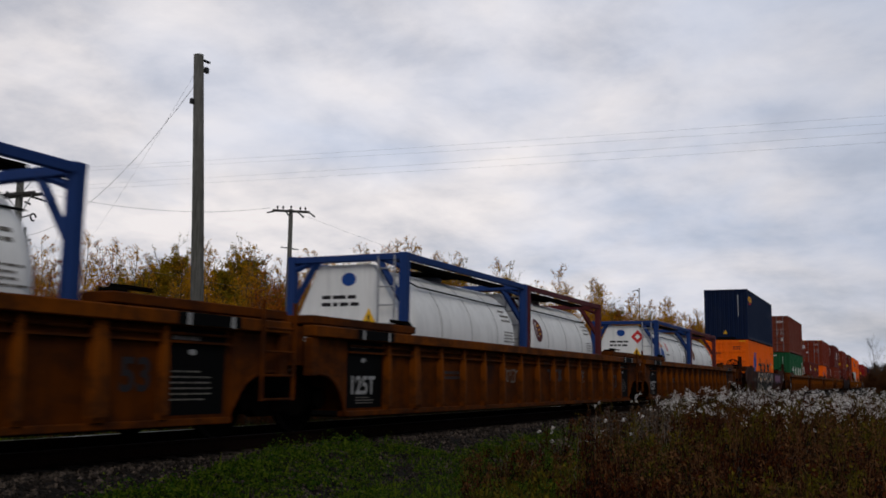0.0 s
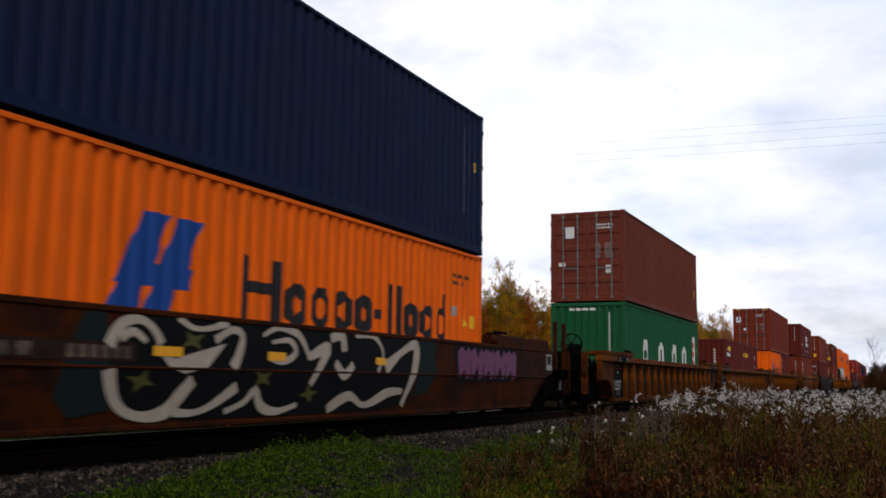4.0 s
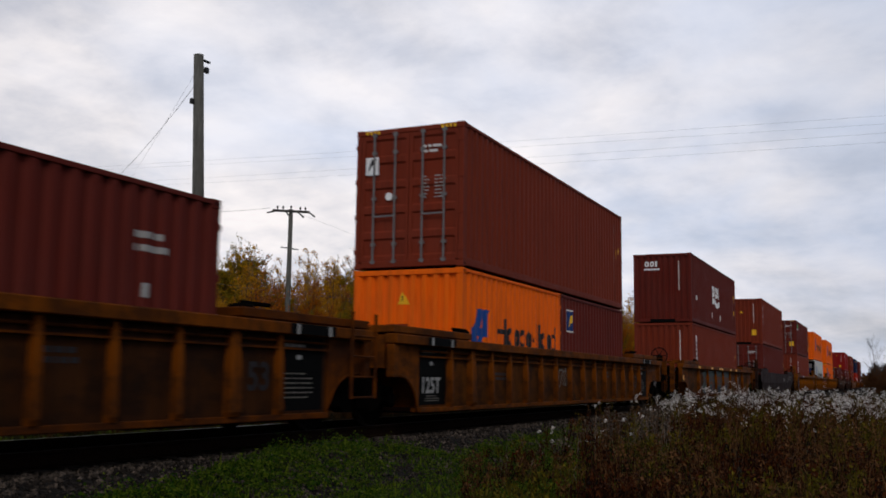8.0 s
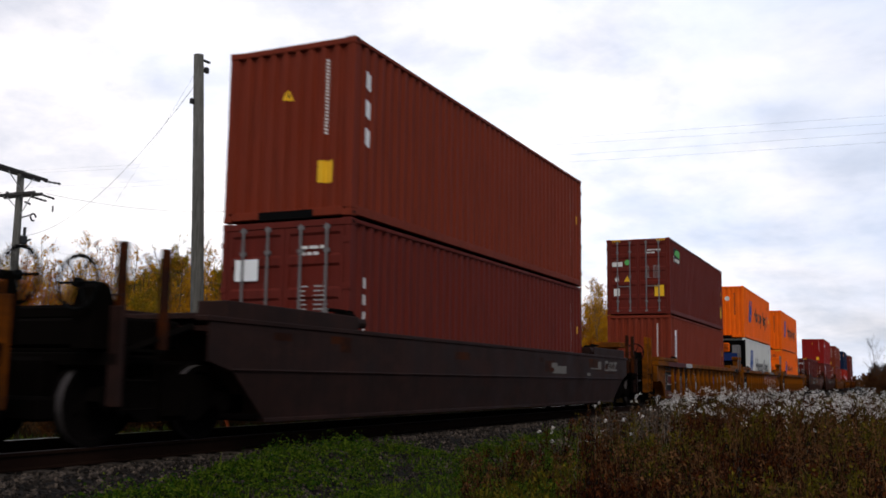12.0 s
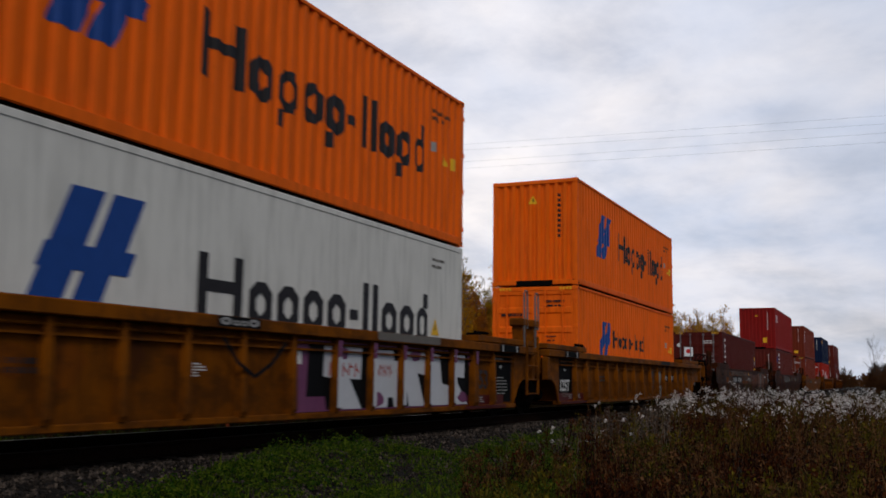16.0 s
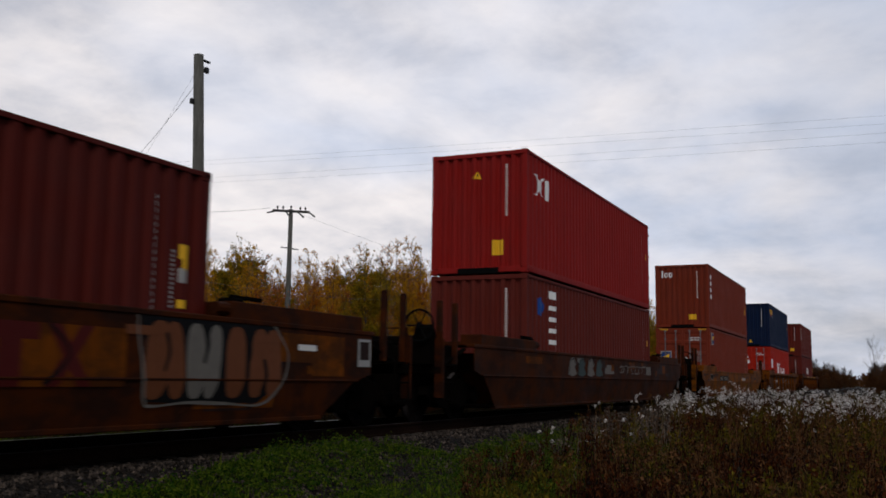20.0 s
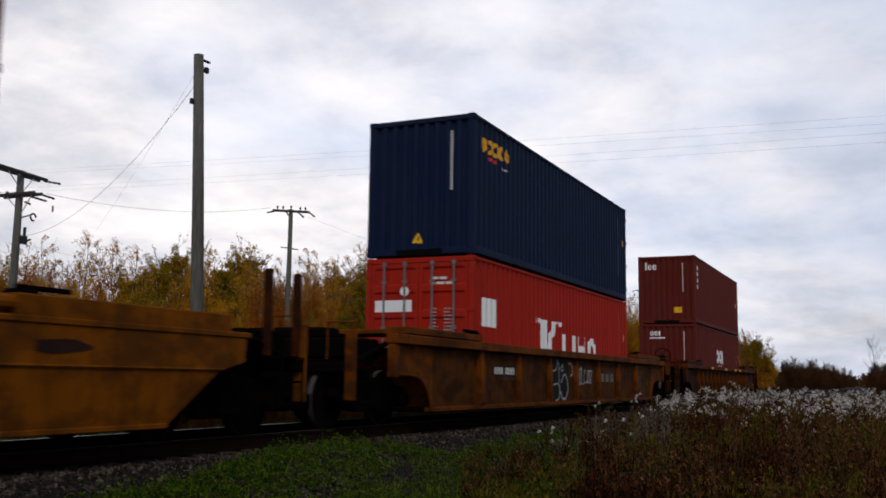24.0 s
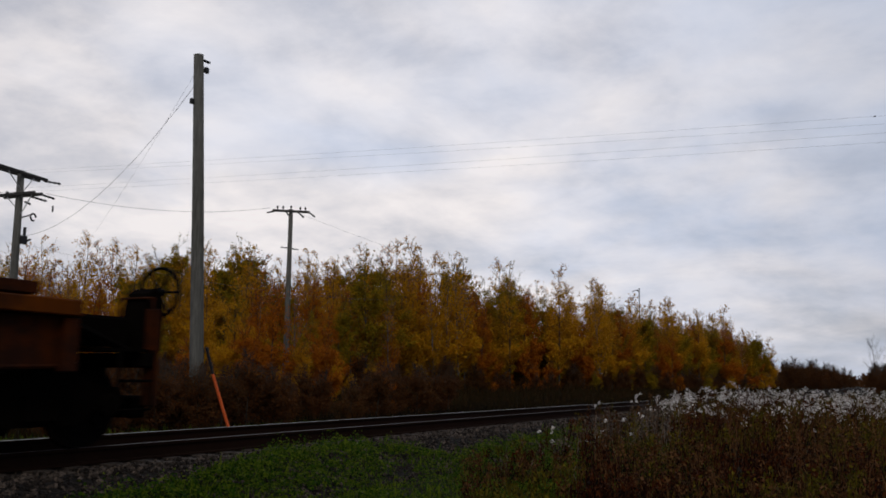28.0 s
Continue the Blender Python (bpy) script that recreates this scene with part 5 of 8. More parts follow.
def build_bed():
    s = Shape()
    prof = [(-3.15, -0.66), (-1.72, -0.205), (-1.3, -0.20), (1.3, -0.20), (1.72, -0.205), (3.15, -0.66)]
    s.prism([(TRACK_Y + a, b) for a, b in prof], "x", X_LO, X_HI)
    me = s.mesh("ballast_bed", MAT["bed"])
    tagged(new("ballast_bed", me), "bed of grey-brown crushed stone under the track", "ballast", kind="structure")


build_bed()


def build_track():
    t = thing("railway_track", pose(0, TRACK_Y, 0), "rusty steel rails on dark wooden ties", "railway track", kind="structure")
    foot = [(-0.076, -0.178), (0.076, -0.178), (0.076, -0.166), (0.012, -0.150), (0.009, -0.045), (-0.009, -0.045), (-0.012, -0.150), (-0.076, -0.166)]
    head = [(-0.009, -0.045), (0.009, -0.045), (0.036, -0.034), (0.036, -0.003), (-0.036, -0.003), (-0.036, -0.034)]
    for sy in (-1, 1):
        y = sy * 0.7535
        rail = part("rail", Shape().prism([(y + a, b) for a, b in foot], "x", X_LO, X_HI).prism([(y + a, b) for a, b in head], "x", X_LO, X_HI), MAT["rail"], t)
        part("running_surface", Shape().box(X_LO, X_HI, y - 0.030, y + 0.030, -0.003, 0.0), MAT["railhead" if sy > 0 else "dull_head"], rail, "wheel-polished top of the rail" if sy > 0 else "dull worn top of the rail")
    return t


TRACK = build_track()


def build_stones():
    """Loose ballast on the shoulder that the camera looks at."""
    rng = np.random.default_rng(5)
    base = np.array([(1, 0, 0), (-1, 0, 0), (0, 1, 0), (0, -1, 0), (0, 0, 1), (0, 0, -1), (0.6, 0.6, 0.6), (-0.6, 0.6, -0.5)], float)[:6]
    faces = [(0, 2, 4), (2, 1, 4), (1, 3, 4), (3, 0, 4), (2, 0, 5), (1, 2, 5), (3, 1, 5), (0, 3, 5)]
    v, f = [], []
    n = 19000
    for i in range(n):
        if i < 15000:
            x = 4.5 + 28 * rng.random() ** 1.7
            y = TRACK_Y - 1.0 - 2.3 * rng.random()
        else:
            x = 4.5 + 26 * rng.random() ** 1.3
            y = TRACK_Y - 0.7 + 1.4 * rng.random()
        z = float(np.interp(TRACK_Y - y, [1.3, 1.72, 3.15], [-0.20, -0.205, -0.66]))
        size = 0.014 + 0.026 * rng.random() ** 1.4 * (1.25 if x > 14 else 1.0)
        q = base * (size * rng.uniform(0.6, 1.25, (6, 3)))
        a = rng.uniform(0, 6.28, 3)
        c, s_ = np.cos(a), np.sin(a)
        rot = np.array([[c[0], -s_[0], 0], [s_[0], c[0], 0], [0, 0, 1]]) @ np.array([[1, 0, 0], [0, c[1], -s_[1]], [0, s_[1], c[1]]])
        k = len(v)
        v += [tuple(p) for p in (q @ rot.T + (x, y, z + size * 0.25))]
        f += [(k + a_, k + b_, k + c_) for a_, b_, c_ in faces]
    me = bpy.data.meshes.new("ballast_stones")
    me.from_pydata(v, [], f)
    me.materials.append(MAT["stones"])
    tagged(new("ballast_stones", me), "loose grey and brown crushed stones beside the rail", "gravel", kind="stuff")


build_stones()


# ---- grass and weeds ----
def blades(name, mat, spots, label):
    """spots: x, y, z, height, width, lean x, lean y for each blade."""
    s = np.asarray(spots)
    n = len(s)
    ang = np.random.default_rng(9).uniform(0, math.pi, n)
    dx, dy = np.cos(ang) * s[:, 4] / 2, np.sin(ang) * s[:, 4] / 2
    v = np.zeros((n, 5, 3))
    v[:, 0] = np.stack([s[:, 0] - dx, s[:, 1] - dy, s[:, 2]], 1)
    v[:, 1] = np.stack([s[:, 0] + dx, s[:, 1] + dy, s[:, 2]], 1)
    mx, my = s[:, 0] + s[:, 5] * 0.35, s[:, 1] + s[:, 6] * 0.35
    v[:, 2] = np.stack([mx + dx * 0.8, my + dy * 0.8, s[:, 2] + s[:, 3] * 0.6], 1)
    v[:, 3] = np.stack([mx - dx * 0.8, my - dy * 0.8, s[:, 2] + s[:, 3] * 0.6], 1)
    v[:, 4] = np.stack([s[:, 0] + s[:, 5], s[:, 1] + s[:, 6], s[:, 2] + s[:, 3]], 1)
    f = []
    for i in range(n):
        k = 5 * i
        f += [(k, k + 1, k + 2, k + 3), (k + 3, k + 2, k + 4)]
    me = bpy.data.meshes.new(name)
    me.from_pydata(v.reshape(-1, 3).tolist(), [], f)
    me.materials.append(mat)
    return tagged(new(name, me), label, "grass", kind="stuff")


def verge(x):
    """Where the gravel gives way to grass, along the near side of the track."""
    return float(np.interp(x, [4, 6.0, 7.0, 8.0, 9.6, 10.6, 12.8, 14.0, 17.0, 22.0, 32.0], [5.6, 6.3, 6.5, 6.62, 6.9, 7.2, 7.2, 6.3, 6.45, 6.7, 6.9]))


def surface(x, y):
    d = abs(y - TRACK_Y)
    return max(lie(x, y), float(np.interp(d, [1.72, 3.15], [-0.205, -0.66])) if d < 3.15 else -9)


def build_grass():
    rng = np.random.default_rng(21)
    spots, lv, lf = [], [], []
    while len(spots) < 40000:
        x = 5.5 + 17 * rng.random() ** 1.5
        e = verge(x) + 0.22 * noise.noise(Vector((x * 1.9, 3.0, 0.0)))
        y = e + 0.10 - 5.2 * rng.random() ** 1.25
        tuft = noise.noise(Vector((x * 1.3, y * 1.3, 2.0))) + 0.6 * noise.noise(Vector((x * 3.1, y * 3.1, 5.0)))
        if tuft < -0.62 + 0.5 * rng.random() or y < 0.19 * x - 0.4:
            continue
        mound = 0.16 * max(0.0, tuft) * rng.random()
        h = 0.025 + 0.050 * rng.random() + (0.14 if rng.random() < 0.02 else 0.0)
        spots.append((x, y, surface(x, y) - 0.02 + mound, h, rng.uniform(0.010, 0.026), rng.normal(0, 0.045), rng.normal(0, 0.045)))
    blades("green_grass", MAT["grass"], spots, "lush green grass along the edge of the gravel")
    # low leafy plants in rounded cushions between the blades
    for _ in range(900):
        x = 6.0 + 14 * rng.random() ** 1.4
        y = verge(x) + 0.05 - 4.2 * rng.random() ** 1.5
        if y < 0.23 * x - 0.3:
            continue
        r, top = rng.uniform(0.08, 0.30), 0.04 + 0.24 * rng.random() ** 1.8
        z = surface(x, y)
        for _ in range(int(230 * r + 24)):
            w, q = rng.uniform(0, 6.28), math.sqrt(rng.random())
            p = np.array((x + r * q * math.cos(w), y + r * q * math.sin(w), z + top * (1 - q * q) * rng.uniform(0.45, 1.0) + 0.015))
            a = rng.normal(0, 1, 3) * (1, 1, 0.5)
            a /= np.linalg.norm(a)
            b = np.cross(a, rng.normal(0, 1, 3))
            b /= np.linalg.norm(b)
            g = rng.uniform(0.010, 0.024)
            k = len(lv)
            lv += [tuple(p - g * a), tuple(p + 0.6 * g * b), tuple(p + g * a), tuple(p - 0.6 * g * b)]
            lf.append((k, k + 1, k + 2, k + 3))
    me = bpy.data.meshes.new("leafy_groundcover")
    me.from_pydata(lv, [], lf)
    me.materials.append(MAT["grass"])
    tagged(new("leafy_groundcover", me), "low green leafy plants among the grass", "groundcover", kind="stuff")
    dry = []
    while len(dry) < 30000:
        x = 8.5 + 44 * rng.random() ** 1.9
        y = 0.44 * x - (0.62 * x + 2) * rng.random()
        if y > verge(x) - 0.25:
            continue
        tuft = noise.noise(Vector((x * 0.9, y * 0.9, 12.0)))
        if y > 0.30 * x and tuft + 0.5 * rng.random() < 0.15:
            continue
        h = rng.uniform(0.10, 0.42) * (1 + 0.5 * tuft) * (0.55 if y > 0.3 * x else 1.0)
        dry.append((x, y, surface(x, y) - 0.01, h, rng.uniform(0.006, 0.014) * (1 + x / 40), rng.normal(0, h * 0.35), rng.normal(0, h * 0.35)))
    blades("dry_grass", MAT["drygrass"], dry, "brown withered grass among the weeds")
    far = []
    while len(far) < 42000:
        x = 4 + 110 * rng.random() ** 1.5
        y = TRACK_Y + 2.9 + (2 + 0.22 * x) * rng.random() ** 1.2
        tuft = noise.noise(Vector((x * 0.5, y * 0.5, 22.0)))
        h = rng.uniform(0.12, 0.42) * (1 + 0.5 * tuft)
        far.append((x, y, surface(x, y) - 0.01, h, rng.uniform(0.012, 0.022) * (1 + x / 60), rng.normal(0, h * 0.35), rng.normal(0, h * 0.35)))
    green = lambda p: p[1] < TRACK_Y + 5.6 - 0.06 * p[0] and p[0] < 34
    cut = [p for p in far if green(p)]
    rest = [p for p in far if not green(p)]
    blades("verge_grass", MAT["grass"], cut, "green grass on the far side of the rails")
    brush = []
    while len(brush) < 75000:
        x = 10 + 165 * rng.random() ** 1.5
        back = float(np.interp(x, [12, 40, 63, 88, 125, 163], [37, 39, 37, 31, 25, 21]))
        u = rng.random() ** 0.75
        front = TRACK_Y + float(np.interp(x, [10, 18, 34, 60], [6.4, 5.8, 4.8, 4.3]))
        y = front + (back - front) * u
        clump = noise.noise(Vector((x * 0.25, y * 0.25, 70.0)))
        tallness = noise.noise(Vector((x * 0.11, y * 0.3, 81.0)))
        h = rng.uniform(0.12, 0.42) * (1 + 0.8 * clump) + (0.9 + 1.3 * tallness) * u * rng.random() ** 2.5
        brush.append((x, y, surface(x, y) - 0.01, h, rng.uniform(0.02, 0.04) * (1 + x / 80), rng.normal(0, h * 0.2), rng.normal(0, h * 0.2)))
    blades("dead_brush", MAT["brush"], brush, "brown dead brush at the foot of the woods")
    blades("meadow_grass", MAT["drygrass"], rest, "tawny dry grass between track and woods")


build_grass()


def build_weeds():
    """Withered goldenrod and fireweed: brown stems, many with white seed heads."""
    rng = np.random.default_rng(33)
    fv, ff = [], []
    kinds = {"stem": ([], []), "olive_weed": ([], []), "russet_weed": ([], []), "pale_weed": ([], [])}

    def blade(v, f, p, size):
        b = np.array((rng.normal(0, 0.45), rng.normal(0, 0.45), 1.0))
        w = rng.uniform(0, 6.28)
        a = np.array((math.cos(w), math.sin(w), 0.0)) * size * 0.42
        k = len(v)
        e = p + b * size * 4.2
        v += [tuple(p - a * 0.4), tuple(p + a * 0.4), tuple((p + e) / 2 + a), tuple(e), tuple((p + e) / 2 - a)]
        f.append((k, k + 1, k + 2, k + 3, k + 4))

    def quad(v, f, p, size, stretch=1.0):
        a = rng.normal(0, 1, 3)
        a /= np.linalg.norm(a)
        b = np.cross(a, rng.normal(0, 1, 3))
        b /= np.linalg.norm(b)
        k = len(v)
        v += [tuple(p + size * (-a - b * stretch)), tuple(p + size * (a - b * stretch)), tuple(p + size * (a + b * stretch)), tuple(p + size * (-a + b * stretch))]
        f.append((k, k + 1, k + 2, k + 3))

    made = 0
    while made < 3400:
        x = 9.5 + 40 * rng.random() ** 1.45
        y = 0.44 * x - (0.56 * x + 2.2) * rng.random()
        if y > verge(x) - 0.4:
            continue
        bearing = y / x
        tall = float(np.interp(bearing, [0.0, 0.17, 0.23, 0.30, 0.36, 0.44], [1.0, 1.0, 0.86, 0.74, 0.45, 0.30]))
        if bearing > 0.30 and rng.random() < 0.45:
            continue
        reach = float(np.interp(x, [9.5, 13, 18, 50], [0.66, 0.80, 1.08, 1.20]))
        clump = noise.noise(Vector((x * 0.5, y * 0.5, 40.0)))
        h = reach * tall * rng.uniform(0.72, 1.0) * (1 + 0.16 * clump)
        g = np.array((x, y, surface(x, y) - 0.02))
        lean = rng.normal(0, 0.10, 2)
        r = 0.004 + 0.005 * rng.random() + x * 0.00012
        hue = noise.noise(Vector((x * 0.45, y * 0.9, 90.0))) + 0.5 * (rng.random() - 0.5)
        dead = 0.20 < bearing < 0.36 and x > 15 and rng.random() < 0.45
        sv, sf = kinds["pale_weed" if dead else "olive_weed" if hue > 0.16 else "russet_weed" if hue < -0.14 else "stem"]
        k = len(sv)
        pts = [g + np.array((lean[0] * q * q * h, lean[1] * q * q * h, q * h)) for q in (0, 0.5, 1.0)]
        for i, p in enumerate(pts):
            for s in range(3):
                w = 2.1 * s
                rr = r * (1 - 0.3 * i)
                sv.append((p[0] + rr * math.cos(w), p[1] + rr * math.sin(w), p[2]))
        for i in range(2):
            for s in range(3):
                sf.append((k + 3 * i + s, k + 3 * i + (s + 1) % 3, k + 3 * i + 3 + (s + 1) % 3, k + 3 * i + 3 + s))
        for _ in range(8 if dead else 20):
            q = rng.uniform(0.15, 0.95)
            p = g + np.array((lean[0] * q * q * h + rng.normal(0, 0.035), lean[1] * q * q * h + rng.normal(0, 0.035), q * h))
            blade(sv, sf, p, rng.uniform(0.010, 0.022))
        share = float(np.interp(bearing, [0.0, 0.17, 0.20, 0.225, 0.27, 0.33], [0.26, 0.26, 0.24, 0.09, 0.05, 0.02]))
        white = x > (20 if bearing < 0.23 else 14) and rng.random() < share * (1 + 2.2 * clump)
        top = pts[-1]
        if white:
            big = 1.0 if bearing < 0.23 else 0.6
            for _ in range(int(rng.integers(2, 6) * big)):
                c = top + np.array((rng.normal(0, 0.11), rng.normal(0, 0.11), 0.05 - abs(rng.normal(0, 0.15))))
                ball = rng.uniform(0.022, 0.044) * big
                for _ in range(13):
                    quad(fv, ff, c + rng.normal(0, 1, 3) * ball * (1, 1, 0.9), rng.uniform(0.008, 0.017))
        else:
            for _ in range(14):
                quad(sv, sf, top + rng.normal(0, 1, 3) * (0.04, 0.04, 0.07) - (0, 0, 0.08), rng.uniform(0.006, 0.013), 1.6)
        made += 1
    for _ in range(26):
        x = 10.5 + 6.0 * rng.random()
        y = x * rng.uniform(0.30, 0.50)
        if y > verge(x) - 0.3:
            continue
        sv, sf = kinds["pale_weed"]
        g, h = np.array((x, y, surface(x, y))), rng.uniform(0.28, 0.50)
        lean = rng.normal(0, 0.06, 2)
        for q in np.linspace(0.05, 1.0, 16):
            p = g + np.array((lean[0] * q, lean[1] * q, q * h))
            blade(sv, sf, p, 0.008 if q < 0.6 else 0.012)
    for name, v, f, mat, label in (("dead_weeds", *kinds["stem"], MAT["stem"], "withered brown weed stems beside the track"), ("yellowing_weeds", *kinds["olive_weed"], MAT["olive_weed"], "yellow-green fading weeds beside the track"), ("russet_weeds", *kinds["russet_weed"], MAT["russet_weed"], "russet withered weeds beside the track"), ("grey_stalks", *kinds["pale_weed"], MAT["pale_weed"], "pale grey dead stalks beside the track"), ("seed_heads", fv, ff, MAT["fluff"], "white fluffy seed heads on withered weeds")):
        me = bpy.data.meshes.new(name)
        me.from_pydata(v, [], f)
        me.materials.append(mat)
        tagged(new(name, me), label, "weeds", kind="stuff")


build_weeds()


# ---- trees ----
def tree(name, seed, h, crown_mat, bark, leafiness, spread, label, leaf=0.125, bare_top=0.3, category="tree", low=0.12):
    """A young tree: tapered trunk, rising limbs with twigs, leaves along them. Returned at the origin."""
    rng = np.random.default_rng(seed)
    t = thing(name, Matrix(), label, category, "trees of the wood")
    s = Shape()
    bend = rng.normal(0, 0.02 * h, (2, 2))
    axis = lambda q: Vector((bend[0, 0] * q + bend[1, 0] * q * q, bend[0, 1] * q + bend[1, 1] * q * q, q * h))
    qs = [0, 0.15, 0.35, 0.55, 0.75, 0.9, 1.0]
    r0 = 0.0075 * h + 0.012
    s.tube([axis(q) - Vector((0, 0, 0.1 if q == 0 else 0)) for q in qs], [r0 * (1 - 0.9 * q) for q in qs], 6)
    twigs = []
    for k in range(44):
        q = rng.uniform(low, 0.95) if k < 30 else rng.uniform(0.5, 0.97)
        w = rng.uniform(0, 6.28)
        l = spread * h * (1.05 - q) ** 0.6 * rng.uniform(0.45, 1.0) + 0.15
        rise = rng.uniform(0.5, 2.2)
        d = Vector((math.cos(w), math.sin(w), rise)).normalized()
        a = axis(q)
        mid, tip = a + d * l * 0.5, a + d * l + Vector((0, 0, 0.22 * l))
        s.tube([a, mid, tip], [r0 * 0.35 * (1.05 - q), r0 * 0.22 * (1.05 - q) + 0.004, 0.006], 3, False)
        twigs.append((a, tip, tip.z / h))
        for _ in range(4):
            u = rng.uniform(0.3, 0.98)
            p = a.lerp(tip, u)
            d2 = (d + Vector(rng.normal(0, 0.5, 3)) + Vector((0, 0, 0.35))).normalized()
            e = p + d2 * l * rng.uniform(0.25, 0.6)
            s.tube([p, e], [0.010, 0.005], 3, False)
            twigs.append((p, e, e.z / h))
    part("trunk", s, MAT[bark], t)
    v, f = [], []
    n = int(leafiness * 3.0)
    tries = 0
    full = rng.random(len(twigs)) ** 1.2
    while len(f) < n and tries < 40 * n:
        tries += 1
        pick = int(rng.integers(len(twigs)))
        a, b, q = twigs[pick]
        if rng.random() > 0.12 + full[pick]:
            continue
        thin = (q - (1 - bare_top)) / bare_top
        if thin > -0.35 and rng.random() > float(np.interp(thin, [-0.35, 0.0, 0.35, 0.7, 1.0], [0.95, 0.6, 0.25, 0.08, 0.03])):
            continue
        p = np.array(a.lerp(b, rng.uniform(0.15, 1.0))) + rng.normal(0, 0.08 + 0.018 * h * max(0.0, 1 - q), 3)
        if p[2] < 0.05:
            continue
        x1 = rng.normal(0, 1, 3)
        x1 /= np.linalg.norm(x1)
        y1 = np.cross(x1, rng.normal(0, 1, 3))
        y1 /= np.linalg.norm(y1)
        z = leaf * rng.uniform(0.5, 1.1) * (0.75 if thin > 0 else 1.0)
        k = len(v)
        v += [tuple(p - z * x1), tuple(p + z * 0.8 * y1), tuple(p + z * x1 - z * 0.4 * y1)]
        f.append((k, k + 1, k + 2))
    me = bpy.data.meshes.new("crown")
    me.from_pydata(v, [], f)
    me.materials.append(MAT[crown_mat])
    o = new("crown", me)
    o.parent = t
    return t


# the wood's edge: x, y and height of the trees there
EDGE = [(14, 41, 8.0), (30, 41.5, 8.3), (40, 41, 8.9), (52, 40.5, 10.2), (63, 40, 11.2), (76, 37.5, 13.0), (88, 34, 13.2), (105, 30.5, 12.6), (125, 27, 12.2), (145, 24.5, 12.2), (163, 22.3, 12.6), (178, 21, 10.5), (188, 20.5, 7.0)]


def on_edge(s):
    i = min(int(s), len(EDGE) - 2)
    u = s - i
    return [EDGE[i][k] * (1 - u) + EDGE[i + 1][k] * u for k in range(3)]


def build_wood():
    rnd = random.Random(77)
    protos = [
        (tree("aspen", 1, 10, "gold", "bark", 2300, 0.30, "young aspen with thin golden leaves and a bare top", bare_top=0.50), 10),
        (tree("aspen", 2, 10, "orange_leaf", "bark", 2500, 0.32, "young aspen with orange-brown autumn leaves", bare_top=0.38), 10),
        (tree("birch", 3, 10, "gold", "birch", 1400, 0.28, "slender pale birch, almost bare at the top", bare_top=0.48), 10),
        (tree("aspen", 4, 10, "olive", "bark", 2700, 0.31, "young aspen still olive green", bare_top=0.12), 10),
        (tree("birch", 5, 10, "orange_leaf", "birch", 900, 0.28, "bare slender birch with a few brown leaves", bare_top=0.6), 10),
        (tree("aspen", 6, 10, "olive", "bark", 2400, 0.32, "yellowing aspen with a ragged crown", bare_top=0.22), 10),
    ]
    shrubs = [
        (tree("willow_shrub", 11, 4, "orange_leaf", "bark", 1700, 0.42, "dense orange-brown willow shrub", 0.11, 0.12, "shrub", 0.02), 4),
        (tree("willow_shrub", 12, 4, "gold", "bark", 1500, 0.42, "dense golden willow shrub", 0.11, 0.12, "shrub", 0.02), 4),
        (tree("dogwood_shrub", 14, 4, "rustbush", "bark", 1700, 0.42, "dark russet dogwood shrub at the edge of the wood", 0.09, 0.25, "shrub", 0.02), 4),
        (tree("willow_shrub", 13, 4, "olive", "bark", 1500, 0.40, "olive brown willow shrub", 0.11, 0.15, "shrub", 0.02), 4),
    ]
    used = set()

    def plant(protos, i, x, y, h):
        p, base = protos[i]
        k = h / base
        m = pose(x, y, lie(x, y) - (0.13 * h if base < 8 else 0.0), 0, 0, rnd.uniform(0, 360)) @ Matrix.Scale(k, 4)
        if p.name not in used:
            used.add(p.name)
            p.matrix_basis = m
        else:
            copy_thing_at(p, m)

    def copy_thing_at(p, m):
        keep = p.matrix_basis.copy()
        p.matrix_basis = Matrix()
        c = copy_thing(p, m)
        p.matrix_basis = keep
        return c

    for row, (off, count, lo, hi) in enumerate(((0.5, 100, 0.66, 1.0), (4.0, 110, 0.74, 1.08), (8.5, 110, 0.80, 1.12))):
        for k in range(count):
            s = (len(EDGE) - 1) * (k + rnd.random()) / count
            x, y, h = on_edge(s)
            y += off + rnd.uniform(-1.4, 1.4)
            x += off * 0.5
            left = s < 5.5
            weights = (6.5, 4, 5, 1.6, 4, 1.8) if left else (7.5, 4, 2, 3, 0.8, 4)
            i = rnd.choices(range(6), weights)[0]
            hh = h * rnd.uniform(lo, hi) * (0.82 if i == 1 else 1.0)
            plant(protos, i, x, y, hh)
    thickets = [
        (tree("alder_thicket", 21, 7, "gold", "bark", 3600, 0.30, "dense golden thicket of young alders", 0.10, 0.35, "shrub", 0.03), 7),
        (tree("alder_thicket", 22, 7, "orange_leaf", "bark", 3600, 0.30, "dense orange thicket of young alders", 0.10, 0.35, "shrub", 0.03), 7),
        (tree("alder_thicket", 23, 7, "olive", "bark", 3200, 0.28, "dense olive thicket of young alders", 0.10, 0.3, "shrub", 0.03), 7),
    ]
    for k in range(190):
        s = (len(EDGE) - 1) * (k + rnd.random()) / 190
        x, y, h = on_edge(s)
        deep = rnd.random()
        plant(thickets, rnd.choices(range(3), (6, 4.5, 2.6))[0], x, y + 1.0 + 8.0 * deep, h * rnd.uniform(0.46, 0.78) * (0.9 + 0.22 * deep))
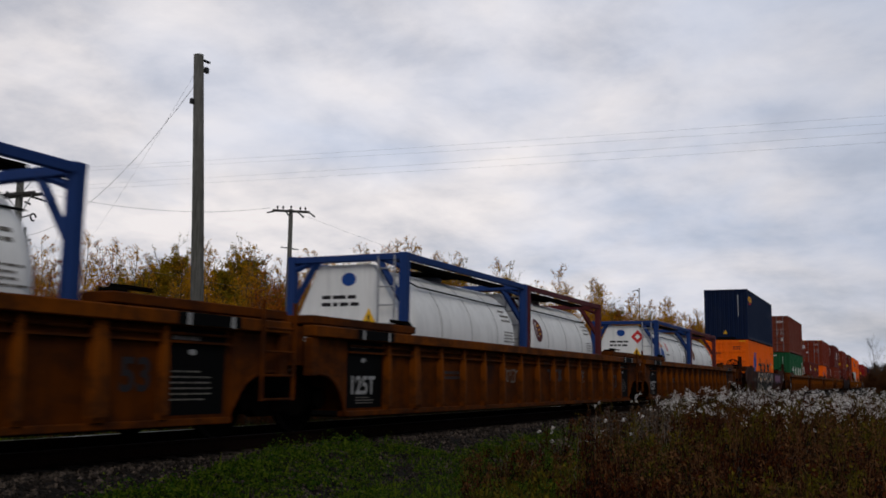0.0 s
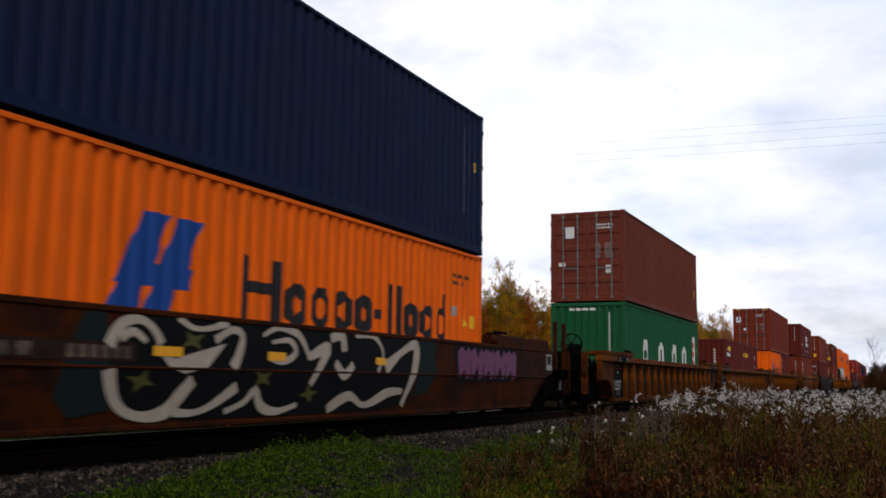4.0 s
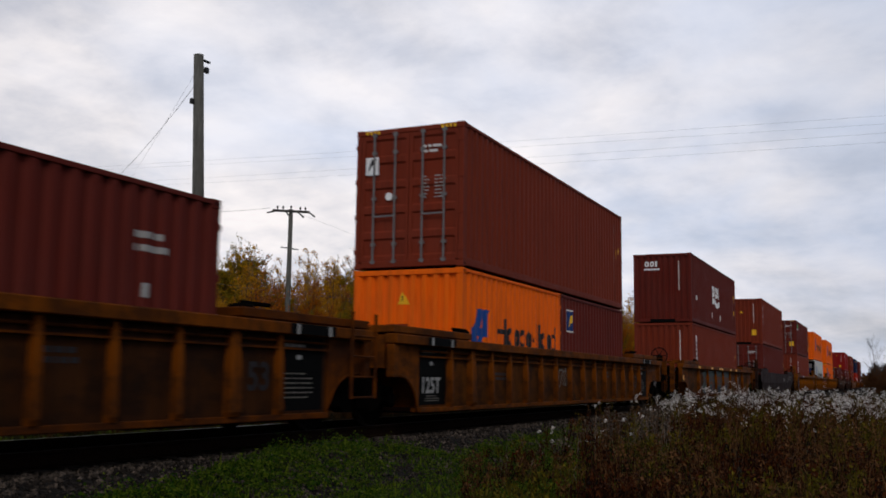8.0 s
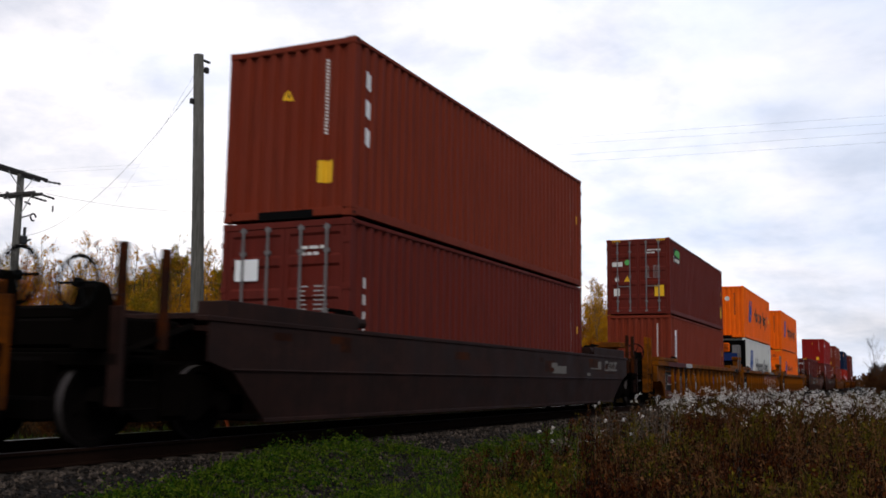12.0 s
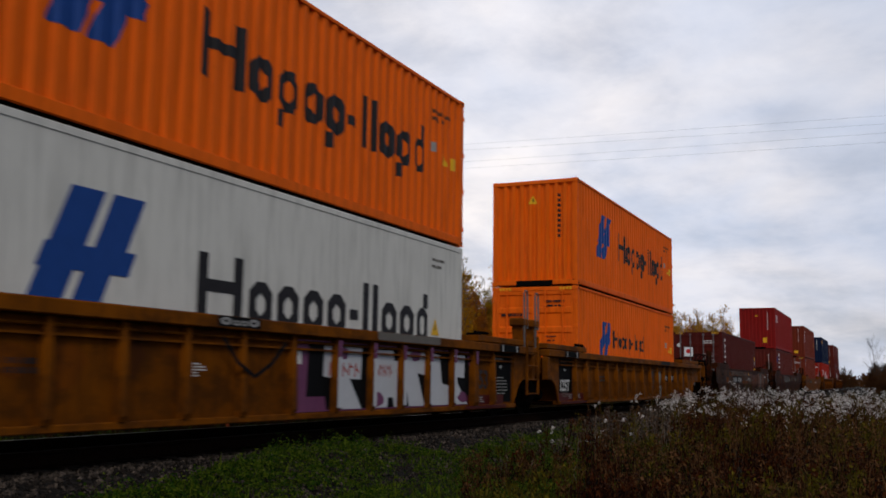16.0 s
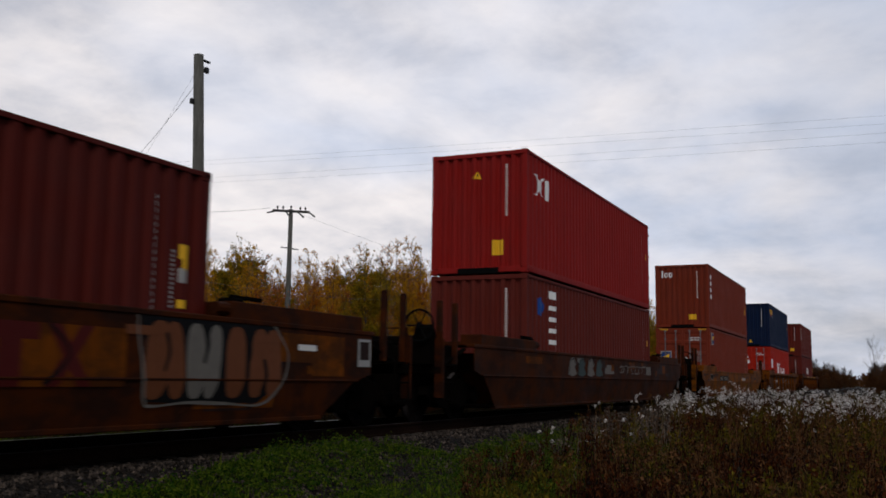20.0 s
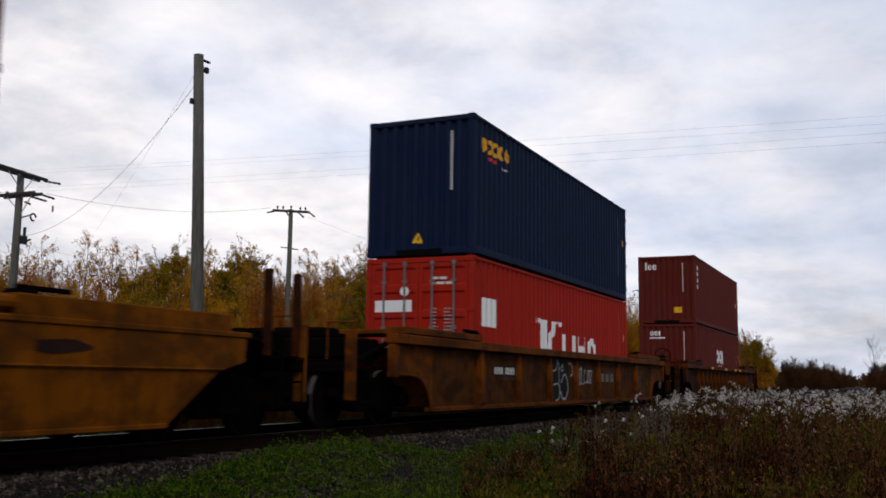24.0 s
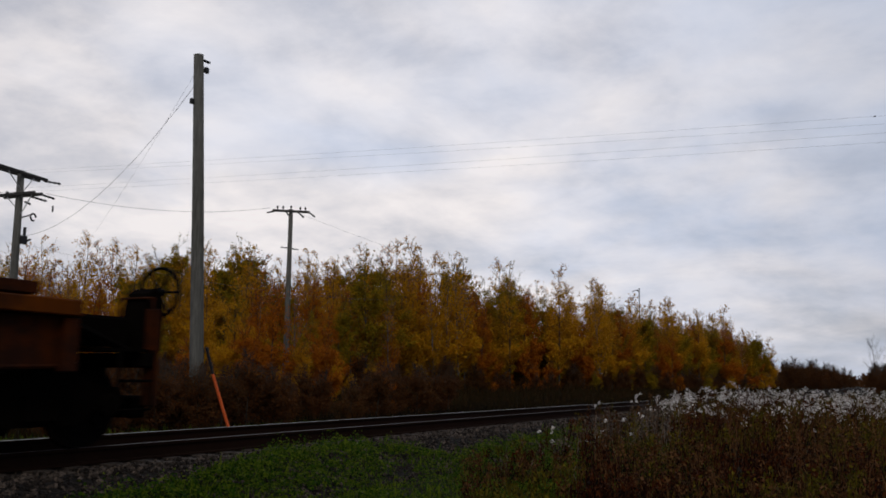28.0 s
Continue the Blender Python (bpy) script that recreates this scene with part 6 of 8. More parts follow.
    for x, y, h in ((40.6, 26.8, 4.6), (42.2, 26.2, 5.0), (43.9, 27.0, 4.4), (45.6, 28.2, 4.8), (39.0, 28.6, 5.2), (47.5, 30.5, 5.4), (37.0, 31.0, 5.0), (41.5, 31.5, 6.0), (49.5, 33.0, 5.6), (34.5, 33.5, 5.4)):
        plant(thickets, rnd.choices(range(3), (4, 6, 2))[0], x, y, h * rnd.uniform(0.65, 0.95))
        plant(protos, rnd.choices((0, 1, 2, 4, 5))[0], x + rnd.uniform(-1.5, 1.5), y + rnd.uniform(0.5, 2.5), h * rnd.uniform(1.0, 1.3))
    for k in range(46):
        x = 13.0 + 0.5 * k + rnd.uniform(-0.4, 0.4)
        plant(shrubs, rnd.choices(range(4), (0.5, 0, 9, 0))[0], x, 14.2 + 0.05 * x + rnd.uniform(-0.6, 2.6), rnd.uniform(1.3, 2.3))
    for x, y, h in ((19.0, 15.5, 1.9), (18.5, 15.0, 1.7), (19.5, 15.1, 1.8), (18.9, 15.9, 2.0), (19.7, 15.6, 1.9), (18.2, 15.6, 1.8), (20.3, 15.4, 1.9)):
        plant(shrubs, 2, x, y, h)
    for k in range(170):
        s = (len(EDGE) - 1) * (k + rnd.random()) / 170
        x, y, h = on_edge(s)
        deep = rnd.random()
        y += -4.0 + 5.0 * deep
        plant(shrubs, rnd.choices(range(4), (2.5, 1.5, 9, 1.5))[0], x, y, (rnd.uniform(1.2, 2.8) + 1.6 * deep) * min(1, h / 9))


build_wood()


def build_far_growth():
    """Russet bushes by the line farther on, one bare tree, and the woods on the horizon."""
    rnd = random.Random(5)
    b0 = tree("russet_bush", 41, 4, "rustbush", "bark", 1600, 0.40, "dark russet leafless bush", 0.085, 0.2, "shrub", 0.02)
    b0.matrix_basis = pose(168, 3.0, -0.7)
    spots = [(150 + 55 * rnd.random(), 3.4 - 26 * rnd.random() ** 1.3) for _ in range(70)]
    spots += [(215 + 120 * rnd.random(), 12.5 + 16 * rnd.random()) for _ in range(75)]
    for x, y in spots:
        k = rnd.uniform(0.85, 1.3) * (1.15 if x < 210 else 1.45)
        keep = b0.matrix_basis.copy()
        b0.matrix_basis = Matrix()
        copy_thing(b0, pose(x, y, lie(x, y) - 0.4 * k, 0, 0, rnd.uniform(0, 360)) @ Matrix.Scale(k, 4))
        b0.matrix_basis = keep
    t = tree("bare_tree", 44, 8.0, "rustbush", "bark", 1, 0.45, "small leafless tree among bushes", 0.07, 0.3)
    t.matrix_basis = pose(152, 2.6, -0.7)
    # horizon woods, joined: clumps of crowns far off
    rng = np.random.default_rng(8)
    v, f = [], []
    for i in range(620):
        a = -0.9 + 2.4 * rng.random()
        d = rng.uniform(620, 900)
        x, y = d * math.cos(a), d * math.sin(a)
        h = rng.uniform(4.5, 8.5)
        for _ in range(110):
            u = rng.random()
            p = np.array((x, y, h * u)) + rng.normal(0, 1, 3) * (4.5 * (1.1 - u), 4.5 * (1.1 - u), 0.4)
            x1 = rng.normal(0, 1, 3)
            x1 /= np.linalg.norm(x1)
            y1 = np.cross(x1, rng.normal(0, 1, 3))
            y1 /= np.linalg.norm(y1)
            z = rng.uniform(0.4, 0.9)
            k = len(v)
            v += [tuple(p - z * x1), tuple(p + z * y1), tuple(p + z * x1), tuple(p - z * y1)]
            f.append((k, k + 1, k + 2, k + 3))
    me = bpy.data.meshes.new("distant_woods")
    me.from_pydata(v, [], f)
    me.materials.append(MAT["rustbush"])
    tagged(new("distant_woods", me), "low brown woods along the horizon", "woods", kind="stuff")


build_far_growth()


# ---- poles, wires, stake ----
def insulator(parent, x, y, z):
    part("insulator", lambda: Shape().lathe([(0, 0.018), (0.06, 0.018), (0.07, 0.055), (0.11, 0.05), (0.13, 0.06), (0.17, 0.045), (0.20, 0.02)], (0, 0, 0), "z", 10), MAT["porcelain"], parent, at=pose(x, y, z), key="ins")


def utility_pole(x, y, top, label, r=0.15, arms=(), turn=0.0, lean=(0, 0)):
    """arms: (height, half length, number of insulators)."""
    g = lie(x, y)
    p = thing("utility_pole", pose(x, y, 0, 0, 0, turn), label, "utility pole", "utility poles")
    part("pole", Shape().tube([(0, 0, g - 0.3), (lean[0] * 0.25, lean[1] * 0.25, g + 2), (lean[0] * 0.63, lean[1] * 0.63, top * 0.6), (*lean, top)], [r * 1.15, r * 1.1, r * 0.93, r * 0.8], 14), MAT["pole"], p, smooth=True)
    for z, half, count in arms:
        arm = part("crossarm", Shape().box(-half, half, -r - 0.11, -r, z - 0.06, z + 0.06, 0.012), MAT["arm"], p)
        for k in range(count):
            a = -half + 0.12 + (2 * half - 0.24) * k / (count - 1)
            insulator(arm, a, -r - 0.05, z + 0.06)
        for sx in (-1, 1):
            part("brace", Shape().tube([(sx * half * 0.6, -r - 0.06, z - 0.05), (0, -r + 0.02, z - 0.75)], 0.018, 5), MAT["galv"], p)
    return p


near_pole = utility_pole(19.81, 16.05, 9.22, "tall weathered grey wooden utility pole", 0.165, lean=(-0.26, 0.32))
part("top_bracket", Shape().box(-0.22, 0.02, 0.14, 0.22, 9.05, 9.09), MAT["porcelain"], near_pole)
part("cable_clamp", Shape().box(-0.16, -0.04, 0.12, 0.22, 8.75, 8.9, 0.01), MAT["porcelain"], near_pole)
part("guy_fitting", Shape().box(-0.46, -0.34, 0.3, 0.4, 7.85, 8.0, 0.02), MAT["porcelain"], near_pole)
arm_pole = utility_pole(42.4, 28.8, 9.65, "wooden utility pole with one crossarm and insulators", 0.14)


def strain_string(parent, a, b):
    """A dead-end insulator string between two points."""
    a, b = Vector(a), Vector(b)
    n = 9
    part("strain_insulator", Shape().tube([a.lerp(b, k / (n - 1)) for k in range(n)], [0.02 if k in (0, n - 1) else 0.055 if k % 2 else 0.03 for k in range(n)], 8), MAT["porcelain"], parent)


def crossarm(pole, z, lo, hi, angle, pins, planks=1, r=0.16):
    """One or two planks bolted across a pole, with pin insulators on top."""
    arm = None
    for k in range(planks):
        side = -1 if k == 0 else 1
        arm = part("crossarm", Shape().box(lo, hi, *sorted((side * r, side * (r + 0.10))), z - 0.065, z + 0.065, 0.012), MAT["arm"], pole, at=pose(0, 0, 0, 0, 0, angle))
    for a in pins:
        insulator(arm, a, r + 0.05 if planks > 1 else -r - 0.05, z + 0.065)
    return arm


crossarm(arm_pole, 9.52, -0.98, 0.98, -52, (-0.72, -0.42, 0.48, 0.75), 1, 0.12)
part("tie_bolt", Shape().tube([(-0.29, 0.37, 7.6), (0.29, -0.37, 7.5)], 0.03, 6), MAT["porcelain"], arm_pole)
insulator(arm_pole, 0, 0, 9.65)
for a, b in (((-0.56, 0.60, 9.50), (-0.80, 0.98, 9.40)), ((-0.20, 0.16, 9.48), (-0.02, 0.10, 9.30)), ((0.24, -0.30, 9.50), (0.50, -0.50, 9.26)), ((0.60, -0.78, 9.52), (0.78, -1.02, 9.30))):
    strain_string(arm_pole, a, b)
double_pole = utility_pole(28.0, 32.4, 9.1, "wooden utility pole with two crossarms and fittings", 0.17)
crossarm(double_pole, 8.98, -1.9, 1.45, 11, (-1.6,), 2, 0.14)
crossarm(double_pole, 8.08, -1.10, 1.08, -90, (-0.95,), 2, 0.14)
for a, b, w in ((-0.75, 0.0, 11), (0.8, 0.0, 11), (-0.7, -0.9, -90), (0.7, -0.9, -90)):
    c, q = math.cos(radians(w)), math.sin(radians(w))
    part("brace", Shape().tube([(a * c, a * q, 8.93 + b), (0.05 * c, 0.05 * q - 0.12, 8.20 + b)], 0.022, 5), MAT["galv"], double_pole)
for a, b in (((1.42, 0.27, 8.96), (1.95, -0.19, 8.90)), ((0.02, -1.06, 8.06), (0.50, -1.47, 7.90)), ((0.04, -0.60, 7.98), (0.52, -1.00, 7.84)), ((0.05, -0.25, 7.80), (0.25, -0.40, 7.70))):
    strain_string(double_pole, a, b)
part("hanging_fuse", Shape().tube([(0.48, -1.40, 7.62), (0.48, -1.40, 7.36)], 0.035, 6), MAT["porcelain"], double_pole)
part("cable_loop", Shape().tube([(0.46 + 0.13 * math.cos(a / 10 * 5.2), -0.35, 7.20 + 0.15 * math.sin(a / 10 * 5.2)) for a in range(11)], 0.04, 6).tube([(0.1, -0.1, 7.15), (0.35, -0.3, 7.28)], 0.03, 5), MAT["porcelain"], double_pole)
part("cutout", Shape().tube([(0.20, -0.20, 6.25), (0.22, -0.20, 6.75)], 0.06, 8).box(0.05, 0.34, -0.28, -0.08, 6.05, 6.40, 0.03).tube([(0.26, -0.22, 6.15), (0.42, -0.34, 6.28)], 0.045, 6), MAT["porcelain"], double_pole)
thin_pole = utility_pole(128.5, 30.8, 13.35, "thin distant pole above the trees", 0.085, [], 0)
part("lamp_arm", Shape().tube([(0, 0, 12.8), (-0.33, 0.22, 13.05), (-1.0, 0.66, 12.8)], 0.05, 6), MAT["arm"], thin_pole)


def wire(a, b, sag, r=0.012, name="overhead_wire", label="thin sagging overhead wire"):
    a, b = Vector(a), Vector(b)
    pts = [a.lerp(b, k / 24) - Vector((0, 0, 4 * sag * (k / 24) * (1 - k / 24))) for k in range(25)]
    ob = new(name, Shape().tube(pts, r, 5).mesh(name, MAT["wire"]))
    tagged(ob, label, "overhead wire", "overhead wires")


# four lines that cross the track overhead
for x, z0, z1 in ((28.0, 9.1, 7.80), (28.5, 9.1, 7.66), (27.7, 8.3, 7.32), (28.2, 8.25, 7.16)):
    wire((x, 32.4, z0), (x, -10.0, z1), 0.12, 0.0022)
wire((28.6, 31.6, 8.2), (41.6, 29.6, 9.65), 0.45, 0.008)
wire((19.56, 16.36, 8.5), (28.0, 32.3, 6.35), 1.0, 0.0065)
wire((19.56, 16.36, 8.9), (33.0, 36.3, 4.2), 0.5, 0.003)
wire((28.0, 32.4, 6.1), (63.0, 33.5, 6.6), 0.6, 0.006)
wire((28.0, 32.4, 8.2), (2.0, 45.0, 6.0), 0.5, 0.010)
wire((42.4, 28.8, 9.6), (128.4, 30.8, 12.2), 1.8, 0.005)

stake = thing("marker_stake", pose(0, 0, 0), "leaning orange marker stake with dark top beside rail", "marker stake")
part("shaft", Shape().tube([(14.16, 10.6, -0.55), (13.42, 10.6, 0.82)], 0.027, 8), MAT["stake"], stake)
part("tip", Shape().tube([(13.42, 10.6, 0.82), (13.23, 10.6, 1.26)], 0.025, 8), MAT["ink"], stake)


# ---- the train: wagons and what they carry ----
FLOOR = 0.36
TRAIN = []                 # (thing, x of its middle at the start, height)


def load(ob, x, z=0.0):
    TRAIN.append((ob, x, z))


HC, STD = 2.896, 2.591
P0 = Matrix()


def lower(c, x, dz=0.0):
    load(c, x, FLOOR + dz)


def upper(c, x, under):
    load(c, x, FLOOR + under + 0.028)


def plain40(x, under, mat, h, label, doors, seed, z=None):
    c, s, e = box40(P0, h, mat, label, doors)
    id_marks(c, s, e, 6.096, h, seed, doors)
    load(c, x, FLOOR if under is None else FLOOR + under + 0.028)
    return c, s, e


def corner_stripes(c, e, h):
    """Yellow and black warning stripes along the top of the end."""
    m = Marks()
    for k in range(4):
        m.rect(-1.0 + k * 0.09, h - 0.10, -0.95 + k * 0.09, h - 0.03).rect(0.72 + k * 0.09, h - 0.10, 0.77 + k * 0.09, h - 0.03)
    m.put("height_stripe", MAT["yellow"], c, end_face(-6.096 + 0.006))


def yellow_plate(c, e, a, b, w=0.30, h=0.26):
    Marks().rect(a, b, a + w, b + h).put("yellow_plate", MAT["yellow"], c, e, "yellow data plate")


def balloon_letter(car, q, seed, square=False):
    """A pale balloon letter: a heart or a flat-topped block above a rounder shape, with dark flecks."""
    blob(seed, q + 0.02, 0.50, 0.38, 0.225).put("graffiti", MAT["spray_black"], car, SHEET, "dark rim of a balloon letter")
    blob(seed, q + 0.02, 0.50, 0.345, 0.20).put("graffiti", MAT["spray_ash"], car, side_face(-1.403), "ash grey balloon letter shape")
    if square:
        top = [(-0.32, 0.66), (-0.20, 1.14), (-0.02, 1.17), (0.22, 1.15), (0.32, 0.66), (0.0, 0.72)]
    else:
        top = [(0.0, 0.66), (-0.22, 0.80), (-0.30, 1.0), (-0.26, 1.13), (-0.13, 1.17), (-0.01, 1.10), (0.11, 1.17), (0.25, 1.13), (0.29, 1.0), (0.21, 0.80)]
    Marks().poly(*[(q + a, b) for a, b in top]).put("graffiti", MAT["spray_ash"], car, side_face(-1.406), "ash grey balloon letter shape")
    Marks().stroke(sweep([(q - 0.10, 0.84), (q, 0.80), (q + 0.1, 0.88)]), 0.03).put("graffiti", MAT["spray_black"], car, side_face(-1.409))
    Marks().stroke(sweep([(q - 0.26, 0.56), (q - 0.02, 0.52), (q + 0.05, 0.42)]), 0.05).put("graffiti", MAT["spray_black"], car, side_face(-1.407))
    for k, (a, b) in enumerate(((0.16, 0.53), (-0.15, 0.46)) if square else ((0.16, 0.53),)):
        blob(seed + 1 + k, q + a, b, 0.07, 0.05).put("graffiti", MAT["spray_black"], car, side_face(-1.4075), "dark spray fleck")


def build_train():
    C = {}
    u = {0: -4.85, 1: 14.6, 2: 34.05, 3: 57.46, 4: 81.2, 5: 100.63, 6: 120.26, 7: 143.8, 8: 167.43, 9: 191.03, 10: 210.79, 11: 230.53, 12: 254.16, 13: 277.63, 14: 301.7, 15: 325.23, 16: 349.1}
    mid = {k: v + 6.096 for k, v in u.items()}

    # three articulated wagons with tank containers
    for k, kind in ((0, "first"), (1, "mid"), (2, "last")):
        car = ribbed_car("dark_ochre", "dirty ochre well car with ribbed sides carrying tank containers", kind)
        wagon_stencils(car)
        load(car, mid[k])
        a = tank_container(P0, "frame_blue", "white tank container in a blue steel frame", True, 2 if k == 2 else 0)
        b = tank_container(P0, "frame_maroon" if k else "frame_blue", "white tank container in a %s steel frame" % ("maroon" if k else "blue"), True, 1 if k else 0)
        lower(a, mid[k] - 3.06)
        lower(b, mid[k] + 3.06)
        if k == 1:
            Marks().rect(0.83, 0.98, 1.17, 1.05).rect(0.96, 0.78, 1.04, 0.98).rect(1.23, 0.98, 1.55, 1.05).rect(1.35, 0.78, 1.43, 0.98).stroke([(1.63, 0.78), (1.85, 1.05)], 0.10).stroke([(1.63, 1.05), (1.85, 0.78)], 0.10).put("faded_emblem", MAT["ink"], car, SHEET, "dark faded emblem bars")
            for seed, a0, a1 in ((3, -2.03, -1.08), (4, 3.22, 3.77)):
                scribble(seed, a0, a1, 0.62, 1.12, 4, 0.03).put("graffiti", MAT["spray_dim"], car, SHEET, "thin pale graffiti scrawl")
            Marks().rect(-2.88, 0.70, -2.48, 1.08).put("dark_panel", MAT["rusty"], car, SHEET)

    # wagon 3: folded sides, graffiti, navy box on an orange one
    car = smooth_car("rusty", "rust-brown well car with smooth sides covered in graffiti", 1.45)
    folded([(-4.44, 1.20), (-4.20, 1.40), (-3.9, 1.44), (2.55, 1.44), (2.72, 1.30), (2.70, 0.93), (2.45, 0.40), (1.5, 0.30), (-1.03, 0.28), (-4.0, 0.30), (-4.30, 0.55), (-4.46, 0.85)], "graffiti", MAT["spray_black"], car, 0.001, 0.86, "black graffiti field")
    folded([(-5.05, 0.55), (-4.95, 1.0), (-4.75, 1.40), (-4.45, 1.42), (-4.35, 0.9), (-4.30, 0.42), (-4.8, 0.35)], "graffiti", MAT["spray_shade"], car, 0.0025, 0.86, "dark blue-green graffiti shade")
    folded([(2.68, 1.42), (3.4, 1.44), (3.3, 1.2), (3.45, 0.9), (3.1, 0.55), (2.6, 0.5), (2.72, 0.95)], "graffiti", MAT["spray_shade"], car, 0.0025, 0.86, "dark blue-green graffiti shade")
    folded([(-3.69, 1.06), (-3.47, 0.88), (-3.2, 0.80), (-2.81, 0.88), (-2.48, 1.17), (-2.99, 1.06), (-3.37, 0.97)], "graffiti", MAT["spray_cream"], car, 0.005, 0.86, "cream graffiti wedge")
    for w, line in ((0.15, ((-4.40, 1.08), (-4.25, 1.30), (-3.97, 1.37), (-3.74, 1.27), (-3.62, 1.12))), (0.10, ((-4.24, 1.16), (-4.06, 1.24), (-3.86, 1.14))),
                    (0.17, ((-4.38, 0.84), (-4.29, 0.60), (-4.11, 0.42), (-3.79, 0.34), (-3.44, 0.39), (-3.24, 0.56), (-3.05, 0.74))), (0.10, ((-3.36, 1.43), (-3.13, 1.33), (-2.84, 1.33), (-2.46, 1.42))),
                    (0.15, ((-2.70, 1.20), (-2.38, 1.34), (-2.18, 1.28), (-2.23, 1.06), (-2.34, 0.88))), (0.13, ((-3.31, 0.38), (-3.0, 0.36), (-2.66, 0.44), (-2.22, 0.66))),
                    (0.12, ((-2.40, 0.36), (-2.03, 0.47), (-1.84, 0.62), (-1.69, 0.42), (-1.33, 0.34), (-0.86, 0.42))), (0.10, ((-1.75, 1.30), (-1.40, 1.42), (-0.98, 1.36), (-0.77, 1.19), (-0.66, 1.02))),
                    (0.16, ((-0.66, 1.06), (-0.19, 1.20), (-0.39, 0.93), (-0.60, 0.68))), (0.15, ((-0.13, 1.33), (0.18, 1.39), (0.26, 1.16))), (0.14, ((0.02, 1.00), (0.28, 0.82), (0.52, 0.98))),
                    (0.10, ((0.57, 1.42), (1.12, 1.42), (1.44, 1.17), (1.28, 0.88))), (0.20, ((1.52, 0.94), (2.1, 1.22), (2.57, 1.33), (2.54, 0.93), (2.19, 0.35))),
                    (0.15, ((-0.08, 0.34), (0.48, 0.52), (0.97, 0.38), (1.68, 0.56), (2.16, 0.58))), (0.09, ((-1.55, 1.22), (-1.15, 1.26), (-1.0, 1.10), (-1.3, 0.98), (-1.62, 1.02)))):
        Marks().stroke(sweep(line), w).put("graffiti", MAT["spray_cream"], car, WRAP(0.009), "cream graffiti band")
    for i, (q, z) in enumerate(((-1.71, 0.76), (-0.61, 0.56), (-3.9, 0.72), (-3.1, 1.18))):
        Marks().poly(*[(q + (0.24 if k % 2 else 0.09) * math.cos(0.785 * k + i), z + (0.13 if k % 2 else 0.05) * math.sin(0.785 * k + i)) for k in range(8)]).put("graffiti", MAT["spray_moss"], car, WRAP(0.014), "small moss green graffiti star")
    for q, w in ((-3.75, 0.48), (-1.64, 0.40), (1.20, 0.32)):
        Marks().rect(q, 0.99, q + w, 1.10).put("reflective_tape", MAT["reflector"], car, side_face(-1.504))
    Marks().rect(-6.9, 0.92, -4.0, 1.12).put("number_panel", MAT["slate"], car, side_face(-1.493))
    Marks().row(-6.3, 0.95, 1.0, 0.13, 4).row(-4.95, 0.95, 0.92, 0.13, 6).put("number_marking", MAT["worn"], car, side_face(-1.4965))
    folded([(4.15, 1.30), (4.5, 1.43), (7.1, 1.42), (7.45, 1.2), (7.3, 0.82), (6.7, 0.72), (5.0, 0.76), (4.35, 0.72)], "graffiti", MAT["spray_black"], car, 0.001, 0.86, "dark graffiti shade")
    for i in range(5):
        q = 4.36 + 0.60 * i
        folded([(q, 0.80 - 0.03 * (i % 2)), (q - 0.06, 1.30), (q + 0.14, 1.39), (q + 0.30, 1.30 - 0.10 * (i % 2)), (q + 0.44, 1.38), (q + 0.56, 1.28), (q + 0.52, 0.84), (q + 0.34, 0.78), (q + 0.27, 0.98 + 0.08 * (i % 2))], "graffiti", MAT["spray_pink"], car, 0.005, 0.86, "mauve graffiti lettering shape")
    Marks().rect(9.28, 1.02, 9.66, 1.38).put("data_plate", MAT["spray_grey"], car, side_face(-1.493))
    Marks().rect(9.33, 1.14, 9.61, 1.34).put("data_plate_field", MAT["slate"], car, side_face(-1.4965))
    load(car, mid[3])
    c, s, e = box40(P0, HC, "orange", "orange corrugated shipping container with its doors closed", True)
    liner_marks(c, s, e, HC, True)
    corner_stripes(c, e, HC)
    lower(c, mid[3])
    c, s, e = box40(P0, HC, "navy", "dark navy corrugated shipping container", False)
    id_marks(c, s, e, 6.096, HC, 3, False)
    Marks().word("xxxxx", -5.68, 2.2, 0.45, 0.26, 1.6).put("brand_marking", MAT["gold_mark"], c, s, "amber block lettering shapes")
    Marks().bars(-5.2, 2.02, 1.1, 0.12, 1, 4).put("small_print", MAT["red"], c, s)
    warning_triangle(c, e, -0.05, 0.42, 0.12)
    upper(c, mid[3], HC)

    # wagons 4 to 6, articulated
    for k, kind in ((4, "first"), (5, "mid"), (6, "last")):
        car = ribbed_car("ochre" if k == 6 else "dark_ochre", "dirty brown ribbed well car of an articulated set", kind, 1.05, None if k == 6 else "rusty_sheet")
        if k == 6:
            scribble(66, -1.0, -0.15, 0.45, 1.25, 3, 0.045).put("graffiti", MAT["spray_dim"], car, SHEET, "faint grey graffiti")
        wagon_stencils(car, digits="125T")
        load(car, mid[k])
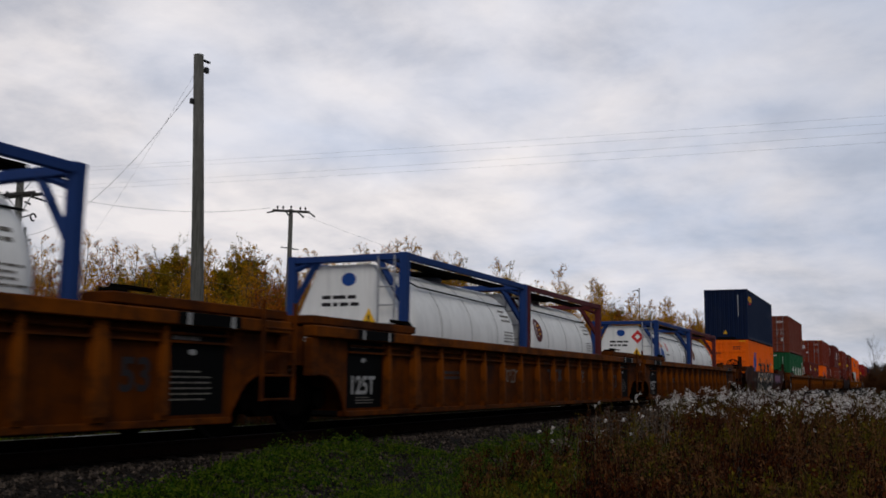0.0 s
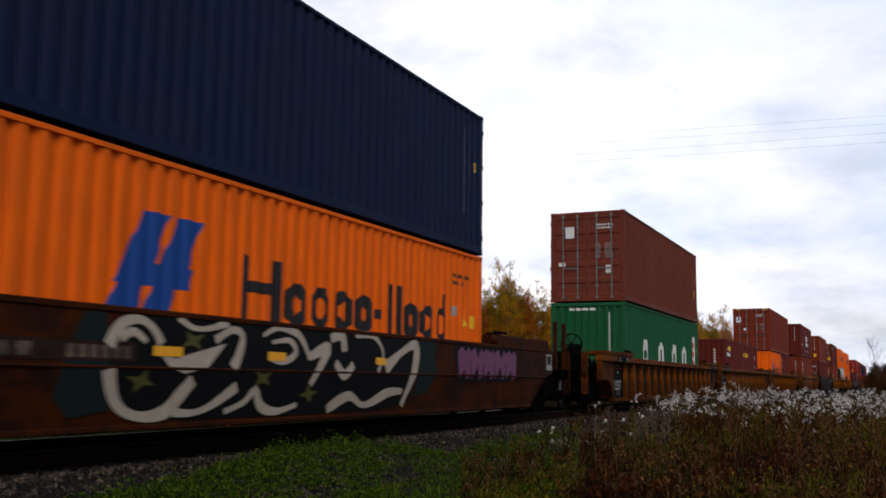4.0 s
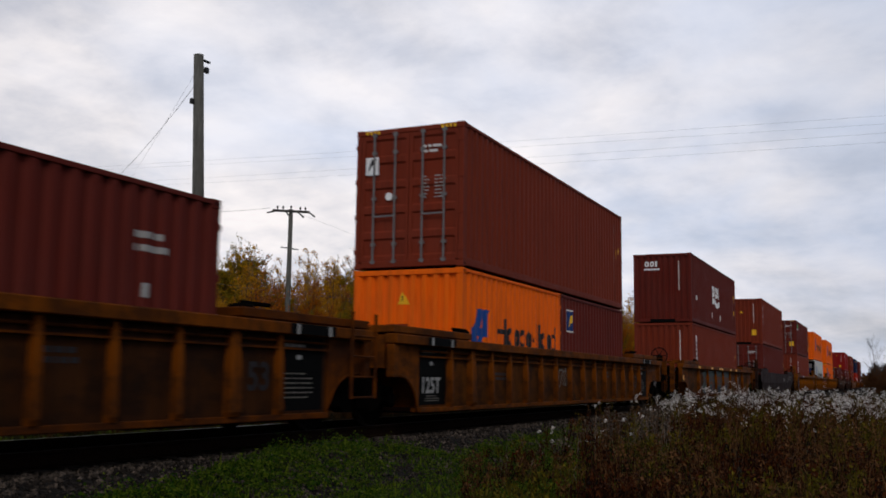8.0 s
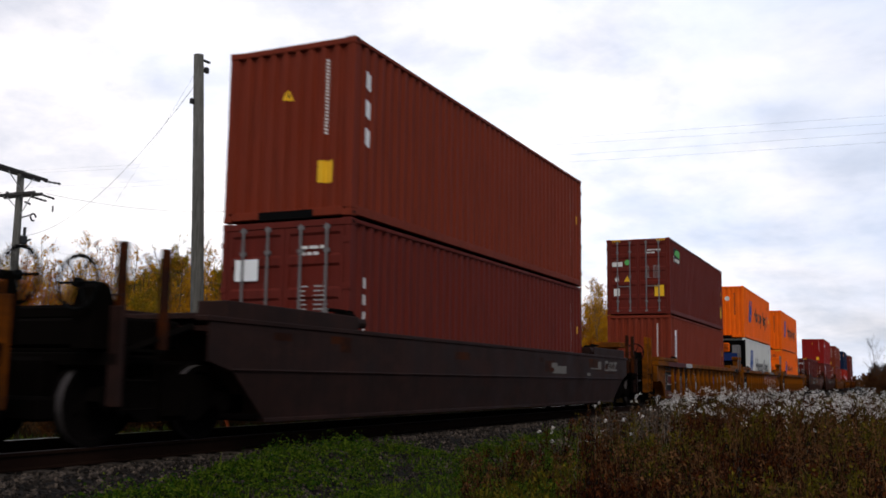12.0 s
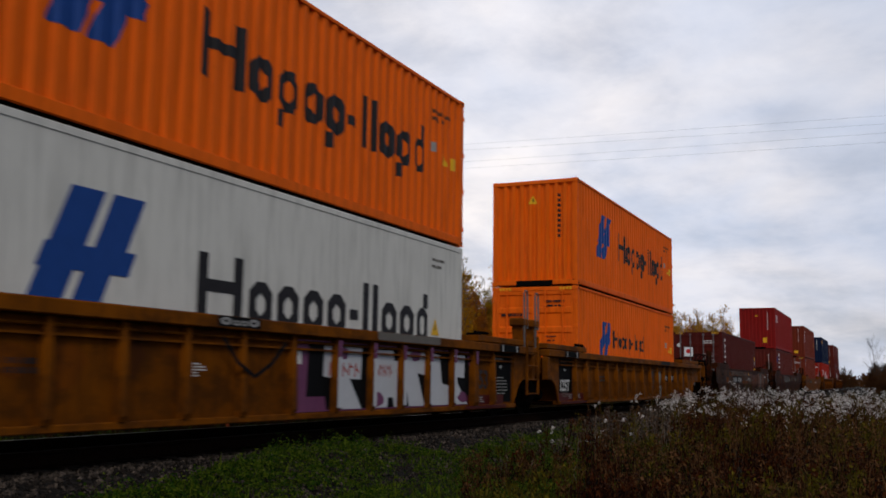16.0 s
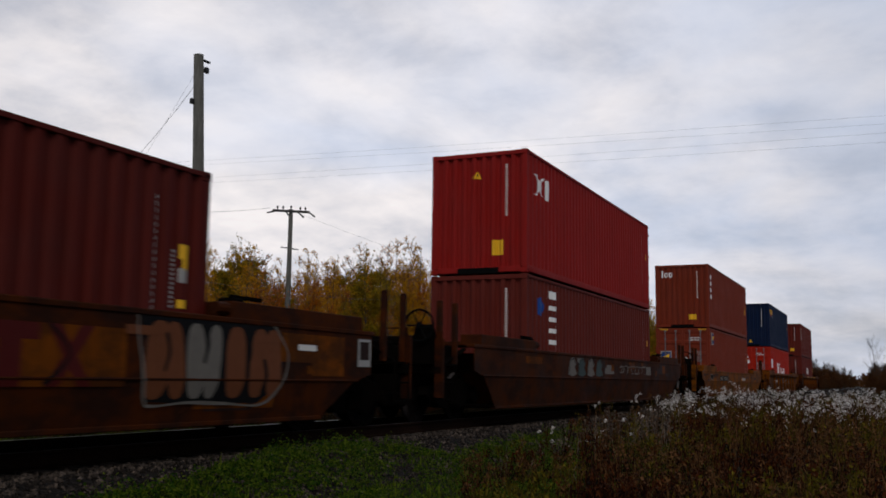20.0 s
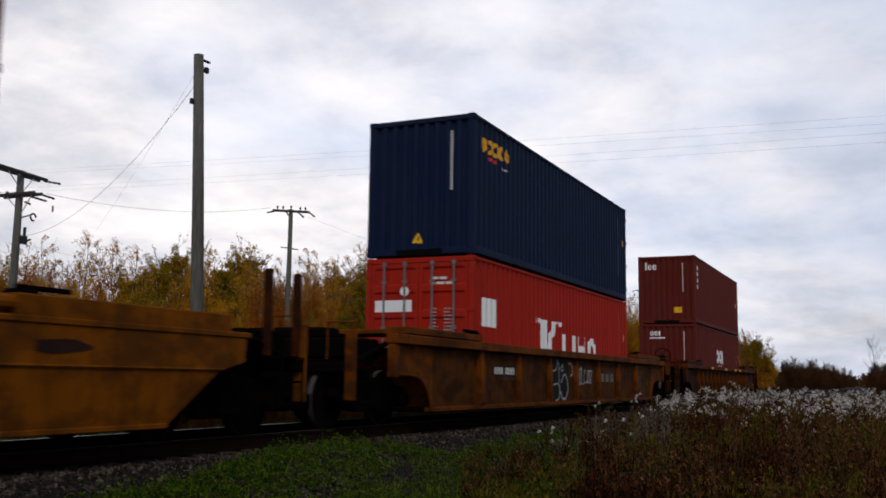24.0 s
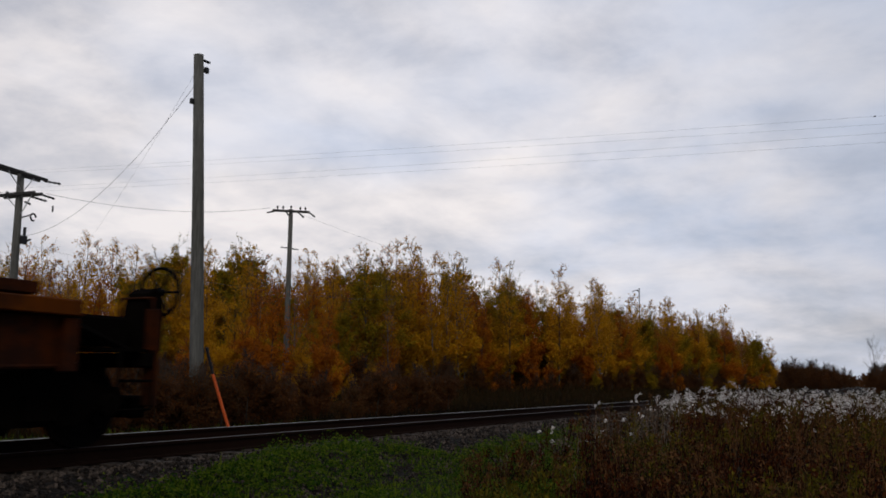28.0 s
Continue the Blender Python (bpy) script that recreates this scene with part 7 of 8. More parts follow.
        if k == 5:
            rnd = random.Random(50)
            for a0, a1 in ((-6.05, -5.22), (-5.08, -4.22), (-4.08, -3.22), (-3.08, -2.22), (-2.08, -1.17), (-1.03, -0.07), (0.07, 1.03), (1.17, 2.08)):
                top = [(a1 - (a1 - a0) * k / 6, rnd.uniform(1.10, 1.28)) for k in range(7)]
                Marks().poly((a0, rnd.uniform(0.31, 0.40)), (a0 + 0.4, 0.31), (a1, rnd.uniform(0.31, 0.45)), *top).put("paint_patch", MAT["worn"], car, SHEET, "pale worn paint patch")
                for q in range(3):
                    a = a0 + (0.08 if q == 0 else rnd.uniform(0.25, 0.75))
                    line = [(a, rnd.uniform(0.42, 0.6)), (a + rnd.uniform(-0.04, 0.08), 0.75), (a + rnd.uniform(-0.02, 0.16), rnd.uniform(0.88, 1.1))]
                    Marks().stroke(sweep(line), rnd.uniform(0.03, 0.08)).put("scrape", MAT["spray_dim"], car, side_face(-1.4035 - 0.001 * q), "pale scraped streak")
    c, s, e = plain40(mid[4], None, "green", HC, "green corrugated shipping container", False, 5)
    Marks().word("W", -3.78, 0.85, 0.98, 0.17).word("W", -1.4, 0.85, 0.98, 0.17).word("W", 0.9, 0.85, 0.98, 0.17).word("W", 2.75, 0.85, 0.98, 0.17).put("brand_marking", MAT["white"], c, s, "large white block lettering shapes")
    Marks().rect(4.92, 0.75, 5.36, 2.29).put("white_panel", MAT["white"], c, s)
    Marks().column(4.96, 1.1, 0.34, 1.1, 3).put("panel_print", MAT["red"], c, (lambda p, q, d: s[0](p, q, d - 0.004), s[1]))
    Marks().bars(-0.6, HC - 0.30, 1.3, 0.13, 1, 3).put("brand_marking", MAT["white"], c, e)
    c, s, e = plain40(mid[4], HC, "browned", HC, "faded brown-red shipping container with closed doors", True, 6)
    Marks().rect(-0.72, HC - 0.85, -0.42, HC - 0.48).put("label_plate", MAT["white"], c, e)
    Marks().rect(-0.95, HC - 1.75, -0.72, HC - 1.63).put("label_plate", MAT["white"], c, e)
    Marks().rect(0.6, HC - 2.0, 0.78, HC - 1.75).put("label_plate", MAT["white"], c, e)
    yellow_plate(c, s, 5.35, 1.0, 0.22, 0.3)

    c, s, e = box20(P0, STD, "maroon", "maroon 20 foot container with a small colourful sign", False)
    Marks().column(0.66, 0.75, 0.08, 1.4, 10).put("serial_marking", MAT["white"], c, e)
    Marks().rect(-2.45, 1.72, -1.2, 2.3).put("sign_panel", MAT["ink"], c, s)
    Marks().poly((-2.38, 2.12), (-1.27, 1.98), (-1.27, 2.26), (-1.8, 2.26)).put("sign_colour", MAT["yellow"], c, (lambda p, q, d: s[0](p, q, d - 0.004), s[1]))
    Marks().word("Ixxx", -2.38, 1.76, 0.24, 0.2, 1.05).put("sign_colour", MAT["brightwhite"], c, (lambda p, q, d: s[0](p, q, d - 0.004), s[1]))
    Marks().column(2.45, 0.8, 0.08, 1.3, 9).put("serial_marking", MAT["white"], c, s)
    lower(c, mid[5] - 3.06)
    c, s, e = box20(P0, STD, "maroon", "maroon 20 foot container with yellow lettering shapes", False)
    Marks().word("Txxxx", -2.68, 1.84, 0.36, 0.24, 1.68).put("brand_marking", MAT["yellow"], c, s)
    Marks().bars(1.55, 1.72, 0.7, 0.30, 2, 8, 0.5).rect(1.72, 1.28, 1.86, 1.44).put("serial_marking", MAT["spray_grey"], c, s)
    lower(c, mid[5] + 3.06)

    c, s, e = box20(P0, STD, "orange", "orange 20 foot container with a dark blue emblem", False)
    liner_emblem(-2.62, 1.0, 0.84).put("emblem", MAT["blue_mark"], c, s)
    Marks().word("Hxpxp-llxpT", -1.18, 1.12, 0.60, 0.17, 3.85).put("brand_marking", MAT["ink"], c, s)
    warning_triangle(c, e, -0.1, 2.0, 0.14)
    Marks().rect(-0.5, 1.0, 0.0, 1.5).put("dark_panel", MAT["oxide"], c, e)
    lower(c, mid[6] - 3.06)
    c, s, e = box20(P0, STD, "maroon", "dull maroon 20 foot container", False)
    Marks().rect(-2.46, 1.66, -1.98, 2.24).put("sign_border", MAT["white"], c, s)
    Marks().rect(-2.42, 1.70, -2.02, 2.2).put("sign_panel", MAT["frame_blue"], c, (lambda p, q, d: s[0](p, q, d - 0.003), s[1]))
    Marks().poly((-2.36, 1.78), (-2.08, 1.92), (-2.08, 2.12), (-2.36, 1.98)).put("sign_mark", MAT["yellow"], c, (lambda p, q, d: s[0](p, q, d - 0.006), s[1]))
    lower(c, mid[6] + 3.06)
    c, s, e = plain40(mid[6], STD, "oxide", HC, "red oxide shipping container with closed doors", True, 9)
    corner_stripes(c, e, HC)
    Marks().rect(-1.0, HC - 0.95, -0.70, HC - 0.58).put("sign_panel", MAT["brightwhite"], c, e)
    Marks().poly((-0.97, HC - 0.92), (-0.74, HC - 0.62), (-0.86, HC - 0.62)).put("sign_mark", MAT["ink"], c, end_face(-6.096 + 0.013))
    Marks().disc(-0.45, HC - 1.42, 0.085).put("round_sticker", MAT["brightwhite"], c, e)
    yellow_plate(c, s, 5.4, 1.5, 0.14, 0.25)

    # wagon 7
    car = ribbed_car("ochre", "ochre ribbed well car with dark blue graffiti panels", "single", 1.45)
    wagon_stencils(car, ())
    Marks().rect(-9.46, 0.88, -9.08, 1.06).put("reflective_tape", MAT["reflector"], car, side_face(-1.426), "amber reflective square")
    for x in (-6.82, -3.8, -1.7, -1.1, 1.4, 3.2):
        Marks().rect(x, 1.36, x + 0.5, 1.45).put("reflective_tape", MAT["reflector"], car, side_face(-1.5605), "amber reflective tape")
    Marks().poly((-4.9, 0.32), (-5.3, 0.6), (-4.7, 0.85), (-5.1, 1.2), (-4.2, 1.3), (2.2, 1.3), (2.5, 1.0), (2.3, 0.7), (2.9, 0.45), (3.1, 0.32)).put("graffiti", MAT["spray_teal"], car, SHEET, "dark teal graffiti field")
    Marks().poly((-4.8, 0.32), (-4.3, 0.62), (-3.2, 0.55), (-2.4, 0.7), (-0.6, 0.6), (0.6, 0.72), (2.2, 0.6), (2.9, 0.40), (3.0, 0.32)).put("graffiti", MAT["spray_blue"], car, side_face(-1.402), "deep blue graffiti shade")
    scribble(90, -4.6, 2.0, 0.62, 1.15, 6, 0.10).put("graffiti", MAT["spray_rust"], car, side_face(-1.404), "brown graffiti stroke")
    for i, q in enumerate((-4.0, -2.6, -0.2, 1.6)):
        Marks().poly((q - 0.12, 0.45), (q - 0.16, 0.75), (q + 0.02, 0.82), (q + 0.05, 0.66), (q + 0.2, 0.6), (q + 0.12, 0.42)).put("graffiti", MAT["spray_rust"], car, side_face(-1.4065))
    Marks().rect(4.12, 0.36, 5.15, 1.1).put("graffiti", MAT["spray_dim"], car, SHEET, "pale grey painted panel")
    scribble(97, 4.2, 5.1, 0.42, 1.05, 2, 0.04).put("graffiti", MAT["spray_black"], car, side_face(-1.404))
    Marks().word("xWx", 2.85, 0.75, 0.3).put("faded_marking", MAT["ochre"], car, SHEET)
    load(car, mid[7])
    c, s, e = plain40(mid[7], None, "oxide", HC, "reddish brown corrugated shipping container", False, 10)
    Marks().rect(-5.35, 0.35, -5.05, 2.4).put("white_panel", MAT["brightwhite"], c, s)
    Marks().column(-5.26, 0.6, 0.10, 1.6, 9).put("panel_print", MAT["ink"], c, (lambda p, q, d: s[0](p, q, d - 0.004), s[1]))
    yellow_plate(c, s, 5.55, 0.9, 0.1, 0.25)
    c, s, e = plain40(mid[7], HC, "maroon", HC, "maroon shipping container with white wave emblem", False, 11)
    Marks().word("WWI", -1.0, 1.46, 0.52, 0.24, 1.9).put("brand_marking", MAT["brightwhite"], c, s, "white block lettering shapes")
    Marks().poly((-1.0, 1.38), (-0.4, 1.42), (0.25, 1.22), (0.95, 1.36), (0.95, 1.10), (0.25, 0.98), (-0.4, 1.18), (-1.0, 1.10)).put("wave_emblem", MAT["brightwhite"], c, s)
    Marks().rect(-1.2, 0.45, -1.02, 0.72).rect(1.05, 0.45, 1.22, 0.72).rect(-5.0, 1.0, -4.75, 1.2).put("small_plate", MAT["white"], c, s)
    Marks().word("WWI", -0.75, HC - 0.55, 0.24, 0.26).poly((-0.78, HC - 0.62), (-0.1, HC - 0.62), (-0.1, HC - 0.69), (-0.78, HC - 0.69)).put("brand_marking", MAT["brightwhite"], c, e)
    yellow_plate(c, s, 5.5, 1.0, 0.14, 0.22)
    yellow_plate(c, s, 5.5, 1.9, 0.14, 0.12)

    # wagon 8: dark folded sides
    car = smooth_car("slate", "dark slate well car with smooth folded sides", 1.45)
    scribble(55, 7.3, 8.6, 0.98, 1.42, 3, 0.06).put("graffiti", MAT["spray_dim"], car, side_face(-1.4945))
    patches(car, 33, 14, -9.0, 9.4, 0.92, 1.40, ("rusty", "slate", "spray_dim", "rusty"), FLAT)
    load(car, mid[8])
    c, s, e = plain40(mid[8], None, "maroon", HC, "maroon shipping container with closed doors", True, 12)
    Marks().rect(-0.95, 1.95, -0.5, 2.3).put("sign_panel", MAT["brightwhite"], c, e)
    Marks().column(-5.65, 0.5, 0.16, 1.6, 6).put("serial_marking", MAT["white"], c, s)
    c, s, e = plain40(mid[8], HC, "oxide", HC, "reddish brown corrugated shipping container", False, 13)
    Marks().column(-5.7, 1.2, 0.22, 1.4, 3).put("serial_marking", MAT["brightwhite"], c, s)
    yellow_plate(c, e, 0.55, 0.55, 0.30, 0.36)
    warning_triangle(c, e, -0.05, 2.05, 0.10)

    # wagons 9 to 11: yellow, articulated
    for k, kind in ((9, "first"), (10, "mid"), (11, "last")):
        car = ribbed_car("mustard", "mustard yellow ribbed well car of an articulated set", kind, 1.15)
        wagon_stencils(car, {9: (7.15,), 10: (-8.33, 7.15), 11: (-8.33,)}[k], "125T", True)
        load(car, mid[k])
        if k == 9:
            for i, q in enumerate((3.75, 4.72)):
                balloon_letter(car, q, 120 + 3 * i, i == 1)
            Marks().rect(2.48, 0.80, 2.98, 1.0).put("sticker", MAT["spray_ash"], car, SHEET)
            Marks().bars(2.5, 0.82, 0.46, 0.16, 3, 3, 0.4).put("sticker_print", MAT["ink"], car, side_face(-1.404))
            Marks().stroke([(1.54, 0.74), (1.92, 1.04)], 0.13).stroke([(1.54, 1.04), (1.92, 0.74)], 0.13).put("cross_emblem", MAT["blue_mark"], car, SHEET)
            # black block letters with grey edges and dull red fill
            Marks().rect(-8.11, 0.30, -3.85, 1.33).put("graffiti", MAT["spray_black"], car, SHEET, "black graffiti field")
            Marks().rect(-8.22, 1.345, -5.1, 1.495).put("graffiti", MAT["darkred"], car, side_face(-1.5605), "dull red sprayed chord")
            Marks().rect(-5.1, 1.345, -3.9, 1.495).put("graffiti", MAT["spray_grey"], car, side_face(-1.5605), "grey sprayed chord")
            for a0, b0, a1, b1 in ((-7.76, 0.73, -7.04, 1.01), (-6.66, 0.80, -5.86, 1.26), (-6.0, 0.40, -5.86, 0.80), (-5.36, 0.30, -5.0, 1.0), (-4.28, 0.30, -3.98, 0.90)):
                Marks().rect(a0, b0, a1, b1).put("graffiti", MAT["darkred"], car, side_face(-1.402), "dull red graffiti fill")
            for line in (((-8.06, 0.33), (-8.06, 1.31)), ((-7.78, 0.71), (-7.78, 1.03), (-7.03, 1.02)), ((-7.78, 0.71), (-7.02, 0.71)), ((-6.93, 0.33), (-6.93, 1.30)), ((-6.68, 1.28), (-6.68, 0.78), (-5.98, 0.76), (-5.98, 0.44)), ((-8.0, 0.33), (-6.0, 0.32)), ((-5.75, 0.98), (-5.35, 0.98)), ((-5.75, 0.90), (-5.38, 0.90)), ((-5.38, 0.34), (-5.38, 0.88)), ((-4.95, 0.33), (-4.95, 0.95)), ((-4.95, 0.33), (-4.4, 0.33)), ((-4.32, 0.34), (-4.32, 0.92), (-3.95, 0.94)), ((-3.90, 1.30), (-3.90, 0.92))):
                Marks().stroke(list(line), 0.042).put("graffiti", MAT["spray_grey"], car, side_face(-1.405), "pale grey graffiti edge")
            blob(150, -2.60, 0.92, 0.14, 0.25).put("graffiti", MAT["spray_grey"], car, SHEET)
            blob(151, -2.42, 0.66, 0.15, 0.16).put("graffiti", MAT["spray_grey"], car, side_face(-1.404))
        if k == 10:
            Marks().rect(0.19, 0.31, 6.40, 1.30).put("graffiti", MAT["spray_pink"], car, SHEET, "mauve graffiti field")
            Marks().poly((0.42, 0.52), (0.46, 1.28), (5.9, 1.28), (6.1, 0.9), (6.0, 0.33), (0.96, 0.33), (0.9, 0.52)).put("graffiti", MAT["spray_black"], car, side_face(-1.402), "black graffiti shade")
            for letter in (((0.87, 1.25), (1.94, 1.24), (1.91, 0.76), (1.58, 0.77), (1.95, 0.33), (1.37, 0.33), (1.21, 0.77), (0.84, 0.80)),
                           ((2.33, 1.22), (2.94, 1.23), (2.98, 1.07), (3.23, 1.06), (3.35, 0.33), (3.0, 0.33), (2.96, 0.48), (2.79, 0.49), (2.77, 0.33), (2.33, 0.33), (2.32, 0.86)),
                           ((3.36, 1.23), (4.2, 1.24), (4.18, 0.84), (3.83, 0.88), (4.12, 0.33), (3.53, 0.33), (3.35, 0.87)),
                           ((4.28, 1.24), (4.7, 1.21), (4.76, 0.94), (4.82, 0.71), (5.13, 0.66), (5.15, 0.33), (4.16, 0.33), (4.18, 0.80)),
                           ((5.24, 1.23), (5.82, 1.23), (5.79, 0.81), (5.35, 0.83), (5.96, 0.33), (5.2, 0.33), (5.16, 0.90))):
                Marks().poly(*letter).put("graffiti", MAT["spray_white"], car, side_face(-1.405), "white graffiti letter shape")
            for x in (1.1, 2.15, 3.15, 4.15, 5.15, 6.15):
                Marks().rect(x - 0.05, 1.08, x + 0.05, 1.32).put("graffiti", MAT["spray_pink"], car, side_face(-1.527), "mauve sprayed post")
                if x < 6:
                    Marks().rect(x - 0.05, 0.36, x + 0.05, 1.08).put("graffiti", MAT["spray_white"], car, side_face(-1.529), "white sprayed post")
            for i, (a, b) in enumerate(((1.35, 1.14), (2.45, 0.46), (5.72, 0.46), (3.75, 1.17))):
                blob(140 + i, a, b, 0.20, 0.10).put("graffiti", MAT["spray_pink"], car, side_face(-1.4085), "mauve sprayed fleck")
            for a, w in ((1.0, 0.9), (2.38, 0.55)):
                m = Marks()
                for j in range(5):
                    q = a + w * j / 5
                    m.stroke([(q, 0.80 + 0.02 * (j % 2)), (q + 0.03, 1.0)], 0.035).stroke([(q, 0.96), (q + w * 0.15, 0.86 + 0.08 * (j % 2))], 0.03)
                m.put("graffiti_mark", MAT["spray_red"], car, side_face(-1.408), "red sprayed marks")
            Marks().rect(2.15, 1.37, 4.4, 1.495).put("graffiti", MAT["spray_dim"], car, side_face(-1.5605), "grey sprayed chord")
            Marks().rect(0.06, 0.96, 0.28, 1.14).put("sticker", MAT["white"], car, side_face(-1.404))
            Marks().stroke([(-1.6, 1.24), (-1.3, 0.95), (-0.95, 0.78), (-0.6, 0.95), (-0.3, 1.22)], 0.085).put("hanging_strap", MAT["spray_black"], car, side_face(-1.537), "black strap hanging from the chord")
        if k == 11:
            balloon_letter(car, 2.61, 170)
            blob(175, -3.0, 0.8, 0.2, 0.3).put("paint_patch", MAT["spray_dim"], car, SHEET)
            for line in (((1.22, 0.72), (1.36, 0.92), (1.46, 1.20)), ((1.46, 1.20), (1.56, 0.92)), ((1.56, 0.92), (1.70, 1.22)), ((1.70, 1.22), (1.76, 0.95), (1.84, 0.70))):
                Marks().stroke(list(line), 0.085).put("graffiti", MAT["ink"], car, side_face(-1.404), "dark graffiti stroke")
            Marks().bars(1.30, 0.59, 0.6, 0.08, 1, 4, 1.0).put("small_print", MAT["ink"], car, SHEET)
            Marks().rect(3.31, 0.80, 4.98, 1.04).put("number_panel", MAT["black"], car, SHEET, "black number panel")
            Marks().row(3.36, 0.85, 0.60, 0.15, 4).row(4.27, 0.85, 0.66, 0.15, 5).put("number_marking", MAT["spray_grey"], car, side_face(-1.404))
            Marks().rect(7.31, 0.66, 7.69, 0.94).put("data_plate", MAT["spray_grey"], car, SHEET)
            Marks().rect(7.34, 0.69, 7.66, 0.85).put("data_plate_field", MAT["black"], car, side_face(-1.404))
            Marks().rect(2.34, 1.37, 3.70, 1.495).put("graffiti", MAT["spray_black"], car, side_face(-1.5605), "black sprayed letters on the chord")
        if k == 10:
            Marks().rect(-1.75, 1.37, -0.9, 1.495).put("graffiti", MAT["spray_black"], car, side_face(-1.5605), "black sprayed field on the chord")
            Marks().word("WxxW", -1.7, 1.39, 0.09, 0.2, 0.75).put("graffiti", MAT["spray_grey"], car, side_face(-1.564))
            for i, (a, b, w, h) in enumerate(((-3.9, 0.85, 0.3, 0.22), (-3.0, 0.95, 0.22, 0.2), (-2.2, 1.05, 0.24, 0.12), (-4.5, 0.9, 0.2, 0.18))):
                blob(178 + i, a, b, w, h).put("soot_patch", MAT["ochre"], car, SHEET, "dark smudged patch")
            Marks().bars(-2.15, 0.76, 0.45, 0.17, 5, 4, 0.5).put("sticker", MAT["white"], car, SHEET)
        if k == 9:
            for x in (-10.80, -10.25):
                part("guide_post", Shape().box(x - 0.05, x + 0.05, -1.42, -1.30, 0.46, 2.24, 0.012), MAT["mustard"], car)
            part("end_gate", Shape().box(-11.9, -10.3, -0.9, 0.9, 1.05, 1.5, 0.03).box(-11.6, -10.9, -0.7, 0.2, 1.88, 2.05, 0.02).box(-11.2, -11.0, -0.5, 0.0, 1.5, 1.9, 0.02), MAT["mustard"], car)
        # tall guide hoops at the joints of this set
        if k in (9, 10):
            for x in (8.80, 9.50):
                for y in (-1.50, 1.2):
                    hoop = Shape().tube([(x, y, 1.5), (x, y, 2.66), (x + 0.05, y, 2.72), (x + 0.14, y, 2.72), (x + 0.19, y, 2.66), (x + 0.19, y, 1.9)], 0.022, 6)
                    part("guide_hoop", hoop, MAT["dull_galv"], car)
                part("hoop_bracket", Shape().box(x - 0.17, x + 0.25, -1.52, -1.2, 1.94, 2.12, 0.03).prism([(x - 0.06, 1.5), (x + 0.16, 1.5), (x + 0.18, 1.95), (x - 0.1, 1.95)], "y", -1.48, -1.25), MAT["mustard"], car)
    c, s, e = plain40(mid[9], None, "oxide", HC, "reddish brown corrugated shipping container", False, 14)
    yellow_plate(c, s, 5.68, 1.88, 0.13, 0.14)
    yellow_plate(c, s, 5.67, 1.25, 0.15, 0.14)
    Marks().rect(-5.4, 0.7, -5.05, 2.35).put("white_panel", MAT["brightwhite"], c, s)
    Marks().column(-5.28, 0.95, 0.11, 1.25, 8).put("panel_print", MAT["ink"], c, (lambda p, q, d: s[0](p, q, d - 0.004), s[1]))
    c, s, e = plain40(mid[9], HC, "maroon", HC, "maroon shipping container, doors closed, with stickers", True, 15)
    corner_stripes(c, e, HC)
    yellow_plate(c, s, 5.58, 0.55, 0.26, 0.42)
    yellow_plate(c, s, 5.62, 1.62, 0.12, 0.16)
    warning_triangle(c, s, 5.70, 1.12, 0.13)
    Marks().rect(-5.36, 2.05, -4.13, 2.62).put("sign_panel", MAT["ink"], c, s)
    Marks().poly((-5.2, 2.35), (-4.2, 2.28), (-4.2, 2.55), (-4.8, 2.58)).put("sign_colour", MAT["green_sticker"], c, (lambda p, q, d: s[0](p, q, d - 0.004), s[1]))
    Marks().word("Ixxx", -5.3, 2.08, 0.22, 0.2, 1.0).put("sign_colour", MAT["white"], c, (lambda p, q, d: s[0](p, q, d - 0.004), s[1]))
    yellow_plate(c, e, 0.62, 0.68, 0.36, 0.42)
    warning_triangle(c, e, -0.42, 1.36, 0.12)
    Marks().disc(-0.42, 2.0, 0.10).put("round_sticker", MAT["green_sticker"], c, e)
    Marks().rect(-1.0, 1.85, -0.6, 2.02).rect(-0.95, 0.72, -0.72, 1.0).disc(-0.82, 1.34, 0.08).put("label_plate", MAT["white"], c, e)

    c = reefer(P0, "white refrigerated container with blue emblem and machinery end")
    lower(c, mid[10])
    for k in (10, 11):
        c, s, e = box40(P0, HC, "orange", "bright orange corrugated shipping container with dark emblem", False)
        liner_marks(c, s, e, HC, False)
        upper(c, mid[k], HC)
        if k == 10:
            Marks().disc(0.30, 2.2, 0.14).put("round_sticker", MAT["white"], c, e)
    c, s, e = box40(P0, HC, "orange", "orange shipping container with its doors closed", True)
    liner_marks(c, s, e, HC, True, x=-3.98, z=1.1, h=0.98, at=-2.48, run=3.8, base=1.36, cap=0.52)
    corner_stripes(c, e, HC)
    lower(c, mid[11])

    # wagon 12
    car = smooth_car("rusty", "brown well car with smooth sides and faded paint patches", 1.45, 0.74)
    Marks().text("53", -8.3, 0.76, 0.50).put("length_stencil", MAT["black"], car, side_face(-1.4955), "dark stencilled length figures")
    Marks().rect(-4.95, 0.80, -1.81, 1.13).put("number_panel", MAT["black"], car, side_face(-1.4955), "black number panel")
    Marks().row(-4.75, 0.86, 1.2, 0.20, 4).row(-3.2, 0.86, 1.2, 0.20, 5).put("number_marking", MAT["spray_grey"], car, side_face(-1.499))
    # grazing sheen on the upper side, painted as a lighter brown band
    Marks().rect(-9.4, 0.76, 2.4, 1.40).put("faded_band", MAT["sheen_brown"], car, side_face(-1.4905), "brown paint band with a grazing sheen painted in")
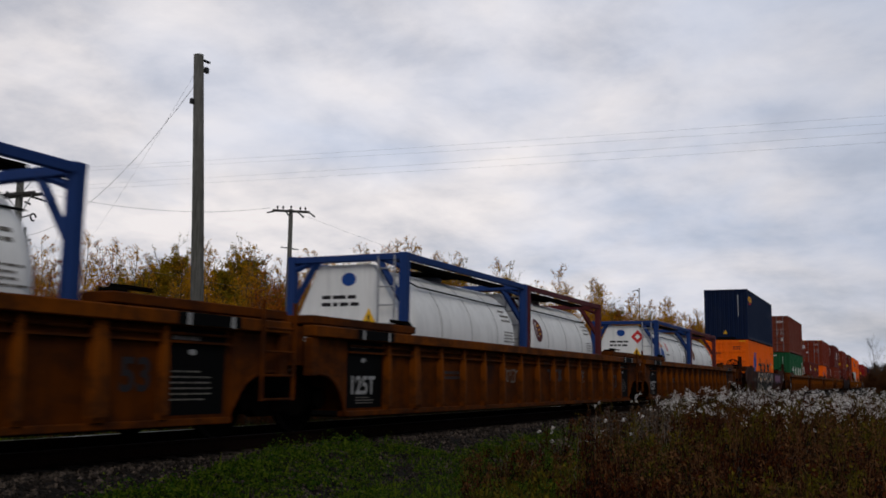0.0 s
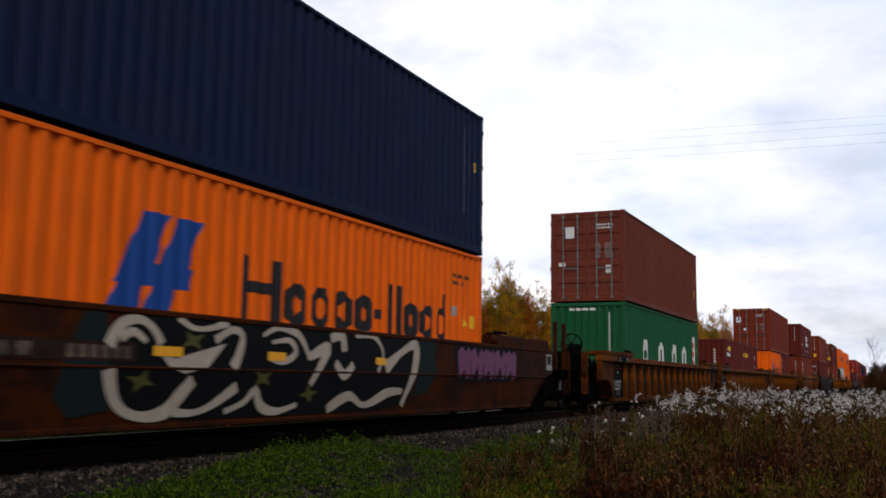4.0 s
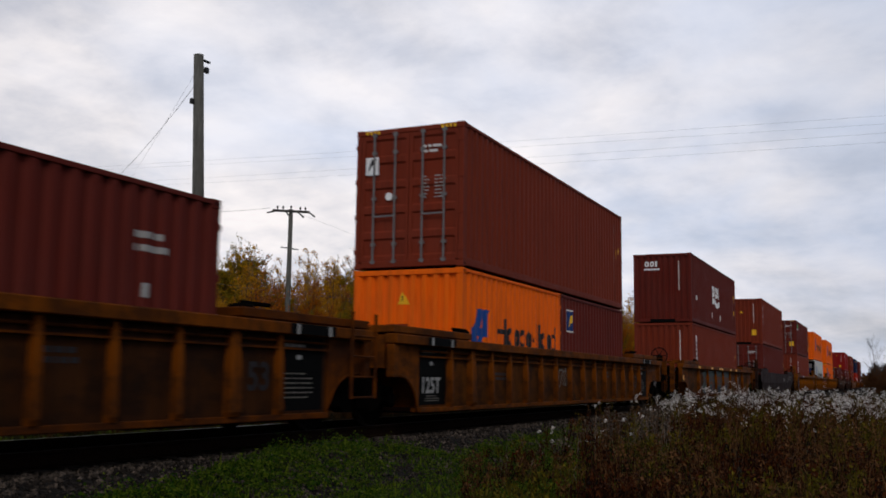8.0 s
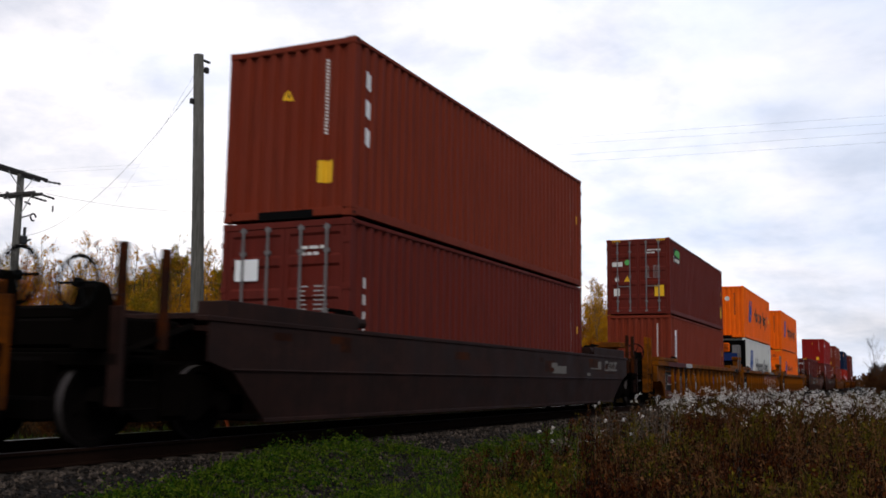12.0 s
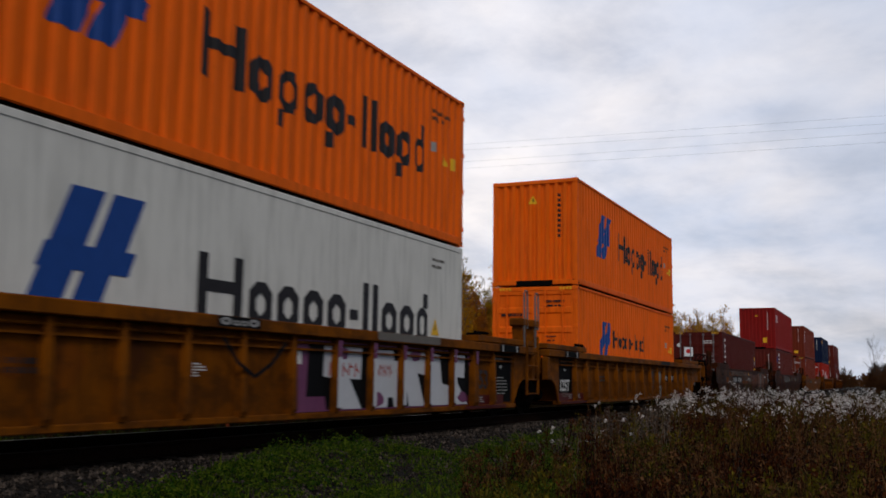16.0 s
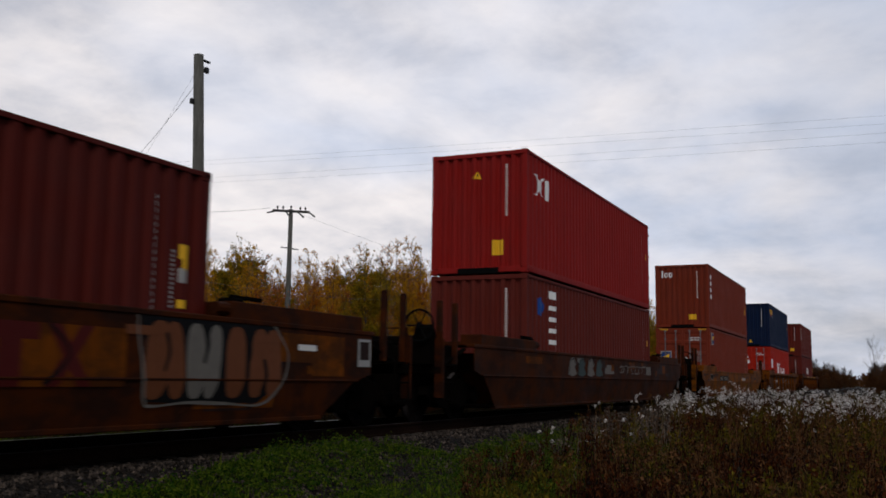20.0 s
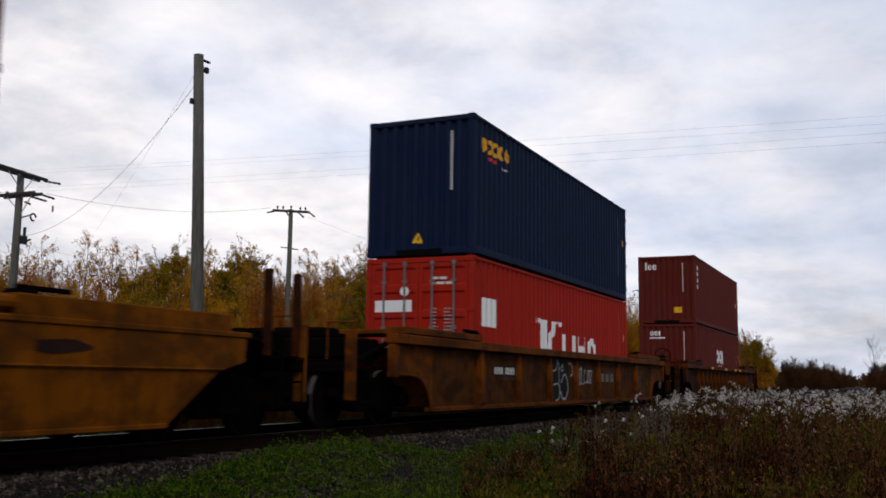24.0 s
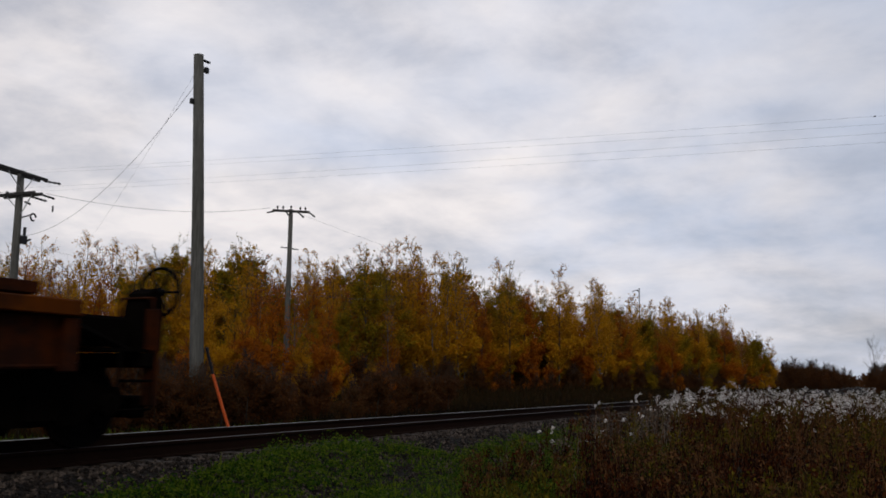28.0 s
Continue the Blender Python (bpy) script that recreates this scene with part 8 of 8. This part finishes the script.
    patches(car, 7, 18, -9.2, 2.0, 0.80, 1.38, ("sheen_brown", "ochre", "rusty", "ochre", "oxide", "slate"), side_face(-1.4925))
    patches(car, 8, 6, 4.6, 9.3, 0.78, 1.42, ("ochre", "slate", "ochre"), FLAT)
    patches(car, 9, 6, -8.0, 8.0, 0.35, 0.70, ("ochre", "slate"), LEAN(0.002, 0.74))
    scribble(184, -0.9, 2.4, 0.78, 1.42, 6, 0.028).put("graffiti", MAT["spray_dim"], car, side_face(-1.4965), "thin faded graffiti line")
    Marks().rect(-1.78, 0.78, 1.0, 0.92).rect(-0.9, 1.22, -0.3, 1.36).rect(1.7, 1.05, 2.5, 1.18).put("paint_patch", MAT["ochre"], car, side_face(-1.4945))
    Marks().rect(0.45, 0.98, 0.85, 1.08).put("paint_patch", MAT["spray_grey"], car, side_face(-1.498))
    scribble(185, -5.4, 0.2, 1.15, 1.42, 8, 0.03).put("graffiti", MAT["spray_dim"], car, side_face(-1.4945), "thin faded graffiti line")
    folded([(1.87, 1.26), (4.50, 1.26), (4.50, 0.66), (1.87, 0.66)], "emblem_panel", MAT["ochre"], car, 0.0045, 0.74, "mustard emblem panel")
    for bar in (((2.16, 1.26), (3.36, 1.26), (3.36, 1.10), (2.16, 1.10)), ((2.36, 1.10), (2.62, 1.10), (2.62, 0.66), (2.36, 0.66)), ((2.90, 1.10), (3.16, 1.10), (3.16, 0.66), (2.90, 0.66)), ((3.44, 1.26), (3.62, 1.26), (4.04, 0.66), (3.86, 0.66))):
        folded(bar, "emblem_stroke", MAT["darkred"], car, 0.007, 0.74)
    folded([(3.86, 1.26), (4.04, 1.26), (3.62, 0.66), (3.44, 0.66)], "emblem_stroke", MAT["darkred"], car, 0.0085, 0.74)
    Marks().stroke(sweep([(3.46, 1.26), (3.74, 0.98), (3.44, 0.68)]), 0.05).put("graffiti", MAT["spray_black"], car, WRAP(0.011, 0.74), "black graffiti stroke")
    folded([(4.68, 1.42), (4.78, 0.95), (4.86, 0.50), (5.5, 0.47), (6.9, 0.46), (7.32, 0.72), (7.42, 1.05), (7.2, 1.30), (7.1, 1.42)], "graffiti", MAT["spray_black"], car, 0.004, 0.74, "dark graffiti field")
    for a, ra, m, tilt in ((4.98, 0.20, "spray_rust", 0.05), (5.27, 0.15, "spray_rust", -0.12), (5.62, 0.17, "spray_dim", -0.05), (5.93, 0.14, "spray_dim", 0.08), (6.36, 0.20, "spray_rust", 0.0), (6.82, 0.18, "spray_rust", 0.06), (7.14, 0.17, "spray_rust", -0.06)):
        folded(rounded(a, 0.95, ra, 0.43, 2.8, tilt), "graffiti", MAT[m], car, 0.007, 0.74, "rounded graffiti letter shape")
    for a, b in ((5.12, 1.05), (5.78, 1.15), (6.10, 0.65), (6.60, 1.10), (6.95, 0.80)):
        Marks().stroke(sweep([(a - 0.03, b - 0.22), (a + 0.04, b), (a - 0.02, b + 0.20)]), 0.06).put("graffiti", MAT["spray_black"], car, WRAP(0.012, 0.74), "black graffiti stroke")
    edge = [(4.64, 1.42), (4.66, 1.20), (4.73, 0.96), (4.82, 0.52), (4.95, 0.45), (5.53, 0.48), (6.2, 0.46), (6.96, 0.44), (7.35, 0.71), (7.46, 1.06), (7.26, 1.31), (7.13, 1.43)]
    Marks().stroke(sweep(edge), 0.04).put("graffiti", MAT["spray_dim"], car, WRAP(0.014, 0.74), "pale graffiti outline")
    for q in ((0.98, 0.22), (1.36, 0.20)):
        folded(rounded(q[0], 0.98, q[1], 0.10), "graffiti", MAT["spray_dim"], car, 0.0062, 0.74, "faded oval graffiti shape")
    Marks().rect(1.40, 1.20, 1.90, 1.30).put("reflective_tape", MAT["spray_rust"], car, side_face(-1.501))
    Marks().rect(9.30, 0.95, 9.68, 1.36).put("data_plate", MAT["spray_grey"], car, side_face(-1.4955))
    Marks().rect(9.35, 1.05, 9.63, 1.32).put("data_plate_field", MAT["slate"], car, side_face(-1.499))
    for p in (4.47, 6.75):
        Marks().rect(p, 1.21, p + 0.55, 1.31).put("reflective_tape", MAT["spray_rust"], car, side_face(-1.501))
    Marks().rect(7.3, 0.98, 8.9, 1.36).rect(8.05, 0.80, 8.9, 0.98).put("paint_patch", MAT["ochre"], car, side_face(-1.4945))
    Marks().rect(7.7, 1.14, 8.15, 1.22).put("paint_patch", MAT["white"], car, side_face(-1.499))
    Marks().rect(0.6, 1.22, 0.85, 1.34).put("sticker", MAT["gold_mark"], car, side_face(-1.499))
    load(car, mid[12])
    c, s, e = plain40(mid[12], None, "wine", HC, "red oxide shipping container with closed doors", True, 16)
    corner_stripes(c, e, HC)
    m = Marks()
    for i in range(6):
        z = HC - 0.58 - 0.275 * i
        m.rect(-5.43, z + 0.17, -5.04, z + 0.25).rect(-5.29, z, -5.18, z + 0.17)
    m.put("brand_marking", MAT["brightwhite"], c, s, "white block marks one under another")
    Marks().rect(-0.62, 1.7, -0.2, 2.15).put("sign_panel", MAT["brightwhite"], c, e)
    Marks().disc(-0.41, 1.95, 0.12, 14, 0.10).put("sign_mark", MAT["red"], c, end_face(-6.096 + 0.013))
    Marks().disc(-0.88, 2.25, 0.09).put("round_sticker", MAT["white"], c, e)
    yellow_plate(c, s, 5.60, 1.78, 0.14, 0.17)
    yellow_plate(c, s, 5.60, 1.20, 0.12, 0.10)
    Marks().rect(5.60, 1.50, 5.76, 1.67).put("label_plate", MAT["spray_grey"], c, s)

    # wagon 13
    car = smooth_car("rusty", "rust-brown well car with smooth sides and worn paint", 1.42)
    patches(car, 21, 16, -9.4, 9.0, 0.92, 1.38, ("ochre", "slate", "spray_dim", "ochre"), FLAT)
    for i, q in enumerate((-3.9, -3.1, -2.3, -1.5)):
        Marks().poly((q, 0.94), (q + 0.12, 1.30), (q + 0.42, 1.38), (q + 0.66, 1.22), (q + 0.52, 1.12), (q + 0.70, 0.96), (q + 0.36, 0.90)).put("graffiti", MAT["spray_teal" if i % 2 else "spray_dim"], car, side_face(-1.4945), "faded angular graffiti letter shape")
        Marks().stroke([(q + 0.05, 0.95), (q + 0.16, 1.28), (q + 0.42, 1.34), (q + 0.62, 1.20)], 0.03).put("graffiti", MAT["spray_black"], car, side_face(-1.4985), "black graffiti edge")
    scribble(195, 1.0, 4.2, 0.92, 1.35, 7, 0.035).put("graffiti", MAT["spray_dim"], car, side_face(-1.4945), "thin faded graffiti line")
    load(car, mid[13])
    c, s, e = plain40(mid[13], None, "maroon", HC, "maroon shipping container with white vertical lettering shapes", False, 17)
    Marks().rect(-4.48, 0.8, -3.92, 2.63).put("white_panel", MAT["brightwhite"], c, s)
    Marks().column(-4.42, 0.9, 0.44, 1.65, 6).put("panel_print", MAT["maroon"], c, (lambda p, q, d: s[0](p, q, d - 0.004), s[1]))
    Marks().disc(-5.1, 2.2, 0.22).put("round_sticker", MAT["blue_mark"], c, s)
    c, s, e = plain40(mid[13], HC, "crimson", HC, "bright crimson corrugated shipping container", False, 18)
    Marks().poly((-5.48, 1.9), (-5.3, 1.9), (-4.85, 2.4), (-5.05, 2.4)).poly((-5.48, 2.4), (-5.25, 2.4), (-4.9, 1.95), (-5.1, 1.95)).rect(-4.68, 1.9, -4.5, 2.4).put("brand_marking", MAT["brightwhite"], c, s)
    warning_triangle(c, e, -0.05, HC - 0.55, 0.10)
    yellow_plate(c, e, 0.35, 0.42, 0.28, 0.36)

    # wagon 14
    car = smooth_car("mustard", "ochre brown well car with smooth folded sides", 1.28)
    Marks().rect(-5.33, 0.88, -2.96, 1.12).put("number_panel", MAT["black"], car, FLAT, "black number panel")
    Marks().stroke([(-2.9, 1.03), (-2.3, 1.03)], 0.02).stroke([(-1.7, 1.10), (-1.1, 1.0), (0.4, 1.0), (0.5, 1.06), (1.7, 1.06)], 0.025).put("soot_line", MAT["slate"], car, FLAT)
    Marks().row(-5.2, 0.92, 0.85, 0.15, 4).row(-4.1, 0.92, 1.0, 0.15, 6).put("number_marking", MAT["spray_dim"], car, side_face(-1.494))
    patches(car, 41, 7, -9.0, 9.0, 0.92, 1.22, ("ochre", "dark_ochre"), FLAT)
    Marks().rect(-7.80, 0.93, -7.15, 1.16).put("stencil_border", MAT["spray_dim"], car, side_face(-1.4935))
    Marks().rect(-7.76, 0.96, -7.19, 1.13).put("stencil_field", MAT["black"], car, side_face(-1.4965))
    for i, (a, b, w, h) in enumerate(((-9.2, 1.12, 0.5, 0.10), (-8.5, 1.13, 0.35, 0.09), (-6.9, 1.10, 0.45, 0.12), (-6.2, 1.14, 0.3, 0.08), (-8.3, 0.90, 0.4, 0.12), (3.4, 1.08, 0.6, 0.1), (5.2, 1.1, 0.5, 0.1), (6.8, 1.05, 0.7, 0.14))):
        blob(460 + i, a, b, w / 2, h / 2).put("soot_patch", MAT["slate"], car, side_face(-1.4925 - 0.0004 * i), "dark smudged patch")
    Marks().rect(1.84, 0.92, 2.9, 1.06).put("pale_patch", MAT["spray_grey"], car, FLAT)
    Marks().rect(1.6, 0.92, 1.84, 1.02).put("reflective_tape", MAT["reflector"], car, FLAT)
    load(car, mid[14])
    c, s, e = plain40(mid[14], None, "oxide", HC, "red oxide shipping container with closed doors and stickers", True, 19)
    corner_stripes(c, e, HC)
    for face, a, z in ((e, -0.98, 1.35), (s, -5.45, 2.20)):
        Marks().rect(a - 0.04, z - 0.04, a + 0.46, z + 0.50).put("sign_border", MAT["spray_grey"], c, face)
        Marks().rect(a, z, a + 0.42, z + 0.46).put("sign_panel", MAT["frame_blue"], c, (lambda p, q, d, face=face: face[0](p, q, d - 0.0025), face[1]))
        Marks().poly((a + 0.06, z + 0.08), (a + 0.36, z + 0.22), (a + 0.36, z + 0.38), (a + 0.06, z + 0.24)).put("sign_mark", MAT["yellow"], c, (lambda p, q, d, face=face: face[0](p, q, d - 0.005), face[1]))
    yellow_plate(c, e, -1.0, 0.42, 0.36, 0.30)
    warning_triangle(c, e, -0.38, 0.55, 0.14)
    Marks().disc(0.13, 1.5, 0.08).put("round_sticker", MAT["white"], c, e)
    c, s, e = plain40(mid[14], HC, "oxide", HC, "rust-red shipping container with white block marks", False, 20)
    Marks().word("lxx", -0.92, HC - 0.58, 0.32, 0.24).put("brand_marking", MAT["brightwhite"], c, e)
    Marks().column(-5.5, 1.35, 0.2, 1.2, 4).put("brand_marking", MAT["brightwhite"], c, s)
    yellow_plate(c, e, 0.28, 0.36, 0.36, 0.24)
    yellow_plate(c, s, 5.5, 1.3, 0.14, 0.3)

    # wagon 15
    car = ribbed_car("ochre", "ochre ribbed well car with graffiti between its posts", "single", 1.8)
    wagon_stencils(car, ())
    Marks().poly((-1.82, 0.36), (-1.86, 1.28), (-0.65, 1.28), (-0.50, 1.05), (-0.52, 0.6), (-0.85, 0.31), (-1.5, 0.31)).put("graffiti", MAT["spray_black"], car, SHEET, "dark graffiti field")
    for line in (((-1.80, 1.0), (-1.45, 1.05), (-1.35, 1.28)), ((-1.82, 0.68), (-1.35, 0.72), (-1.2, 0.60), (-1.25, 0.36), (-1.5, 0.31)), ((-1.30, 1.24), (-1.22, 0.70), (-1.15, 0.45)), ((-1.1, 0.72), (-0.95, 0.90), (-0.75, 0.95), (-0.60, 0.80), (-0.55, 0.55), (-0.75, 0.34), (-1.0, 0.36), (-1.12, 0.52)), ((-1.12, 1.1), (-0.98, 1.18), (-0.92, 1.05), (-1.05, 1.0), (-1.12, 1.1)), ((-0.5, 1.2), (-0.3, 1.22), (-0.18, 1.1), (-0.2, 0.95), (-0.35, 0.9))):
        Marks().stroke(list(line), 0.06).put("graffiti", MAT["spray_grey"], car, side_face(-1.4045), "pale grey graffiti edge")
    scribble(201, -1.80, -1.75, 0.40, 1.2, 1, 0.03).put("graffiti", MAT["spray_grey"], car, side_face(-1.404))
    scribble(202, 0.15, 1.55, 0.52, 1.28, 6, 0.045).put("graffiti", MAT["spray_grey"], car, SHEET)
    Marks().rect(-5.5, 0.86, -4.2, 1.08).put("number_panel", MAT["slate"], car, SHEET)
    Marks().row(-5.4, 0.90, 0.5, 0.14, 4).row(-4.8, 0.90, 0.55, 0.14, 6).put("number_marking", MAT["white"], car, side_face(-1.404))
    Marks().row(2.42, 0.77, 1.45, 0.22, 3).put("number_marking", MAT["spray_dim"], car, SHEET)
    load(car, mid[15])
    c, s, e = plain40(mid[15], None, "scarlet", HC, "scarlet shipping container with closed doors and white block lettering", True, 21)
    k = Marks().rect(-1.90, 0.85, -1.55, 1.86).poly((-1.55, 1.28), (-1.10, 1.86), (-0.72, 1.86), (-1.22, 1.26), (-0.60, 0.85), (-1.05, 0.85), (-1.55, 1.2))
    k.rect(-2.34, 1.76, -2.2, 1.88).rect(-2.14, 1.76, -2.0, 1.88).rect(-0.68, 1.76, -0.56, 1.87).rect(-0.52, 1.76, -0.42, 1.87)
    k.word("I", -0.36, 0.85, 0.74, 0.26).rect(-0.1, 0.85, 0.3, 1.0).word("I", 0.55, 0.85, 0.74, 0.26).word("H", 0.95, 0.85, 0.74, 0.22, 0.75).word("W", 1.9, 0.85, 0.74, 0.2, 0.7)
    k.put("brand_marking", MAT["brightwhite"], c, s, "large white block lettering shapes")
    Marks().rect(-5.63, 1.5, -4.83, 2.09).put("sign_panel", MAT["brightwhite"], c, s)
    Marks().rect(-1.0, 1.78, -0.15, 2.02).disc(-0.32, 2.2, 0.1).put("label_plate", MAT["brightwhite"], c, e)
    c, s, e = plain40(mid[15], HC, "navy", HC, "dark navy corrugated shipping container with amber shapes", False, 22)
    Marks().word("xxxxx", -5.68, 2.2, 0.45, 0.26, 1.6).put("brand_marking", MAT["gold_mark"], c, s)
    Marks().bars(-5.35, 2.02, 0.7, 0.12, 1, 4).put("small_print", MAT["red"], c, s)
    Marks().bars(-4.55, 1.98, 0.6, 0.08, 1, 4).put("small_print", MAT["white"], c, s)
    warning_triangle(c, e, -0.05, 0.36, 0.12)

    # wagon 16, the last
    car = ribbed_car("rusty", "dark brown ribbed well car at the end of the train", "single", 1.1)
    wagon_stencils(car, ())
    for x in (-4.6, -0.9, 2.1, 3.6):
        Marks().rect(x, 1.37, x + 0.6, 1.46).put("reflective_tape", MAT["reflector"], car, side_face(-1.5605), "amber reflective tape")
    for a, w in ((3.31, 0.62), (4.11, 0.69), (5.23, 0.50), (6.43, 0.48)):
        Marks().rect(a, 0.71, a + w, 0.99).put("paint_patch", MAT["ochre"], car, SHEET, "brighter ochre paint patch")
    Marks().stroke([(4.2, 0.72), (4.7, 0.98)], 0.12).stroke([(4.2, 0.98), (4.7, 0.72)], 0.12).put("faded_emblem", MAT["rusty"], car, side_face(-1.404))
    Marks().bars(3.6, 0.76, 0.3, 0.14, 5, 9, 0.4).put("small_print", MAT["spray_grey"], car, side_face(-1.404))
    load(car, mid[16])
    c, s, e = plain40(mid[16], None, "maroon", HC, "maroon shipping container with white block lettering shapes", False, 23)
    Marks().word("WWI", -1.0, 1.34, 0.62, 0.26, 1.84).rect(-0.45, 1.2, -0.2, 1.27).rect(0.35, 1.2, 0.6, 1.27).put("brand_marking", MAT["brightwhite"], c, s)
    Marks().word("WWI", -0.75, HC - 0.50, 0.20, 0.26).rect(-0.78, HC - 0.62, -0.1, HC - 0.56).put("brand_marking", MAT["brightwhite"], c, e)
    yellow_plate(c, s, 5.5, 0.3, 0.14, 0.2)
    c, s, e = plain40(mid[16], HC, "maroon", HC, "maroon shipping container with white block marks", False, 24)
    Marks().word("lxx", -0.92, HC - 0.58, 0.32, 0.24).put("brand_marking", MAT["brightwhite"], c, e)
    Marks().column(-5.5, 1.5, 0.2, 1.1, 4).put("brand_marking", MAT["white"], c, s)
    yellow_plate(c, e, 0.28, 0.45, 0.36, 0.24)
    yellow_plate(c, s, 5.2, 1.45, 0.3, 0.2)


build_train()

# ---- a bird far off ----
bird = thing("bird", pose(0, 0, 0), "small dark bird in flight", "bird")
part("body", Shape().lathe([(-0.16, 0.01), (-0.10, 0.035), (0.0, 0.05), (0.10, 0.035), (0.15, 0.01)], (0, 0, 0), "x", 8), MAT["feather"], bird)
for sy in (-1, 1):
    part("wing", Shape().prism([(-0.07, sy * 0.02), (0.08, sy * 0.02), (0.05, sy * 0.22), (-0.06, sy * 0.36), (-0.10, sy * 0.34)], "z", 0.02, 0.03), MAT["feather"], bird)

# ---- ties under the rails ----
for k in range(300):
    x = -8.0 + 0.508 * k
    part("tie", lambda: Shape().box(-0.115, 0.115, -1.29, 1.29, -0.36, -0.182, 0.01), MAT["tie"], TRACK, at=pose(x, 0.03 * math.sin(k * 2.3), 0, 0, 0, 0.6 * math.sin(k * 5.1)), key=1)
far_ties = Shape()
for k in range(260):
    x = -8.0 + 0.508 * 300 + 0.508 * k
    far_ties.box(x - 0.115, x + 0.115, -1.29, 1.29, -0.36, -0.182)
tagged(part("distant_ties", far_ties, MAT["tie"], TRACK), kind="stuff")


def motions():
    times = [2.0 * k for k in range(15)]
    for ob, x, z in TRAIN:
        # some wagons ride a little higher or lower on their springs
        ride = 0.0 if z == 0 else 0.045 if 185 < x < 245 else -0.045 if 275 < x < 292 else 0.0
        walk(ob, [(t, pose(x - travelled(t), TRACK_Y, z + ride)) for t in times])
    # wheels turn as they roll; wheels that sit alike share one set of keys
    done = {}
    for w, dx in WHEELSETS:
        if dx in done:
            w.rotation_mode = "QUATERNION"
            keys = w.animation_data_create()
            keys.action, keys.action_slot = done[dx].action, done[dx].action_slot
        else:
            rows = []
            for k in range(841):
                t = k / FPS
                rows.append((t, pose(dx, 0, 0.46, 0, -math.degrees(travelled(t) / 0.46) % 360, 0)))
            walk(w, rows)
            done[dx] = w.animation_data
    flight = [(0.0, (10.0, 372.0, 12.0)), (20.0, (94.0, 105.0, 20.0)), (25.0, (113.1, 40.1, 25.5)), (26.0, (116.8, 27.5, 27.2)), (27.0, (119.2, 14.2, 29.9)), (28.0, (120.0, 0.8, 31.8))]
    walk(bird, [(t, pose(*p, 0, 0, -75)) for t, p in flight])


motions()
